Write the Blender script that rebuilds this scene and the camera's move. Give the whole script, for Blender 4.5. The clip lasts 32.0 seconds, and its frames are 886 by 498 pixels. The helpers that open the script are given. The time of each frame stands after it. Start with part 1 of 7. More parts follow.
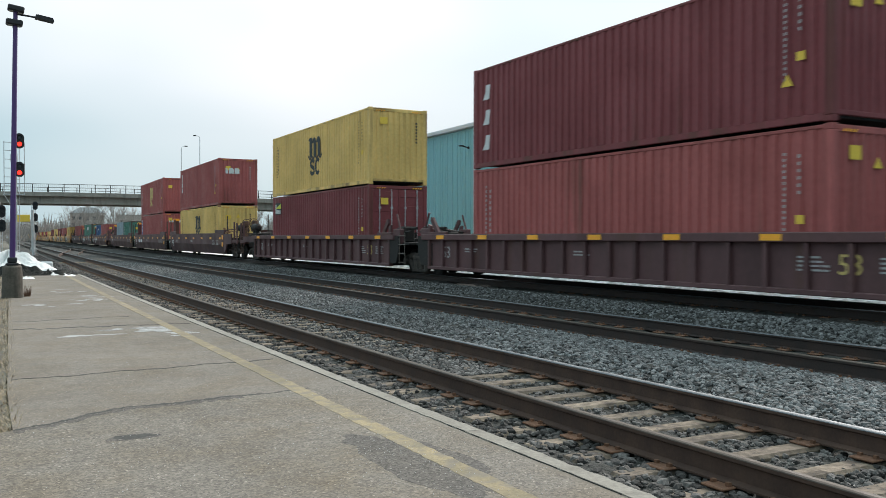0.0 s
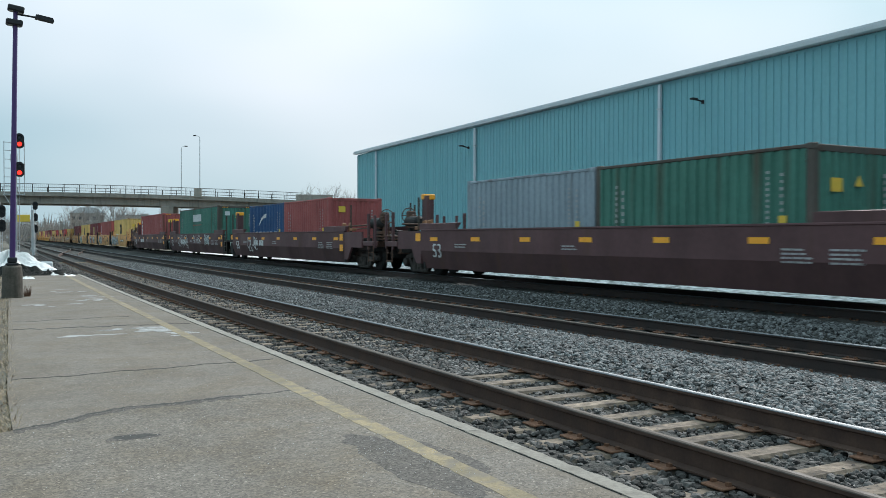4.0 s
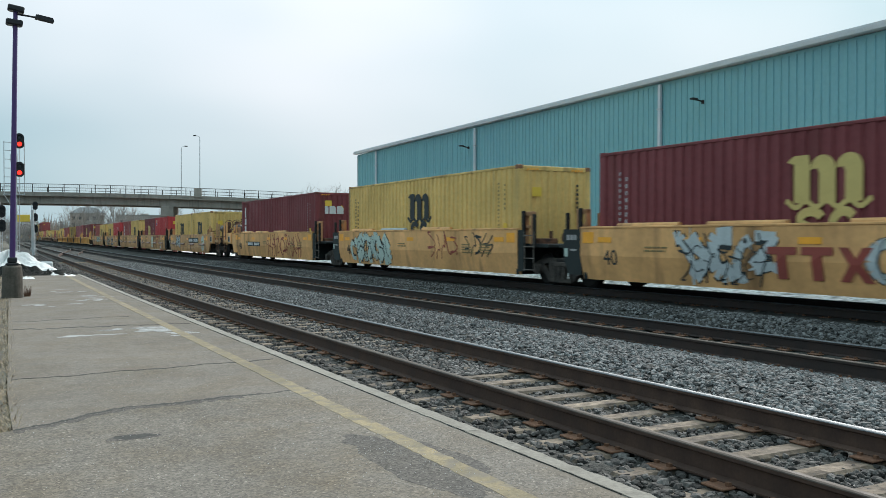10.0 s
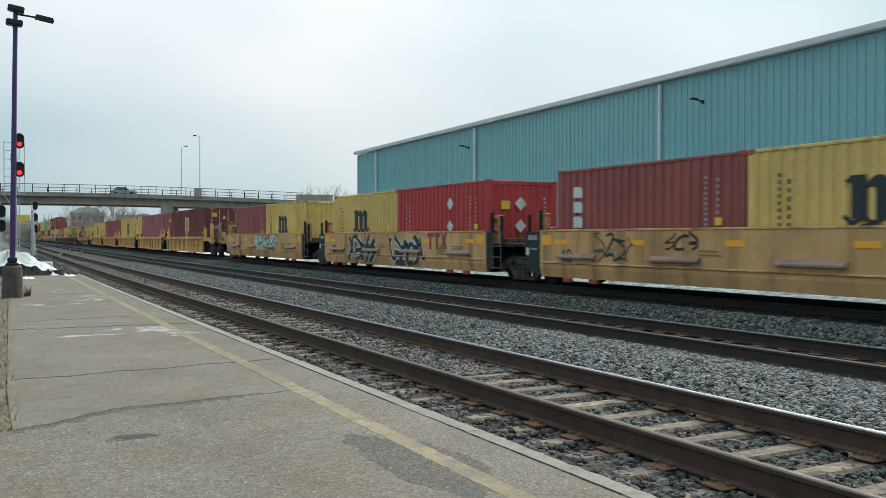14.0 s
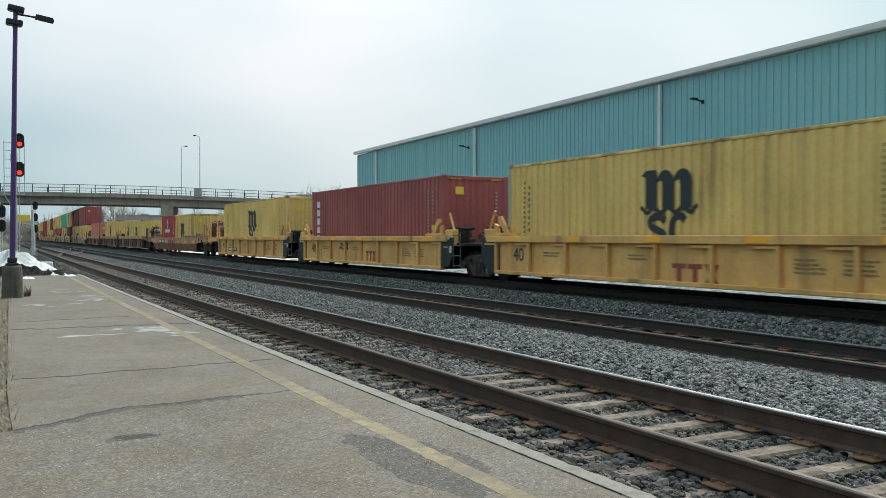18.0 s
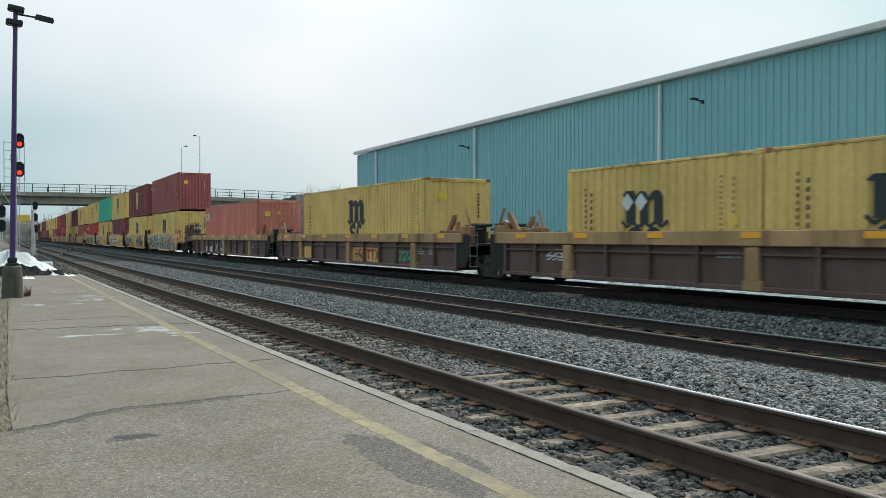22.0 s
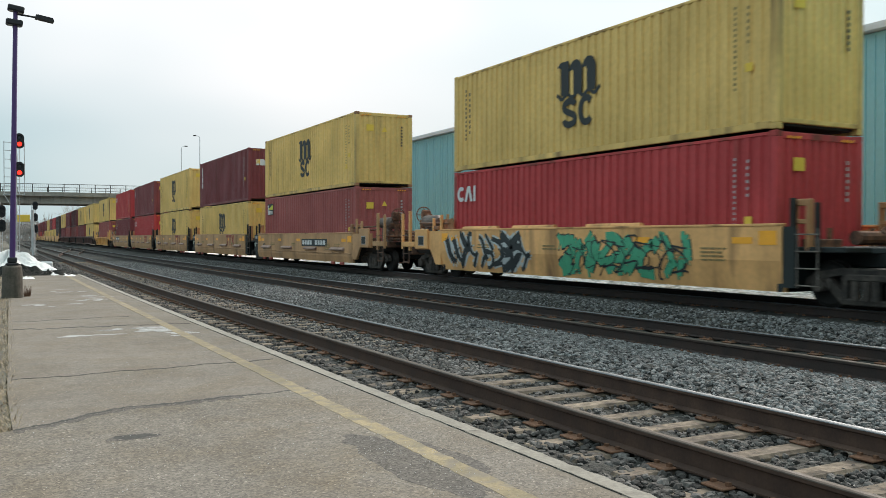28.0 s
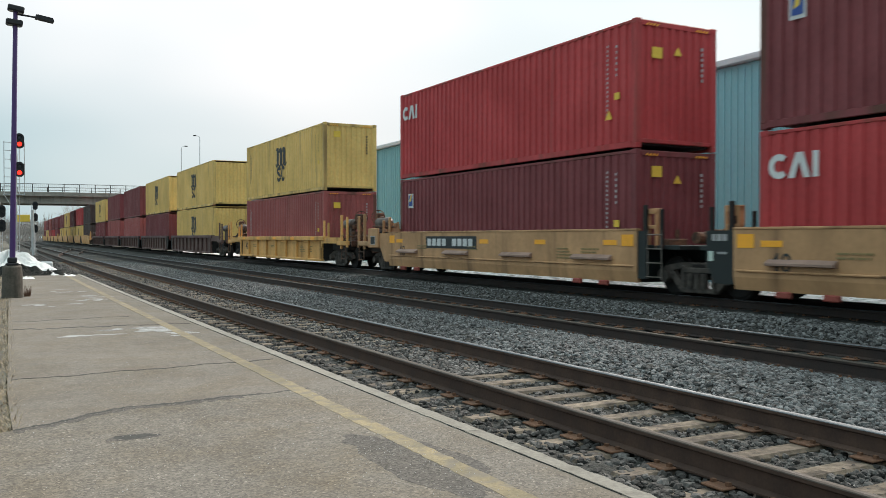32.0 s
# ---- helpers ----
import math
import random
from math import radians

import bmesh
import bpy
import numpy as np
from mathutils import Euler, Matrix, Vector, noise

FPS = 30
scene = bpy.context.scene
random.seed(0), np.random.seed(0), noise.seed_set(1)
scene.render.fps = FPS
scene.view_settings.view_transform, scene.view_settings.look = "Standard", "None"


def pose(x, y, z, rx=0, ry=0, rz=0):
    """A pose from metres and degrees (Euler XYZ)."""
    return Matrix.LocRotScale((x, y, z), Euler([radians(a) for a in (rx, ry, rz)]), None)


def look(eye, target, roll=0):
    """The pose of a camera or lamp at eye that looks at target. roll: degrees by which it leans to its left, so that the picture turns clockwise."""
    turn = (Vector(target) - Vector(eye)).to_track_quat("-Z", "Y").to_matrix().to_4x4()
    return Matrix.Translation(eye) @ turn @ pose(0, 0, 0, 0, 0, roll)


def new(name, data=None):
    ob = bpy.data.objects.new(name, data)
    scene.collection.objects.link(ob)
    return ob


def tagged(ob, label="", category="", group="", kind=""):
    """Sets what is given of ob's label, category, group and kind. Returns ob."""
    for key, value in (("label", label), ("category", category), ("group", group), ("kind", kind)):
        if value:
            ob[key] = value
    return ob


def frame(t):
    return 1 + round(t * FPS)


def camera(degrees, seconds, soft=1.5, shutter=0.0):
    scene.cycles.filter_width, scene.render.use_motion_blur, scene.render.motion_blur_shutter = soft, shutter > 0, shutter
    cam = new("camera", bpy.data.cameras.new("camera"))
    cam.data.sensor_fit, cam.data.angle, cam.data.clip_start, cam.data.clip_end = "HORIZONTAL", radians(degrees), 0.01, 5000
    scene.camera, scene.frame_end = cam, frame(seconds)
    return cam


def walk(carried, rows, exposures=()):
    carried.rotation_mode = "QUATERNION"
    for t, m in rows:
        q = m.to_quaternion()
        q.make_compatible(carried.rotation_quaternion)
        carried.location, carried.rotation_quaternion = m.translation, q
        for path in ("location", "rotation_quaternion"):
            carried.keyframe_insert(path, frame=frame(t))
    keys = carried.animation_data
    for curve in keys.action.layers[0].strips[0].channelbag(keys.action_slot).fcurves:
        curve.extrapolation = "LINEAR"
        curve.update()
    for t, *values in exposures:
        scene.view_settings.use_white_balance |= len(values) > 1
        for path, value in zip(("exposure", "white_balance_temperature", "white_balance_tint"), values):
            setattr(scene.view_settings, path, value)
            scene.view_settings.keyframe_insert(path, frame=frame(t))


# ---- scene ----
import itertools

# Coordinates: x to the right of the platform, y along the tracks (away), z up from the rail tops of the two near tracks.
EYE = Vector((0.0, 0.0, 1.449))
YAW, PITCH = 0.49493, -0.01281
AIM = EYE + Vector((math.sin(YAW) * math.cos(PITCH), math.cos(YAW) * math.cos(PITCH), math.sin(PITCH)))
cam = camera(54.24, 32.0, soft=0.45, shutter=0.14)
VIEW = look(EYE, AIM, 0.08)
walk(cam, [(0.0, VIEW), (32.0, VIEW)], exposures=[(0, 0.24, 6500, 13), (2.3, 0.25, 6480, 13), (3.4, 0.1, 6200, 10), (6, 0.06, 6000, 9.5), (8, 0.06, 6080, 9.5), (11, 0.08, 6350, 10.5), (14, 0.07, 6480, 10.5), (23.2, 0.1, 6480, 10.5), (24.0, 0.26, 6600, 12), (25.2, 0.33, 6700, 13), (26.5, 0.23, 6740, 13.5), (32, 0.22, 6780, 14)])

# ---- world and sun ----
SUN_ELEV, SUN_AZ = radians(36), radians(58)
world = bpy.data.worlds.new("overcast_sky")
scene.world = world
world.use_nodes = True
wn, wl = world.node_tree.nodes, world.node_tree.links
wn.clear()
w_out = wn.new("ShaderNodeOutputWorld")
w_bg = wn.new("ShaderNodeBackground")
w_sky = wn.new("ShaderNodeTexSky")
w_sky.sky_type, w_sky.sun_disc = "NISHITA", False
w_sky.sun_elevation, w_sky.sun_rotation, w_sky.air_density, w_sky.dust_density = SUN_ELEV, SUN_AZ, 1.0, 2.0
w_co = wn.new("ShaderNodeTexCoord")
w_map = wn.new("ShaderNodeMapping")
w_map.inputs["Scale"].default_value = (1.0, 1.0, 2.2)
w_cl = wn.new("ShaderNodeTexNoise")
w_cl.inputs["Scale"].default_value, w_cl.inputs["Detail"].default_value, w_cl.inputs["Roughness"].default_value = 1.3, 3.0, 0.38
w_ramp = wn.new("ShaderNodeValToRGB")
w_ramp.color_ramp.elements[0].position, w_ramp.color_ramp.elements[1].position = 0.56, 0.86
w_ramp.color_ramp.elements[0].color, w_ramp.color_ramp.elements[1].color = (4.0, 6.0, 6.6, 1), (9.5, 9.7, 9.8, 1)
# the overcast is thinner on one side
w_dot = wn.new("ShaderNodeVectorMath")
w_dot.operation = "DOT_PRODUCT"
w_dot.inputs[1].default_value = (0.86, 0.42, 0.3)
w_lean = wn.new("ShaderNodeMath")
w_lean.operation, w_lean.inputs[1].default_value, w_lean.inputs[2].default_value = "MULTIPLY_ADD", 0.2, -0.07
w_sum = wn.new("ShaderNodeMath")
w_sum.operation = "ADD"
wl.new(w_co.outputs["Generated"], w_dot.inputs[0])
wl.new(w_dot.outputs["Value"], w_lean.inputs[0])
wl.new(w_lean.outputs[0], w_sum.inputs[0])
wl.new(w_cl.outputs["Fac"], w_sum.inputs[1])
w_mix = wn.new("ShaderNodeMix")
w_mix.data_type = "RGBA"
w_mix.inputs[0].default_value = 0.86
wl.new(w_co.outputs["Generated"], w_map.inputs["Vector"])
wl.new(w_map.outputs["Vector"], w_cl.inputs["Vector"])
wl.new(w_sum.outputs[0], w_ramp.inputs["Fac"])
wl.new(w_sky.outputs["Color"], w_mix.inputs[6])
wl.new(w_ramp.outputs["Color"], w_mix.inputs[7])
# an overcast sky is brightest overhead, where the cloud is whiter
w_xyz = wn.new("ShaderNodeSeparateXYZ")
w_high = wn.new("ShaderNodeMapRange")
w_high.inputs[1].default_value, w_high.inputs[2].default_value = 0.12, 0.9
w_gain = wn.new("ShaderNodeMix")
w_gain.data_type = "RGBA"
w_gain.inputs[6].default_value, w_gain.inputs[7].default_value = (0.94, 0.94, 0.94, 1), (2.45, 2.15, 2.0, 1)
w_vault = wn.new("ShaderNodeVectorMath")
w_vault.operation = "MULTIPLY"
wl.new(w_co.outputs["Generated"], w_xyz.inputs[0])
wl.new(w_xyz.outputs["Z"], w_high.inputs[0])
wl.new(w_high.outputs[0], w_gain.inputs[0])
wl.new(w_mix.outputs[2], w_vault.inputs[0])
wl.new(w_gain.outputs[2], w_vault.inputs[1])
wl.new(w_vault.outputs[0], w_bg.inputs["Color"])
w_bg.inputs["Strength"].default_value = 0.1
wl.new(w_bg.outputs["Background"], w_out.inputs["Surface"])

sun = new("sun", bpy.data.lights.new("sun", "SUN"))
sun.data.energy, sun.data.angle, sun.data.color = 4.0, radians(28), (1.0, 0.95, 0.88)
sun.matrix_basis = look((0, 0, 50), (0 - math.sin(SUN_AZ) * math.cos(SUN_ELEV), 0 - math.cos(SUN_AZ) * math.cos(SUN_ELEV), 50 - math.sin(SUN_ELEV)))


# ---- materials ----
def surf(name, c1, c2, scale=1.5, rough=0.8, metal=0.0, bump=0.25, fine=30.0, dirt=None, amount=0.3, streak=False, depth=0.01, vary=0.15, spec=0.4, grit=0.12):
    """Two tones at a coarse and a fine scale, relief, and patches or streaks of dirt."""
    m = bpy.data.materials.new(name)
    m.use_nodes = True
    n, l = m.node_tree.nodes, m.node_tree.links
    b = n["Principled BSDF"]
    b.inputs["Roughness"].default_value, b.inputs["Metallic"].default_value = rough, metal
    b.inputs["Specular IOR Level"].default_value = spec
    co, info, off = n.new("ShaderNodeTexCoord"), n.new("ShaderNodeObjectInfo"), n.new("ShaderNodeVectorMath")
    off.operation = "MULTIPLY_ADD"
    off.inputs[1].default_value = (1, 1, 1)
    spread = n.new("ShaderNodeMath")
    spread.operation, spread.inputs[1].default_value = "MULTIPLY", 57.0
    l.new(info.outputs["Random"], spread.inputs[0])
    l.new(co.outputs["Object"], off.inputs[0])
    l.new(spread.outputs[0], off.inputs[2])

    def tex(s, detail, squash=None):
        t = n.new("ShaderNodeTexNoise")
        t.inputs["Scale"].default_value, t.inputs["Detail"].default_value = s, detail
        if squash:
            mp = n.new("ShaderNodeMapping")
            mp.inputs["Scale"].default_value = squash
            l.new(off.outputs[0], mp.inputs["Vector"])
            l.new(mp.outputs[0], t.inputs["Vector"])
        else:
            l.new(off.outputs[0], t.inputs["Vector"])
        return t

    def blend(fac, a, c):
        x = n.new("ShaderNodeMix")
        x.data_type = "RGBA"
        l.new(fac, x.inputs[0])
        for socket, v in ((x.inputs[6], a), (x.inputs[7], c)):
            if isinstance(v, tuple):
                socket.default_value = (*v, 1)
            else:
                l.new(v, socket)
        return x.outputs[2]

    def step(src, lo, hi, to0=0.0, to1=1.0):
        r = n.new("ShaderNodeMapRange")
        r.inputs[1].default_value, r.inputs[2].default_value, r.inputs[3].default_value, r.inputs[4].default_value = lo, hi, to0, to1
        l.new(src, r.inputs[0])
        return r.outputs[0]

    big, small = tex(scale, 4.0), tex(fine, 6.0)
    col = blend(step(big.outputs["Fac"], 0.35, 0.65), c1, c2)
    dark = n.new("ShaderNodeHueSaturation")
    l.new(col, dark.inputs["Color"])
    l.new(step(small.outputs["Fac"], 0.3, 0.7, 1 - vary, 1 + vary), dark.inputs["Value"])
    col = dark.outputs["Color"]
    if vary:
        per = n.new("ShaderNodeHueSaturation")
        l.new(step(info.outputs["Random"], 0, 1, 1 - vary * 0.6, 1 + vary * 0.6), per.inputs["Value"])
        l.new(col, per.inputs["Color"])
        col = per.outputs["Color"]
    if streak:
        grime = n.new("ShaderNodeHueSaturation")
        l.new(step(tex(1.1, 7.0, (1.0, 1.0, 0.45)).outputs["Fac"], 0.32, 0.68, 1.0 - grit, 1.0 + grit * 0.7), grime.inputs["Value"])
        l.new(col, grime.inputs["Color"])
        col = grime.outputs["Color"]
    if dirt:
        d = tex(scale * 2.3, 8.0, (1.4, 1.4, 0.12) if streak else None)
        col = blend(step(d.outputs["Fac"], 0.72 - amount * 0.5, 0.92 - amount * 0.5, 0, 0.75), col, dirt)
    l.new(col, b.inputs["Base Color"])
    if bump:
        bp = n.new("ShaderNodeBump")
        bp.inputs["Strength"].default_value, bp.inputs["Distance"].default_value = bump, depth
        l.new(small.outputs["Fac"], bp.inputs["Height"])
        l.new(bp.outputs["Normal"], b.inputs["Normal"])
    r = step(big.outputs["Fac"], 0.3, 0.7, max(rough - 0.1, 0.02), min(rough + 0.1, 1))
    l.new(r, b.inputs["Roughness"])
    return m


def asphalt(name, base, stain, grain):
    """Worn asphalt: broad blotches, brownish stains, and aggregate of which every grain has its own shade."""
    m = bpy.data.materials.new(name)
    m.use_nodes = True
    n, l = m.node_tree.nodes, m.node_tree.links
    b = n["Principled BSDF"]
    b.inputs["Roughness"].default_value, b.inputs["Specular IOR Level"].default_value = 0.88, 0.3
    co = n.new("ShaderNodeTexCoord")

    def cloud(s, detail, rough=0.6):
        t = n.new("ShaderNodeTexNoise")
        t.inputs["Scale"].default_value, t.inputs["Detail"].default_value, t.inputs["Roughness"].default_value = s, detail, rough
        l.new(co.outputs["Object"], t.inputs["Vector"])
        return t.outputs["Fac"]

    def span(src, lo, hi, to0, to1):
        r = n.new("ShaderNodeMapRange")
        for i, v in enumerate((lo, hi, to0, to1)):
            r.inputs[i + 1].default_value = v
        l.new(src, r.inputs[0])
        return r.outputs[0]

    def tint(col, value):
        h = n.new("ShaderNodeHueSaturation")
        l.new(col, h.inputs["Color"])
        l.new(value, h.inputs["Value"])
        return h.outputs["Color"]

    mix = n.new("ShaderNodeMix")
    mix.data_type = "RGBA"
    mix.inputs[6].default_value, mix.inputs[7].default_value = (*base, 1), (*stain, 1)
    l.new(span(cloud(1.6, 6.0, 0.68), 0.42, 0.7, 0.0, 0.85), mix.inputs[0])
    col = tint(mix.outputs[2], span(cloud(0.55, 5.0), 0.3, 0.7, 0.84, 1.14))
    col = tint(col, span(cloud(14.0, 5.0, 0.7), 0.3, 0.7, 0.86, 1.14))
    cell = n.new("ShaderNodeTexVoronoi")
    cell.inputs["Scale"].default_value = 80.0
    l.new(co.outputs["Object"], cell.inputs["Vector"])
    pick = n.new("ShaderNodeSeparateColor")
    l.new(cell.outputs["Color"], pick.inputs[0])
    col = tint(col, span(pick.outputs[0], 0.0, 1.0, 1.0 - grain, 1.0 + grain))
    col = tint(col, span(pick.outputs[1], 0.93, 1.0, 1.0, 1.0 + 2.2 * grain))
    l.new(col, b.inputs["Base Color"])
    bp = n.new("ShaderNodeBump")
    bp.inputs["Strength"].default_value, bp.inputs["Distance"].default_value = 0.45, 0.004
    l.new(pick.outputs[2], bp.inputs["Height"])
    l.new(bp.outputs["Normal"], b.inputs["Normal"])
    return m


def glow(name, colour, strength):
    m = bpy.data.materials.new(name)
    m.use_nodes = True
    b = m.node_tree.nodes["Principled BSDF"]
    b.inputs["Base Color"].default_value = (*colour, 1)
    b.inputs["Emission Color"].default_value, b.inputs["Emission Strength"].default_value = (*colour, 1), strength
    return m


M_MINT = (0.5, 0.58, 0.52)
RUST = (0.085, 0.042, 0.026)


def paint(name, c, fade=0.85, amount=0.12, grit=0.2):
    return surf(name, c, tuple(v * fade for v in c), scale=0.6, rough=0.6, bump=0.06, fine=9.0, dirt=RUST, amount=amount, streak=True, vary=0.08, spec=0.3, grit=grit)


M = dict(
    asphalt=asphalt("platform_asphalt", (0.146, 0.126, 0.106), (0.122, 0.096, 0.068), 0.22),
    patch=asphalt("patched_asphalt", (0.074, 0.066, 0.059), (0.095, 0.082, 0.068), 0.5),
    coarse=asphalt("coarse_worn_asphalt", (0.139, 0.121, 0.102), (0.113, 0.088, 0.06), 0.36),
    crack=surf("crack_filler", (0.025, 0.024, 0.021), (0.043, 0.041, 0.036), scale=4, rough=0.9, vary=0.3),
    line=surf("worn_yellow_line", (0.235, 0.182, 0.098), (0.19, 0.155, 0.095), scale=4, rough=0.85, fine=60, dirt=(0.135, 0.117, 0.098), amount=0.56, vary=0.22),
    kerb=surf("weathered_concrete", (0.184, 0.167, 0.139), (0.235, 0.215, 0.186), scale=2.5, rough=0.9, bump=0.5, fine=40, dirt=(0.095, 0.083, 0.067), amount=0.36, vary=0.16),
    concrete=surf("grey_concrete", (0.26, 0.25, 0.235), (0.33, 0.32, 0.3), scale=0.5, rough=0.9, bump=0.2, fine=12, dirt=(0.16, 0.15, 0.14), amount=0.3, streak=True, vary=0.1),
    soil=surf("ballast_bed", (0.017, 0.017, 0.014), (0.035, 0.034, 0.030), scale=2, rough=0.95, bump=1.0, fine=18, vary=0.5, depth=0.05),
    stone=surf("ballast_stone", (0.053, 0.052, 0.052), (0.102, 0.102, 0.101), scale=9, rough=0.8, bump=0.3, fine=50, vary=0.3),
    darkstone=surf("dirty_ballast_stone", (0.037, 0.033, 0.030), (0.081, 0.074, 0.070), scale=9, rough=0.9, bump=0.3, fine=50, vary=0.4),
    earth=surf("dead_grass_earth", (0.083, 0.073, 0.057), (0.124, 0.112, 0.085), scale=0.4, rough=0.95, bump=0.8, fine=14, dirt=(0.033, 0.033, 0.028), amount=0.35, vary=0.3, depth=0.04),
    straw=surf("dry_grass", (0.283, 0.217, 0.140), (0.366, 0.293, 0.207), scale=6, rough=0.9, vary=0.3),
    snow=surf("old_snow", (0.688, 0.680, 0.668), (0.736, 0.728, 0.720), scale=1.2, rough=0.7, bump=0.6, fine=8, dirt=(0.400, 0.376, 0.344), amount=0.12, vary=0.06, depth=0.05),
    railside=surf("rusty_rail", (0.042, 0.022, 0.016), (0.073, 0.041, 0.029), scale=4, rough=0.8, metal=0.0, bump=0.2, fine=40, vary=0.15),
    railblack=surf("oily_dark_rail", (0.025, 0.016, 0.014), (0.044, 0.026, 0.021), scale=4, rough=0.7, bump=0.2, fine=40, vary=0.15),
    railtop=surf("polished_rail_head", (0.13, 0.14, 0.15), (0.17, 0.18, 0.19), scale=3, rough=0.58, metal=1.0, bump=0.03, fine=30, vary=0.05),
    raildull=surf("dull_rail_head", (0.06, 0.048, 0.04), (0.085, 0.068, 0.056), scale=3, rough=0.72, metal=0.2, bump=0.05, fine=30, vary=0.1, spec=0.25),
    tie=surf("weathered_tie", (0.130, 0.096, 0.068), (0.208, 0.162, 0.122), scale=3, rough=0.9, bump=0.7, fine=16, dirt=(0.030, 0.022, 0.017), amount=0.5, vary=0.4, depth=0.02),
    plate=surf("rusted_tie_plate", (0.108, 0.052, 0.029), (0.154, 0.073, 0.042), scale=8, rough=0.85, bump=0.3, fine=40, vary=0.25),
    teal=surf("teal_metal_cladding", (0.170, 0.370, 0.412), (0.194, 0.400, 0.441), scale=0.25, rough=0.5, bump=0.04, fine=6, vary=0.04, spec=0.4),
    trim=surf("pale_grey_trim", (0.5, 0.53, 0.56), (0.56, 0.59, 0.62), scale=1, rough=0.5, bump=0.03, vary=0.05),
    steel=surf("galvanised_steel", (0.4, 0.41, 0.42), (0.5, 0.51, 0.52), scale=3, rough=0.5, metal=0.6, bump=0.05, vary=0.08),
    dark=surf("dirty_black_steel", (0.013, 0.012, 0.012), (0.028, 0.025, 0.023), scale=2, rough=0.75, metal=0.2, bump=0.2, fine=20, dirt=(0.05, 0.036, 0.028), amount=0.25, vary=0.2),
    pole=surf("dark_purple_pole_paint", (0.06, 0.024, 0.12), (0.065, 0.03, 0.125), scale=1, rough=0.5, bump=0.03, vary=0.05),
    black=surf("matt_black", (0.015, 0.015, 0.018), (0.022, 0.022, 0.025), scale=3, rough=0.7, vary=0.1),
    lens=surf("dark_lens", (0.02, 0.02, 0.025), (0.03, 0.03, 0.035), scale=3, rough=0.15, bump=0, vary=0),
    red_on=glow("lit_red_signal_lens", (1.0, 0.035, 0.02), 1.7),
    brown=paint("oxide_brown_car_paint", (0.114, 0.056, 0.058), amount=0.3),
    # the same oxide brown, darkened for the shade on the leaning lower side
    brown_shade=paint("shaded_brown_car_paint", (0.082, 0.041, 0.041), amount=0.3),
    worn_ochre=paint("dirty_ochre_car_paint", (0.62, 0.335, 0.15), amount=0.4),
    ochre=paint("ochre_car_paint", (0.768, 0.407, 0.165), amount=0.36),
    tan=paint("faded_tan_car_paint", (0.504, 0.277, 0.138), amount=0.34),
    golden=paint("golden_yellow_car_paint", (0.720, 0.384, 0.127), amount=0.3),
    bridge=surf("dark_bridge_concrete", (0.25, 0.225, 0.195), (0.31, 0.282, 0.25), scale=0.5, rough=0.9, bump=0.2, fine=12, dirt=(0.1, 0.095, 0.09), amount=0.35, streak=True, vary=0.1),
    orange_rust=paint("faded_orange_car_paint", (0.504, 0.260, 0.127), amount=0.38),
    rusty=paint("rusted_orange_car_paint", (0.324, 0.153, 0.077), amount=0.42),
    brown_grey=paint("grey_brown_car_paint", (0.132, 0.076, 0.066), amount=0.34),
    chord=paint("dull_tan_chord_paint", (0.444, 0.254, 0.127), amount=0.4),
    ledge=paint("dull_mauve_ledge_paint", (0.324, 0.207, 0.167), amount=0.3),
    truck=surf("grimy_cast_steel", (0.028, 0.023, 0.02), (0.085, 0.07, 0.06), scale=4, rough=0.8, bump=0.2, fine=20, dirt=(0.02, 0.017, 0.015), amount=0.4, vary=0.2),
    rung=surf("worn_ladder_steel", (0.120, 0.099, 0.084), (0.180, 0.157, 0.140), scale=4, rough=0.7, dirt=(0.036, 0.023, 0.017), amount=0.4, vary=0.2),
    tank=surf("grimy_reservoir_paint", (0.054, 0.035, 0.029), (0.156, 0.128, 0.116), scale=2.5, rough=0.6, bump=0.1, fine=25, dirt=(0.036, 0.023, 0.017), amount=0.35, vary=0.2),
    rustwork=surf("rusted_brake_machinery", (0.06, 0.032, 0.024), (0.2, 0.095, 0.055), scale=5, rough=0.9, bump=0.3, fine=25, dirt=(0.03, 0.022, 0.02), amount=0.4, vary=0.3),
    gear=surf("rust_brown_machinery", (0.057, 0.036, 0.028), (0.142, 0.075, 0.051), scale=4, rough=0.85, bump=0.2, fine=25, vary=0.25),
    plinth=surf("stained_brown_concrete", (0.062, 0.054, 0.043), (0.091, 0.078, 0.065), scale=3, rough=0.95, bump=0.4, fine=25, dirt=(0.038, 0.034, 0.026), amount=0.4, streak=True, vary=0.2),
    oldsnow=surf("dirty_trackside_snow", (0.624, 0.614, 0.598), (0.811, 0.801, 0.785), scale=1.5, rough=0.8, bump=0.6, fine=8, dirt=(0.104, 0.088, 0.073), amount=0.55, vary=0.1, depth=0.04),
    salt=surf("dried_salt", (0.278, 0.277, 0.269), (0.384, 0.393, 0.401), scale=22, rough=0.9, bump=0.3, fine=120, dirt=(0.173, 0.151, 0.124), amount=0.58, vary=0.2),
    green_black=surf("dark_green_end_paint", (0.013, 0.019, 0.019), (0.019, 0.024, 0.025), scale=2, rough=0.7, dirt=(0.036, 0.030, 0.026), amount=0.2, vary=0.1),
    reflector=surf("amber_reflector", (0.95, 0.4, 0.03), (0.88, 0.37, 0.03), scale=5, rough=0.4, bump=0, vary=0.05),
    white=surf("white_lettering_paint", (0.62, 0.62, 0.62), (0.55, 0.55, 0.55), scale=3, rough=0.7, bump=0, vary=0.05),
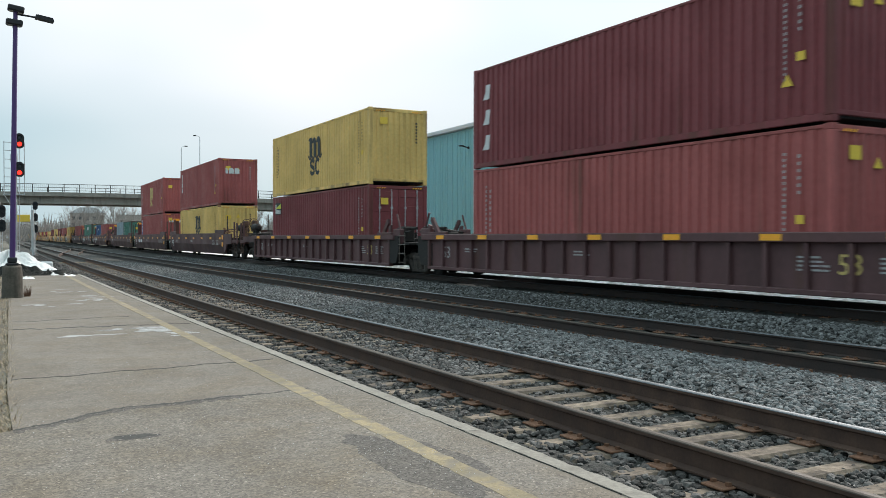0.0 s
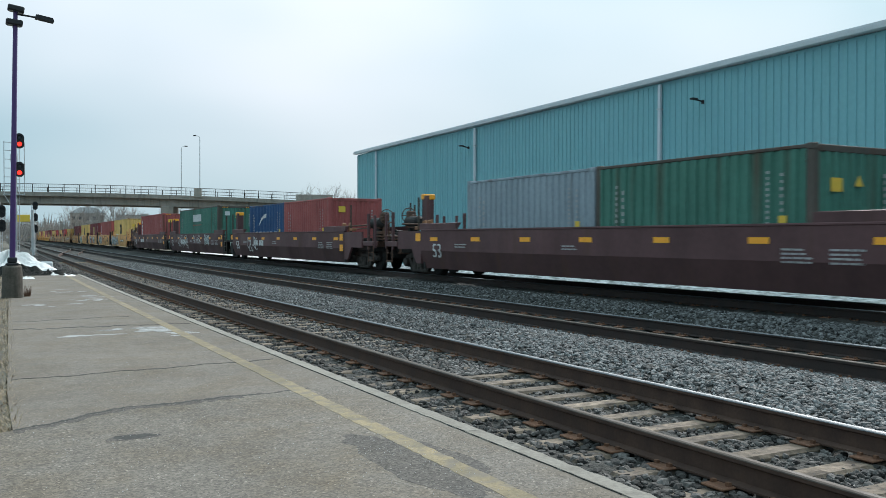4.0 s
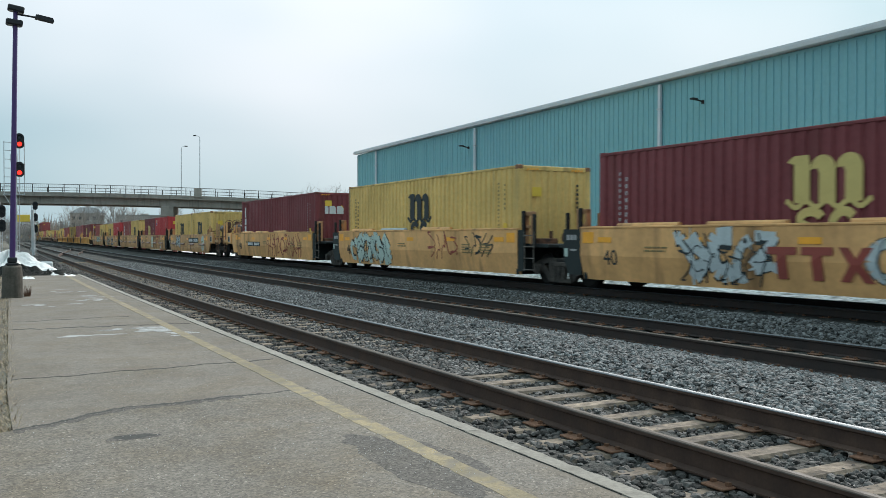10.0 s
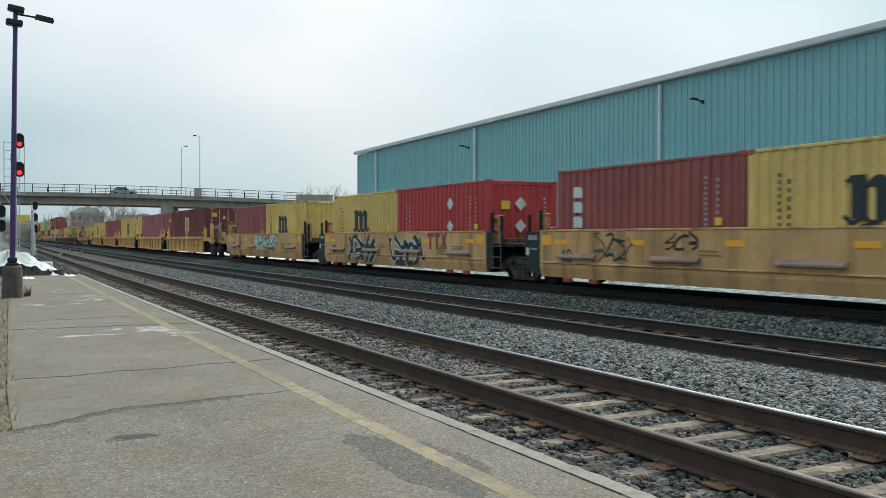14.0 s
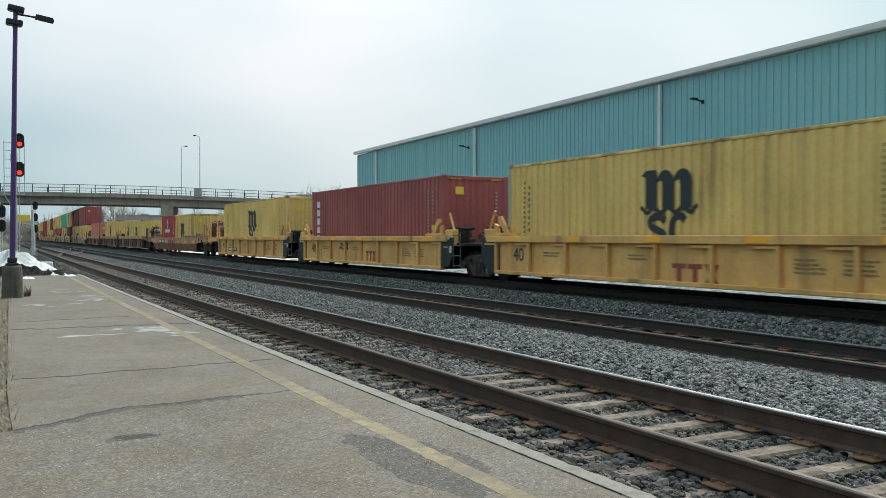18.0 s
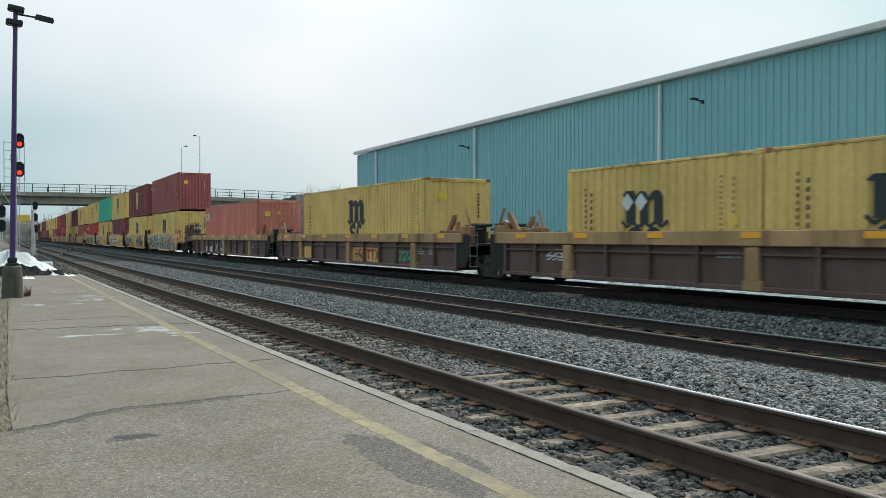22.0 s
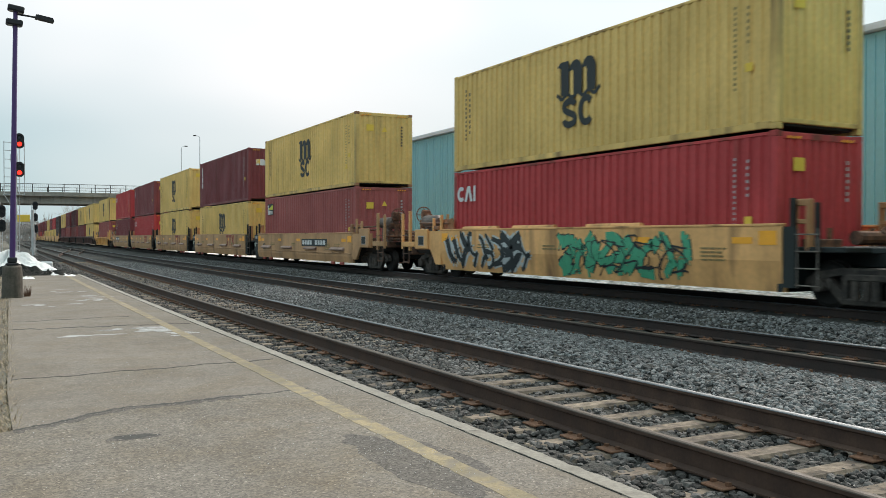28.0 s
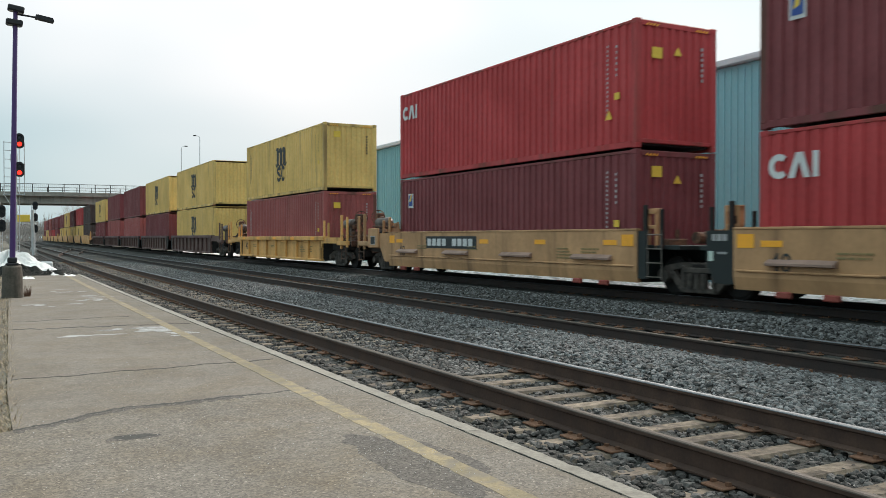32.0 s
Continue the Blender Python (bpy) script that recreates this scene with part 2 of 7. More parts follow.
    faint=surf("faded_lettering_paint", (0.4, 0.38, 0.38), (0.32, 0.31, 0.31), scale=3, rough=0.7, bump=0, vary=0.05),
    dim=surf("faded_dark_lettering_paint", (0.2, 0.15, 0.07), (0.26, 0.19, 0.08), scale=3, rough=0.7, bump=0, vary=0.05),
    gold=surf("gold_emblem_paint", (0.6, 0.45, 0.16), (0.55, 0.41, 0.15), scale=3, rough=0.7, bump=0, vary=0.05),
    ink=surf("black_emblem_paint", (0.022, 0.027, 0.03), (0.03, 0.035, 0.038), scale=3, rough=0.7, bump=0, vary=0.05),
    redink=surf("red_emblem_paint", (0.3, 0.06, 0.045), (0.25, 0.06, 0.045), scale=3, rough=0.7, bump=0, vary=0.05),
    blueink=surf("blue_panel_paint", (0.03, 0.08, 0.3), (0.03, 0.075, 0.28), scale=3, rough=0.6, bump=0, vary=0.05),
    greenink=surf("green_spray_paint", (0.05, 0.3, 0.17), (0.06, 0.34, 0.2), scale=3, rough=0.6, bump=0, vary=0.08),
    silver=surf("silver_spray_paint", (0.42, 0.45, 0.46), (0.5, 0.53, 0.54), scale=2, rough=0.6, bump=0, vary=0.1),
    mint=surf("pale_green_spray_paint", M_MINT, (0.42, 0.5, 0.46), scale=2, rough=0.7, bump=0, vary=0.08),
    lime=surf("yellow_green_badge_paint", (0.55, 0.55, 0.05), (0.5, 0.5, 0.05), scale=3, rough=0.6, bump=0, vary=0.05),
    peach=surf("peach_spray_paint", (0.55, 0.36, 0.25), (0.45, 0.27, 0.22), scale=2, rough=0.7, bump=0, vary=0.1),
    sign=surf("yellow_sign_paint", (0.75, 0.5, 0.06), (0.7, 0.46, 0.06), scale=2, rough=0.6, bump=0, vary=0.05),
    # bark paled so that its colour carries the haze of distance
    bark=surf("hazy_grey_bark", (0.24, 0.22, 0.205), (0.32, 0.295, 0.275), scale=6, rough=0.95, vary=0.2),
    brick=surf("pale_render", (0.34, 0.3, 0.28), (0.4, 0.36, 0.33), scale=0.3, rough=0.9, bump=0.05, vary=0.1),
    pane=surf("dark_window_glass", (0.06, 0.07, 0.08), (0.09, 0.1, 0.11), scale=1, rough=0.15, bump=0, vary=0.1),
    road=surf("road_asphalt", (0.06, 0.06, 0.06), (0.08, 0.08, 0.08), scale=1, rough=0.9),
    carbody=surf("dark_car_paint", (0.05, 0.055, 0.06), (0.055, 0.06, 0.065), scale=1, rough=0.3, bump=0, vary=0.02),
)
BOX = dict(
    maroon=paint("maroon_container_paint", (0.210, 0.050, 0.055), amount=0.18, grit=0.09),
    brownred=paint("brown_red_container_paint", (0.360, 0.096, 0.090), amount=0.2, grit=0.09),
    rose=paint("faded_rose_container_paint", (0.408, 0.130, 0.138), amount=0.16, grit=0.09),
    red=paint("bright_red_container_paint", (0.480, 0.056, 0.059), amount=0.18, grit=0.09),
    orange=paint("faded_orange_red_container_paint", (0.672, 0.215, 0.165), amount=0.18, grit=0.09),
    yellow=paint("mustard_yellow_container_paint", (0.744, 0.493, 0.171), amount=0.2, grit=0.09),
    green=paint("dark_green_container_paint", (0.075, 0.205, 0.158), amount=0.34, grit=0.12),
    jade=paint("jade_green_container_paint", (0.059, 0.455, 0.322), grit=0.09),
    blue=paint("navy_blue_container_paint", (0.029, 0.083, 0.201), grit=0.09),
    grey=paint("grey_blue_container_paint", (0.293, 0.345, 0.389), grit=0.09),
    black=paint("near_black_container_paint", (0.073, 0.048, 0.047), grit=0.09),
)

# edges and corners rust more than the panels
EDGE = {k: paint(k + "_container_edge_paint", tuple(m.node_tree.nodes["Mix"].inputs[6].default_value)[:3], amount=0.46) for k, m in BOX.items()}
EDGE["green"] = paint("rusted_green_container_edge_paint", (0.1, 0.085, 0.072), amount=0.5)


# ---- mesh tools ----
class Shape:
    """Collects faces, then becomes one mesh."""

    def __init__(self):
        self.v, self.f = [], []

    def face(self, pts):
        k = len(self.v)
        self.v += [tuple(p) for p in pts]
        self.f.append(tuple(range(k, k + len(pts))))
        return self

    def hull_face(self, pts, centre):
        a, b, c = Vector(pts[0]), Vector(pts[1]), Vector(pts[2])
        n = (b - a).cross(c - a)
        mid = sum((Vector(p) for p in pts), Vector()) / len(pts)
        return self.face(pts if n.dot(mid - Vector(centre)) > 0 else pts[::-1])

    def box(self, x0, x1, y0, y1, z0, z1, c=0.0):
        cx, cy, cz = (x0 + x1) / 2, (y0 + y1) / 2, (z0 + z1) / 2
        hx, hy, hz = abs(x1 - x0) / 2, abs(y1 - y0) / 2, abs(z1 - z0) / 2
        ctr = (cx, cy, cz)
        if c <= 0:
            P = lambda i, j, k: (cx + i * hx, cy + j * hy, cz + k * hz)
            for s in (-1, 1):
                self.hull_face([P(s, -1, -1), P(s, 1, -1), P(s, 1, 1), P(s, -1, 1)], ctr)
                self.hull_face([P(-1, s, -1), P(1, s, -1), P(1, s, 1), P(-1, s, 1)], ctr)
                self.hull_face([P(-1, -1, s), P(1, -1, s), P(1, 1, s), P(-1, 1, s)], ctr)
            return self
        c = min(c, hx * 0.9, hy * 0.9, hz * 0.9)
        X = lambda i, j, k: (cx + i * hx, cy + j * (hy - c), cz + k * (hz - c))
        Y = lambda i, j, k: (cx + i * (hx - c), cy + j * hy, cz + k * (hz - c))
        Z = lambda i, j, k: (cx + i * (hx - c), cy + j * (hy - c), cz + k * hz)
        for s in (-1, 1):
            self.hull_face([X(s, -1, -1), X(s, 1, -1), X(s, 1, 1), X(s, -1, 1)], ctr)
            self.hull_face([Y(-1, s, -1), Y(1, s, -1), Y(1, s, 1), Y(-1, s, 1)], ctr)
            self.hull_face([Z(-1, -1, s), Z(1, -1, s), Z(1, 1, s), Z(-1, 1, s)], ctr)
            for t in (-1, 1):
                self.hull_face([X(s, t, -1), X(s, t, 1), Y(s, t, 1), Y(s, t, -1)], ctr)
                self.hull_face([X(s, -1, t), X(s, 1, t), Z(s, 1, t), Z(s, -1, t)], ctr)
                self.hull_face([Y(-1, s, t), Y(1, s, t), Z(1, s, t), Z(-1, s, t)], ctr)
                for u in (-1, 1):
                    self.hull_face([X(s, t, u), Y(s, t, u), Z(s, t, u)], ctr)
        return self

    def prism(self, pts, y0, y1):
        """A closed outline of (x, z) drawn out along y; the outline runs anticlockwise seen from -y."""
        n = len(pts)
        for i in range(n):
            a, b = pts[i], pts[(i + 1) % n]
            self.face([(a[0], y0, a[1]), (b[0], y0, b[1]), (b[0], y1, b[1]), (a[0], y1, a[1])])
        self.face([(p[0], y0, p[1]) for p in pts])
        self.face([(p[0], y1, p[1]) for p in pts][::-1])
        return self

    def slab(self, pts, x0, x1):
        """A closed outline of (y, z) with thickness along x."""
        n = len(pts)
        self.face([(x0, p[0], p[1]) for p in pts])
        self.face([(x1, p[0], p[1]) for p in pts][::-1])
        for i in range(n):
            a, b = pts[i], pts[(i + 1) % n]
            self.face([(x0, a[0], a[1]), (x1, a[0], a[1]), (x1, b[0], b[1]), (x0, b[0], b[1])])
        return self

    def rod(self, a, b, r, n=8, r2=None):
        a, b = Vector(a), Vector(b)
        w = (b - a).normalized()
        u = w.orthogonal().normalized()
        v = w.cross(u)
        r2 = r if r2 is None else r2
        ring = lambda p, q: [p + (u * math.cos(t) + v * math.sin(t)) * q for t in (2 * math.pi * i / n for i in range(n))]
        A, B = ring(a, r), ring(b, r2)
        for i in range(n):
            j = (i + 1) % n
            self.face([A[i], A[j], B[j], B[i]])
        if n > 3:
            self.face(A[::-1])
            self.face(B)
        return self

    def pipe(self, pts, r, n=6):
        for a, b in zip(pts, pts[1:]):
            self.rod(a, b, r, n)
        return self

    def join(self, other):
        k = len(self.v)
        self.v += other.v
        self.f += [tuple(i + k for i in f) for f in other.f]
        return self

    def mesh(self, name, fix=True):
        m = bpy.data.meshes.new(name)
        m.from_pydata(self.v, [], self.f)
        if fix:
            b = bmesh.new()
            b.from_mesh(m)
            bmesh.ops.remove_doubles(b, verts=b.verts, dist=1e-5)
            bmesh.ops.recalc_face_normals(b, faces=b.faces)
            b.to_mesh(m)
            b.free()
        return m


def dress(ob, mat):
    me = ob.data
    if not me.materials:
        me.materials.append(mat)
    elif me.materials[0] != mat:
        ob.material_slots[0].link = "OBJECT"
        ob.material_slots[0].material = mat
    return ob


def part(name, shape, mat, parent=None, label="", at=None):
    me = shape if isinstance(shape, bpy.types.Mesh) else shape.mesh(name)
    ob = dress(new(name, me), mat)
    if parent:
        ob.parent = parent
    if at is not None:
        ob.matrix_basis = at if isinstance(at, Matrix) else Matrix.Translation(at)
    if label:
        ob["label"] = label
    if name in ("lettering", "graffiti", "height_stripes"):
        ob["kind"] = "stuff"
    return ob


def thing(name, label, category, at=None, group="", kind=""):
    ob = new(name)
    ob.empty_display_size = 0.3
    if at is not None:
        ob.matrix_basis = at
    return tagged(ob, label, category, group, kind)


KEEP = {}


def kept(key, make):
    if key not in KEEP:
        KEEP[key] = make()
    return KEEP[key]


# ---- the line of the tracks ----
BEND0, BEND1, BEND, OFF3, OFF2, OFF1 = 20.0, 80.0, 0.000381, 14.166, -4.349, -8.976
RAIL3 = 0.22


def main_line(s, n=0.0):
    """The place and heading on the train's track at s metres along it, n metres to the right of its middle."""
    u = max(s - BEND0, 0.0)
    c = min(u, BEND1 - BEND0)
    a, e = BEND * c, u - c
    x = OFF3 + (1 - math.cos(a)) / BEND + e * math.sin(a) + n * math.cos(a)
    y = (s if s < BEND0 else BEND0 + math.sin(a) / BEND + e * math.cos(a)) - n * math.sin(a)
    return x, y, a


def near_line(s, n=0.0):
    """The platform track, which eases over to the right a little sooner."""
    k, lim = 0.0002, 55.0
    x = 5.19 + k * min(s, lim) ** 2 * (s > 0) + max(s - lim, 0) * 2 * k * lim
    a = 2 * k * min(max(s, 0), lim)
    return x + n * math.cos(a), s - n * math.sin(a), a


def mid_line(s, n=0.0):
    return main_line(s, OFF2 + n)


def run(t):
    """How far the train has gone at t seconds; it eases from 20.6 to 19.6 metres a second."""
    total = 0.0
    for k in (-1.70563e-08, 2.11182e-06, -0.000100252, 0.00227377, -0.0249061, 0.0989173, 20.5591):
        total = total * t + k
    return total * t


# ---- ground, tracks and platform ----
def steps(lo, hi, near=1.0, grow=0.0):
    out, s = [], lo
    while s < hi:
        out.append(s)
        s += near + grow * max(s - 20, 0)
    return out + [hi]


def sweep(line, prof, ss, closed=True, lift=0.0):
    """Draws a profile of (n, z) along a track line."""
    sh = Shape()
    rows = []
    for s in ss:
        rows.append([(*line(s, n)[:2], z + lift) for n, z in prof])
    base = len(prof)
    for r in rows:
        sh.v += r
    k = base if closed else base - 1
    for i in range(len(rows) - 1):
        for j in range(k):
            a, b = i * base + j, i * base + (j + 1) % base
            sh.f.append((a, b, b + base, a + base))
    if closed:
        sh.f.append(tuple(range(base)))
        sh.f.append(tuple(range(len(rows) * base - base, len(rows) * base))[::-1])
    return sh


def rough_sheet(line, ns, height, ss, bump, seed):
    """A sheet along a line with uneven height."""
    rng = np.random.default_rng(seed)
    sh = Shape()
    for s in ss:
        for n in ns:
            x, y, _ = line(s, n)
            sh.v.append((x, y, height(n) + float(rng.normal(0, bump))))
    w = len(ns)
    for i in range(len(ss) - 1):
        for j in range(w - 1):
            a = i * w + j
            sh.f.append((a, a + 1, a + 1 + w, a + w))
    return sh


def lerp_profile(pts):
    xs, zs = [p[0] for p in pts], [p[1] for p in pts]
    return lambda n: float(np.interp(n, xs, zs))


ground = Shape()
gx = [-1500, -400, -100, -30, -8, -2, 2.9, 6, 12, 19, 26, 40, 90, 400, 1500]
gy = [-400, -100, -30, -10, 0, 10, 20, 30, 45, 60, 90, 140, 200, 300, 600, 1500, 2500]
for y in gy:
    for x in gx:
        ground.v.append((x, y, -0.42 if x > 2.5 else -0.05 if x > -9 else 0.1))
for i in range(len(gy) - 1):
    for j in range(len(gx) - 1):
        a = i * len(gx) + j
        ground.f.append((a, a + 1, a + 1 + len(gx), a + len(gx)))
tagged(part("ground", ground, M["earth"]), "bare earth with matted dead grass", "ground", kind="structure")

# the ballast bed under all three tracks
bed_height = lerp_profile([(-11.2, -0.235), (-10.5, -0.222), (-9.9, -0.225), (-9.5, -0.24), (-8.3, -0.24), (-8.0, -0.235), (-7.6, -0.16), (-7.2, -0.11), (-6.2, -0.11), (-5.2, -0.2), (-3.5, -0.2), (-2.9, -0.17), (-2.3, -0.02), (-1.7, 0.04), (1.7, 0.04), (2.6, -0.12), (4.4, -0.4)])
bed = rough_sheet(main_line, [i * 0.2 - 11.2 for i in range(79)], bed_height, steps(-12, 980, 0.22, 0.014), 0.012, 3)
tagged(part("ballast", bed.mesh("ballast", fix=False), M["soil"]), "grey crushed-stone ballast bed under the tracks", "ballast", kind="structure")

RAIL = [(-0.07, -0.186), (0.07, -0.186), (0.07, -0.172), (0.011, -0.155), (0.011, -0.045), (0.036, -0.032), (0.036, -0.008), (0.03, 0.0), (-0.03, 0.0), (-0.036, -0.008), (-0.036, -0.032), (-0.011, -0.045), (-0.011, -0.155), (-0.07, -0.172)]


def stretch(line, z, s0, s1, name, label, ties, pitch, shines, flank="railside"):
    track = thing(name, label, "railway track", kind="structure")
    for side in (-1, 1):
        ss = steps(s0, s1, 1.5, 0.03)
        part("rail", sweep(line, [(n + side * 0.7535, zz + z) for n, zz in RAIL], ss), M[flank], track)
        part("rail_head", sweep(line, [(side * 0.7535 + n, z + zz) for n, zz in ((-0.0372, -0.009), (0.0372, -0.009), (0.034, -0.002), (0.02, 0.0045), (-0.02, 0.0045), (-0.034, -0.002))], ss), shines[side > 0], track)
    tie = kept("tie", lambda: Shape().box(-1.3, 1.3, -0.105, 0.105, -0.17, 0, 0.025).mesh("sleeper"))
    plate = kept("tie_plate", lambda: Shape().box(-0.19, 0.19, -0.1, 0.1, 0, 0.018, 0.006).join(Shape().box(-0.12, -0.09, -0.08, -0.05, 0.01, 0.045)).join(Shape().box(0.09, 0.12, 0.05, 0.08, 0.01, 0.045)).join(Shape().box(-0.12, -0.09, 0.05, 0.08, 0.01, 0.04)).join(Shape().box(0.09, 0.12, -0.08, -0.05, 0.01, 0.04)).mesh("tie_plate"))
    rng = random.Random(name)
    for i in range(ties):
        x, y, a = line(s0_tie + i * pitch + rng.uniform(-0.03, 0.03), rng.uniform(-0.06, 0.06))
        part("sleeper", tie, M["tie"], track, at=pose(x, y, z - 0.2 + rng.uniform(-0.012, 0.006), rng.uniform(-0.6, 0.6), 0, -math.degrees(a) + rng.uniform(-1.2, 1.2)))
        for side in (-1, 1):
            px, py, _ = line(y, side * 0.7535)
            part("tie_plate", plate, M["plate"], track, at=pose(px, py, z - 0.197, 0, 0, -math.degrees(a)))
    return track


s0_tie = 1.0
# near head dull, far head bright: sheen by viewing angle put into two materials
stretch(near_line, 0.0, -12, 240, "track_platform", "rusty steel rails on weathered wooden sleepers beside the platform", 118, 0.53, (M["raildull"], M["railtop"]))
s0_tie = 4.0
stretch(mid_line, 0.0, -12, 420, "track_middle", "steel rails of the middle track on half-buried sleepers", 80, 0.53, (M["raildull"], M["railtop"]), "railblack")
s0_tie = 5.0
stretch(main_line, RAIL3, -40, 980, "track_main", "steel rails under the passing freight train", 26, 0.53, (M["railtop"], M["railtop"]), "railblack")


OCTA = np.array([(1, 0, 0), (-1, 0, 0), (0, 1, 0), (0, -1, 0), (0, 0, 1), (0, 0, -1)], float)
OCTA_TRI = np.array([(0, 2, 4), (2, 1, 4), (1, 3, 4), (3, 0, 4), (2, 0, 5), (1, 2, 5), (3, 1, 5), (0, 3, 5)])
# a rounder lump: the eight corners of a cube and a point over each of its six sides
LUMP = np.concatenate([np.array(list(itertools.product((-1, 1), repeat=3)), float) * 0.62, OCTA * 0.98])
LUMP_TRI = np.array([(a, b, 8 + k) for k, ring in enumerate(((4, 6, 7, 5), (0, 1, 3, 2), (2, 3, 7, 6), (0, 4, 5, 1), (1, 5, 7, 3), (0, 2, 6, 4))) for a, b in zip(ring, ring[1:] + ring[:1])])


def scatter(name, label, count, area, size, mat, seed, shift=0.0):
    """Loose crushed stones, rounder ones where the camera stands, all in one mesh."""
    rng = np.random.default_rng(seed)
    n, s = area(rng, count)
    near_ones = s < 12.5
    verts, faces, base = [], [], 0
    for mask, corners, tri in ((near_ones, LUMP, LUMP_TRI), (~near_ones, OCTA, OCTA_TRI)):
        k, w = int(mask.sum()), len(corners)
        if not k:
            continue
        places = np.array([(*main_line(float(b), float(a))[:2], bed_height(float(a))) for a, b in zip(n[mask], s[mask])])
        r = size * rng.uniform(0.45, 1.35, (k, 1, 1)) * rng.uniform(0.85, 1.12, (k, w, 1))
        v = corners[None] * r * np.array([1.15, 1.0, 0.8]) * rng.uniform(0.75, 1.25, (k, 1, 3))
        v = v + rng.normal(0, size * (0.08 if w > 6 else 0.16), v.shape)
        for i, j, turn in ((1, 2, rng.uniform(-0.6, 0.6, k)), (0, 1, rng.uniform(0, 6.283, k))):
            c, d = np.cos(turn)[:, None], np.sin(turn)[:, None]
            p, q = v[..., i] * c - v[..., j] * d, v[..., i] * d + v[..., j] * c
            v[..., i], v[..., j] = p, q
        v += places[:, None, :] + np.array([0, 0, shift + size * 0.25])
        verts.append(v.reshape(-1, 3))
        faces.append((tri[None] + (np.arange(k) * w)[:, None, None] + base).reshape(-1, 3))
        base += k * w
    v, f = np.concatenate(verts), np.concatenate(faces)
    me = bpy.data.meshes.new(name)
    me.from_pydata(v.reshape(-1, 3).tolist(), [], f.reshape(-1, 3).tolist())
    return tagged(part(name, me, mat), label, "stones", kind="stuff")


def shoulder(lo, hi, near, far):
    def area(rng, k):
        t = rng.uniform(0, 1, k)
        return rng.uniform(lo, hi, k), near + (far - near) * t ** 1.8
    return area


STONE = M["stone"]
for stone_mat in (STONE, M["darkstone"]):
    # every loose stone gets its own shade
    nt = stone_mat.node_tree
    isl, hue, shade = nt.nodes.new("ShaderNodeNewGeometry"), nt.nodes.new("ShaderNodeHueSaturation"), nt.nodes.new("ShaderNodeMapRange")
    shade.inputs[3].default_value, shade.inputs[4].default_value = 0.2, 2.4
    src = nt.nodes["Principled BSDF"].inputs["Base Color"].links[0].from_socket
    nt.links.new(isl.outputs["Random Per Island"], shade.inputs[0])
    nt.links.new(shade.outputs[0], hue.inputs["Value"])
    nt.links.new(src, hue.inputs["Color"])
    nt.links.new(hue.outputs["Color"], nt.nodes["Principled BSDF"].inputs["Base Color"])
scatter("ballast_stones", "loose grey crushed stone between the two near tracks", 52000, shoulder(-8.05, -5.1, 2.0, 60), 0.029, STONE, 11)
scatter("ballast_stones", "loose grey crushed stone beside the main track", 28000, shoulder(-3.6, -1.6, 4.0, 70), 0.03, STONE, 12)
scatter("ballast_stones", "loose dark stone between the sleepers", 11000, shoulder(-9.75, -8.2, 2.0, 50), 0.026, M["darkstone"], 13, 0.0)
scatter("ballast_stones", "loose dark stone along the platform edge", 7000, shoulder(-11.0, -9.7, 2.0, 45), 0.032, M["darkstone"], 14, 0.0)

scatter("ballast_stones", "loose dark stone heaped over the sleepers", 9000, shoulder(-9.72, -8.22, 9.0, 60), 0.03, M["darkstone"], 16, 0.025)
scatter("ballast_stones", "dark gravel beyond the platform end", 7000, shoulder(-13.5, -9.8, 30.0, 95), 0.05, M["darkstone"], 15, 0.0)

# the platform, with its kerb and worn line
PZ = 0.1


def edge_line(s, n=0.0):
    x, y, a = near_line(s, 0)
    return x - 2.06 + n, s, a


def verge_edge(y):
    """Back edge of the platform; near the camera the asphalt runs on."""
    return 0.22 + max(y - 8, 0) * 0.03 - 0.9 * min(max((6.7 - y) / 0.35, 0), 1)


platform = thing("platform", "worn asphalt station platform with cracks and a concrete kerb", "platform", kind="structure")
slab_s = steps(-14, 6.3, 1.2) + [6.35, 6.7, 6.75] + steps(7.2, 33.6, 1.2)
part("surface", sweep(lambda s, n: ((verge_edge(s), s, 0) if n < 1 else edge_line(s, -0.15)), [(0, -0.5), (2, -0.5), (2, PZ), (0, PZ)], slab_s), M["asphalt"], platform)
rk = random.Random(5)
s = -14.0
while s < 33:
    ln = 2.4
    ss = [s + 0.004 + (ln - 0.008) * i / 32 for i in range(33)]
    wob = {q: (rk.uniform(-0.009, 0.009), rk.uniform(-0.012, 0.006) - 0.04 * max(math.sin(2.3 * q + 1) * math.sin(7.1 * q) - 0.62, 0)) for q in ss}

    def kerb_row(q, n):
        # n codes the corner: whole part picks the edge, so chips differ along the stone
        x, y, a = edge_line(q)
        j = wob[q]
        return (x - 0.149 + j[0] if n < -0.1 else x + j[1] if n > -0.01 else x + n + j[1], q, a)

    part("kerb_stone", sweep(kerb_row, [(-0.149, -0.5), (0.0, -0.5), (0.0, PZ - 0.02), (-0.02, PZ + 0.004), (-0.149, PZ + 0.006)], ss), M["kerb"], platform)
    s += ln


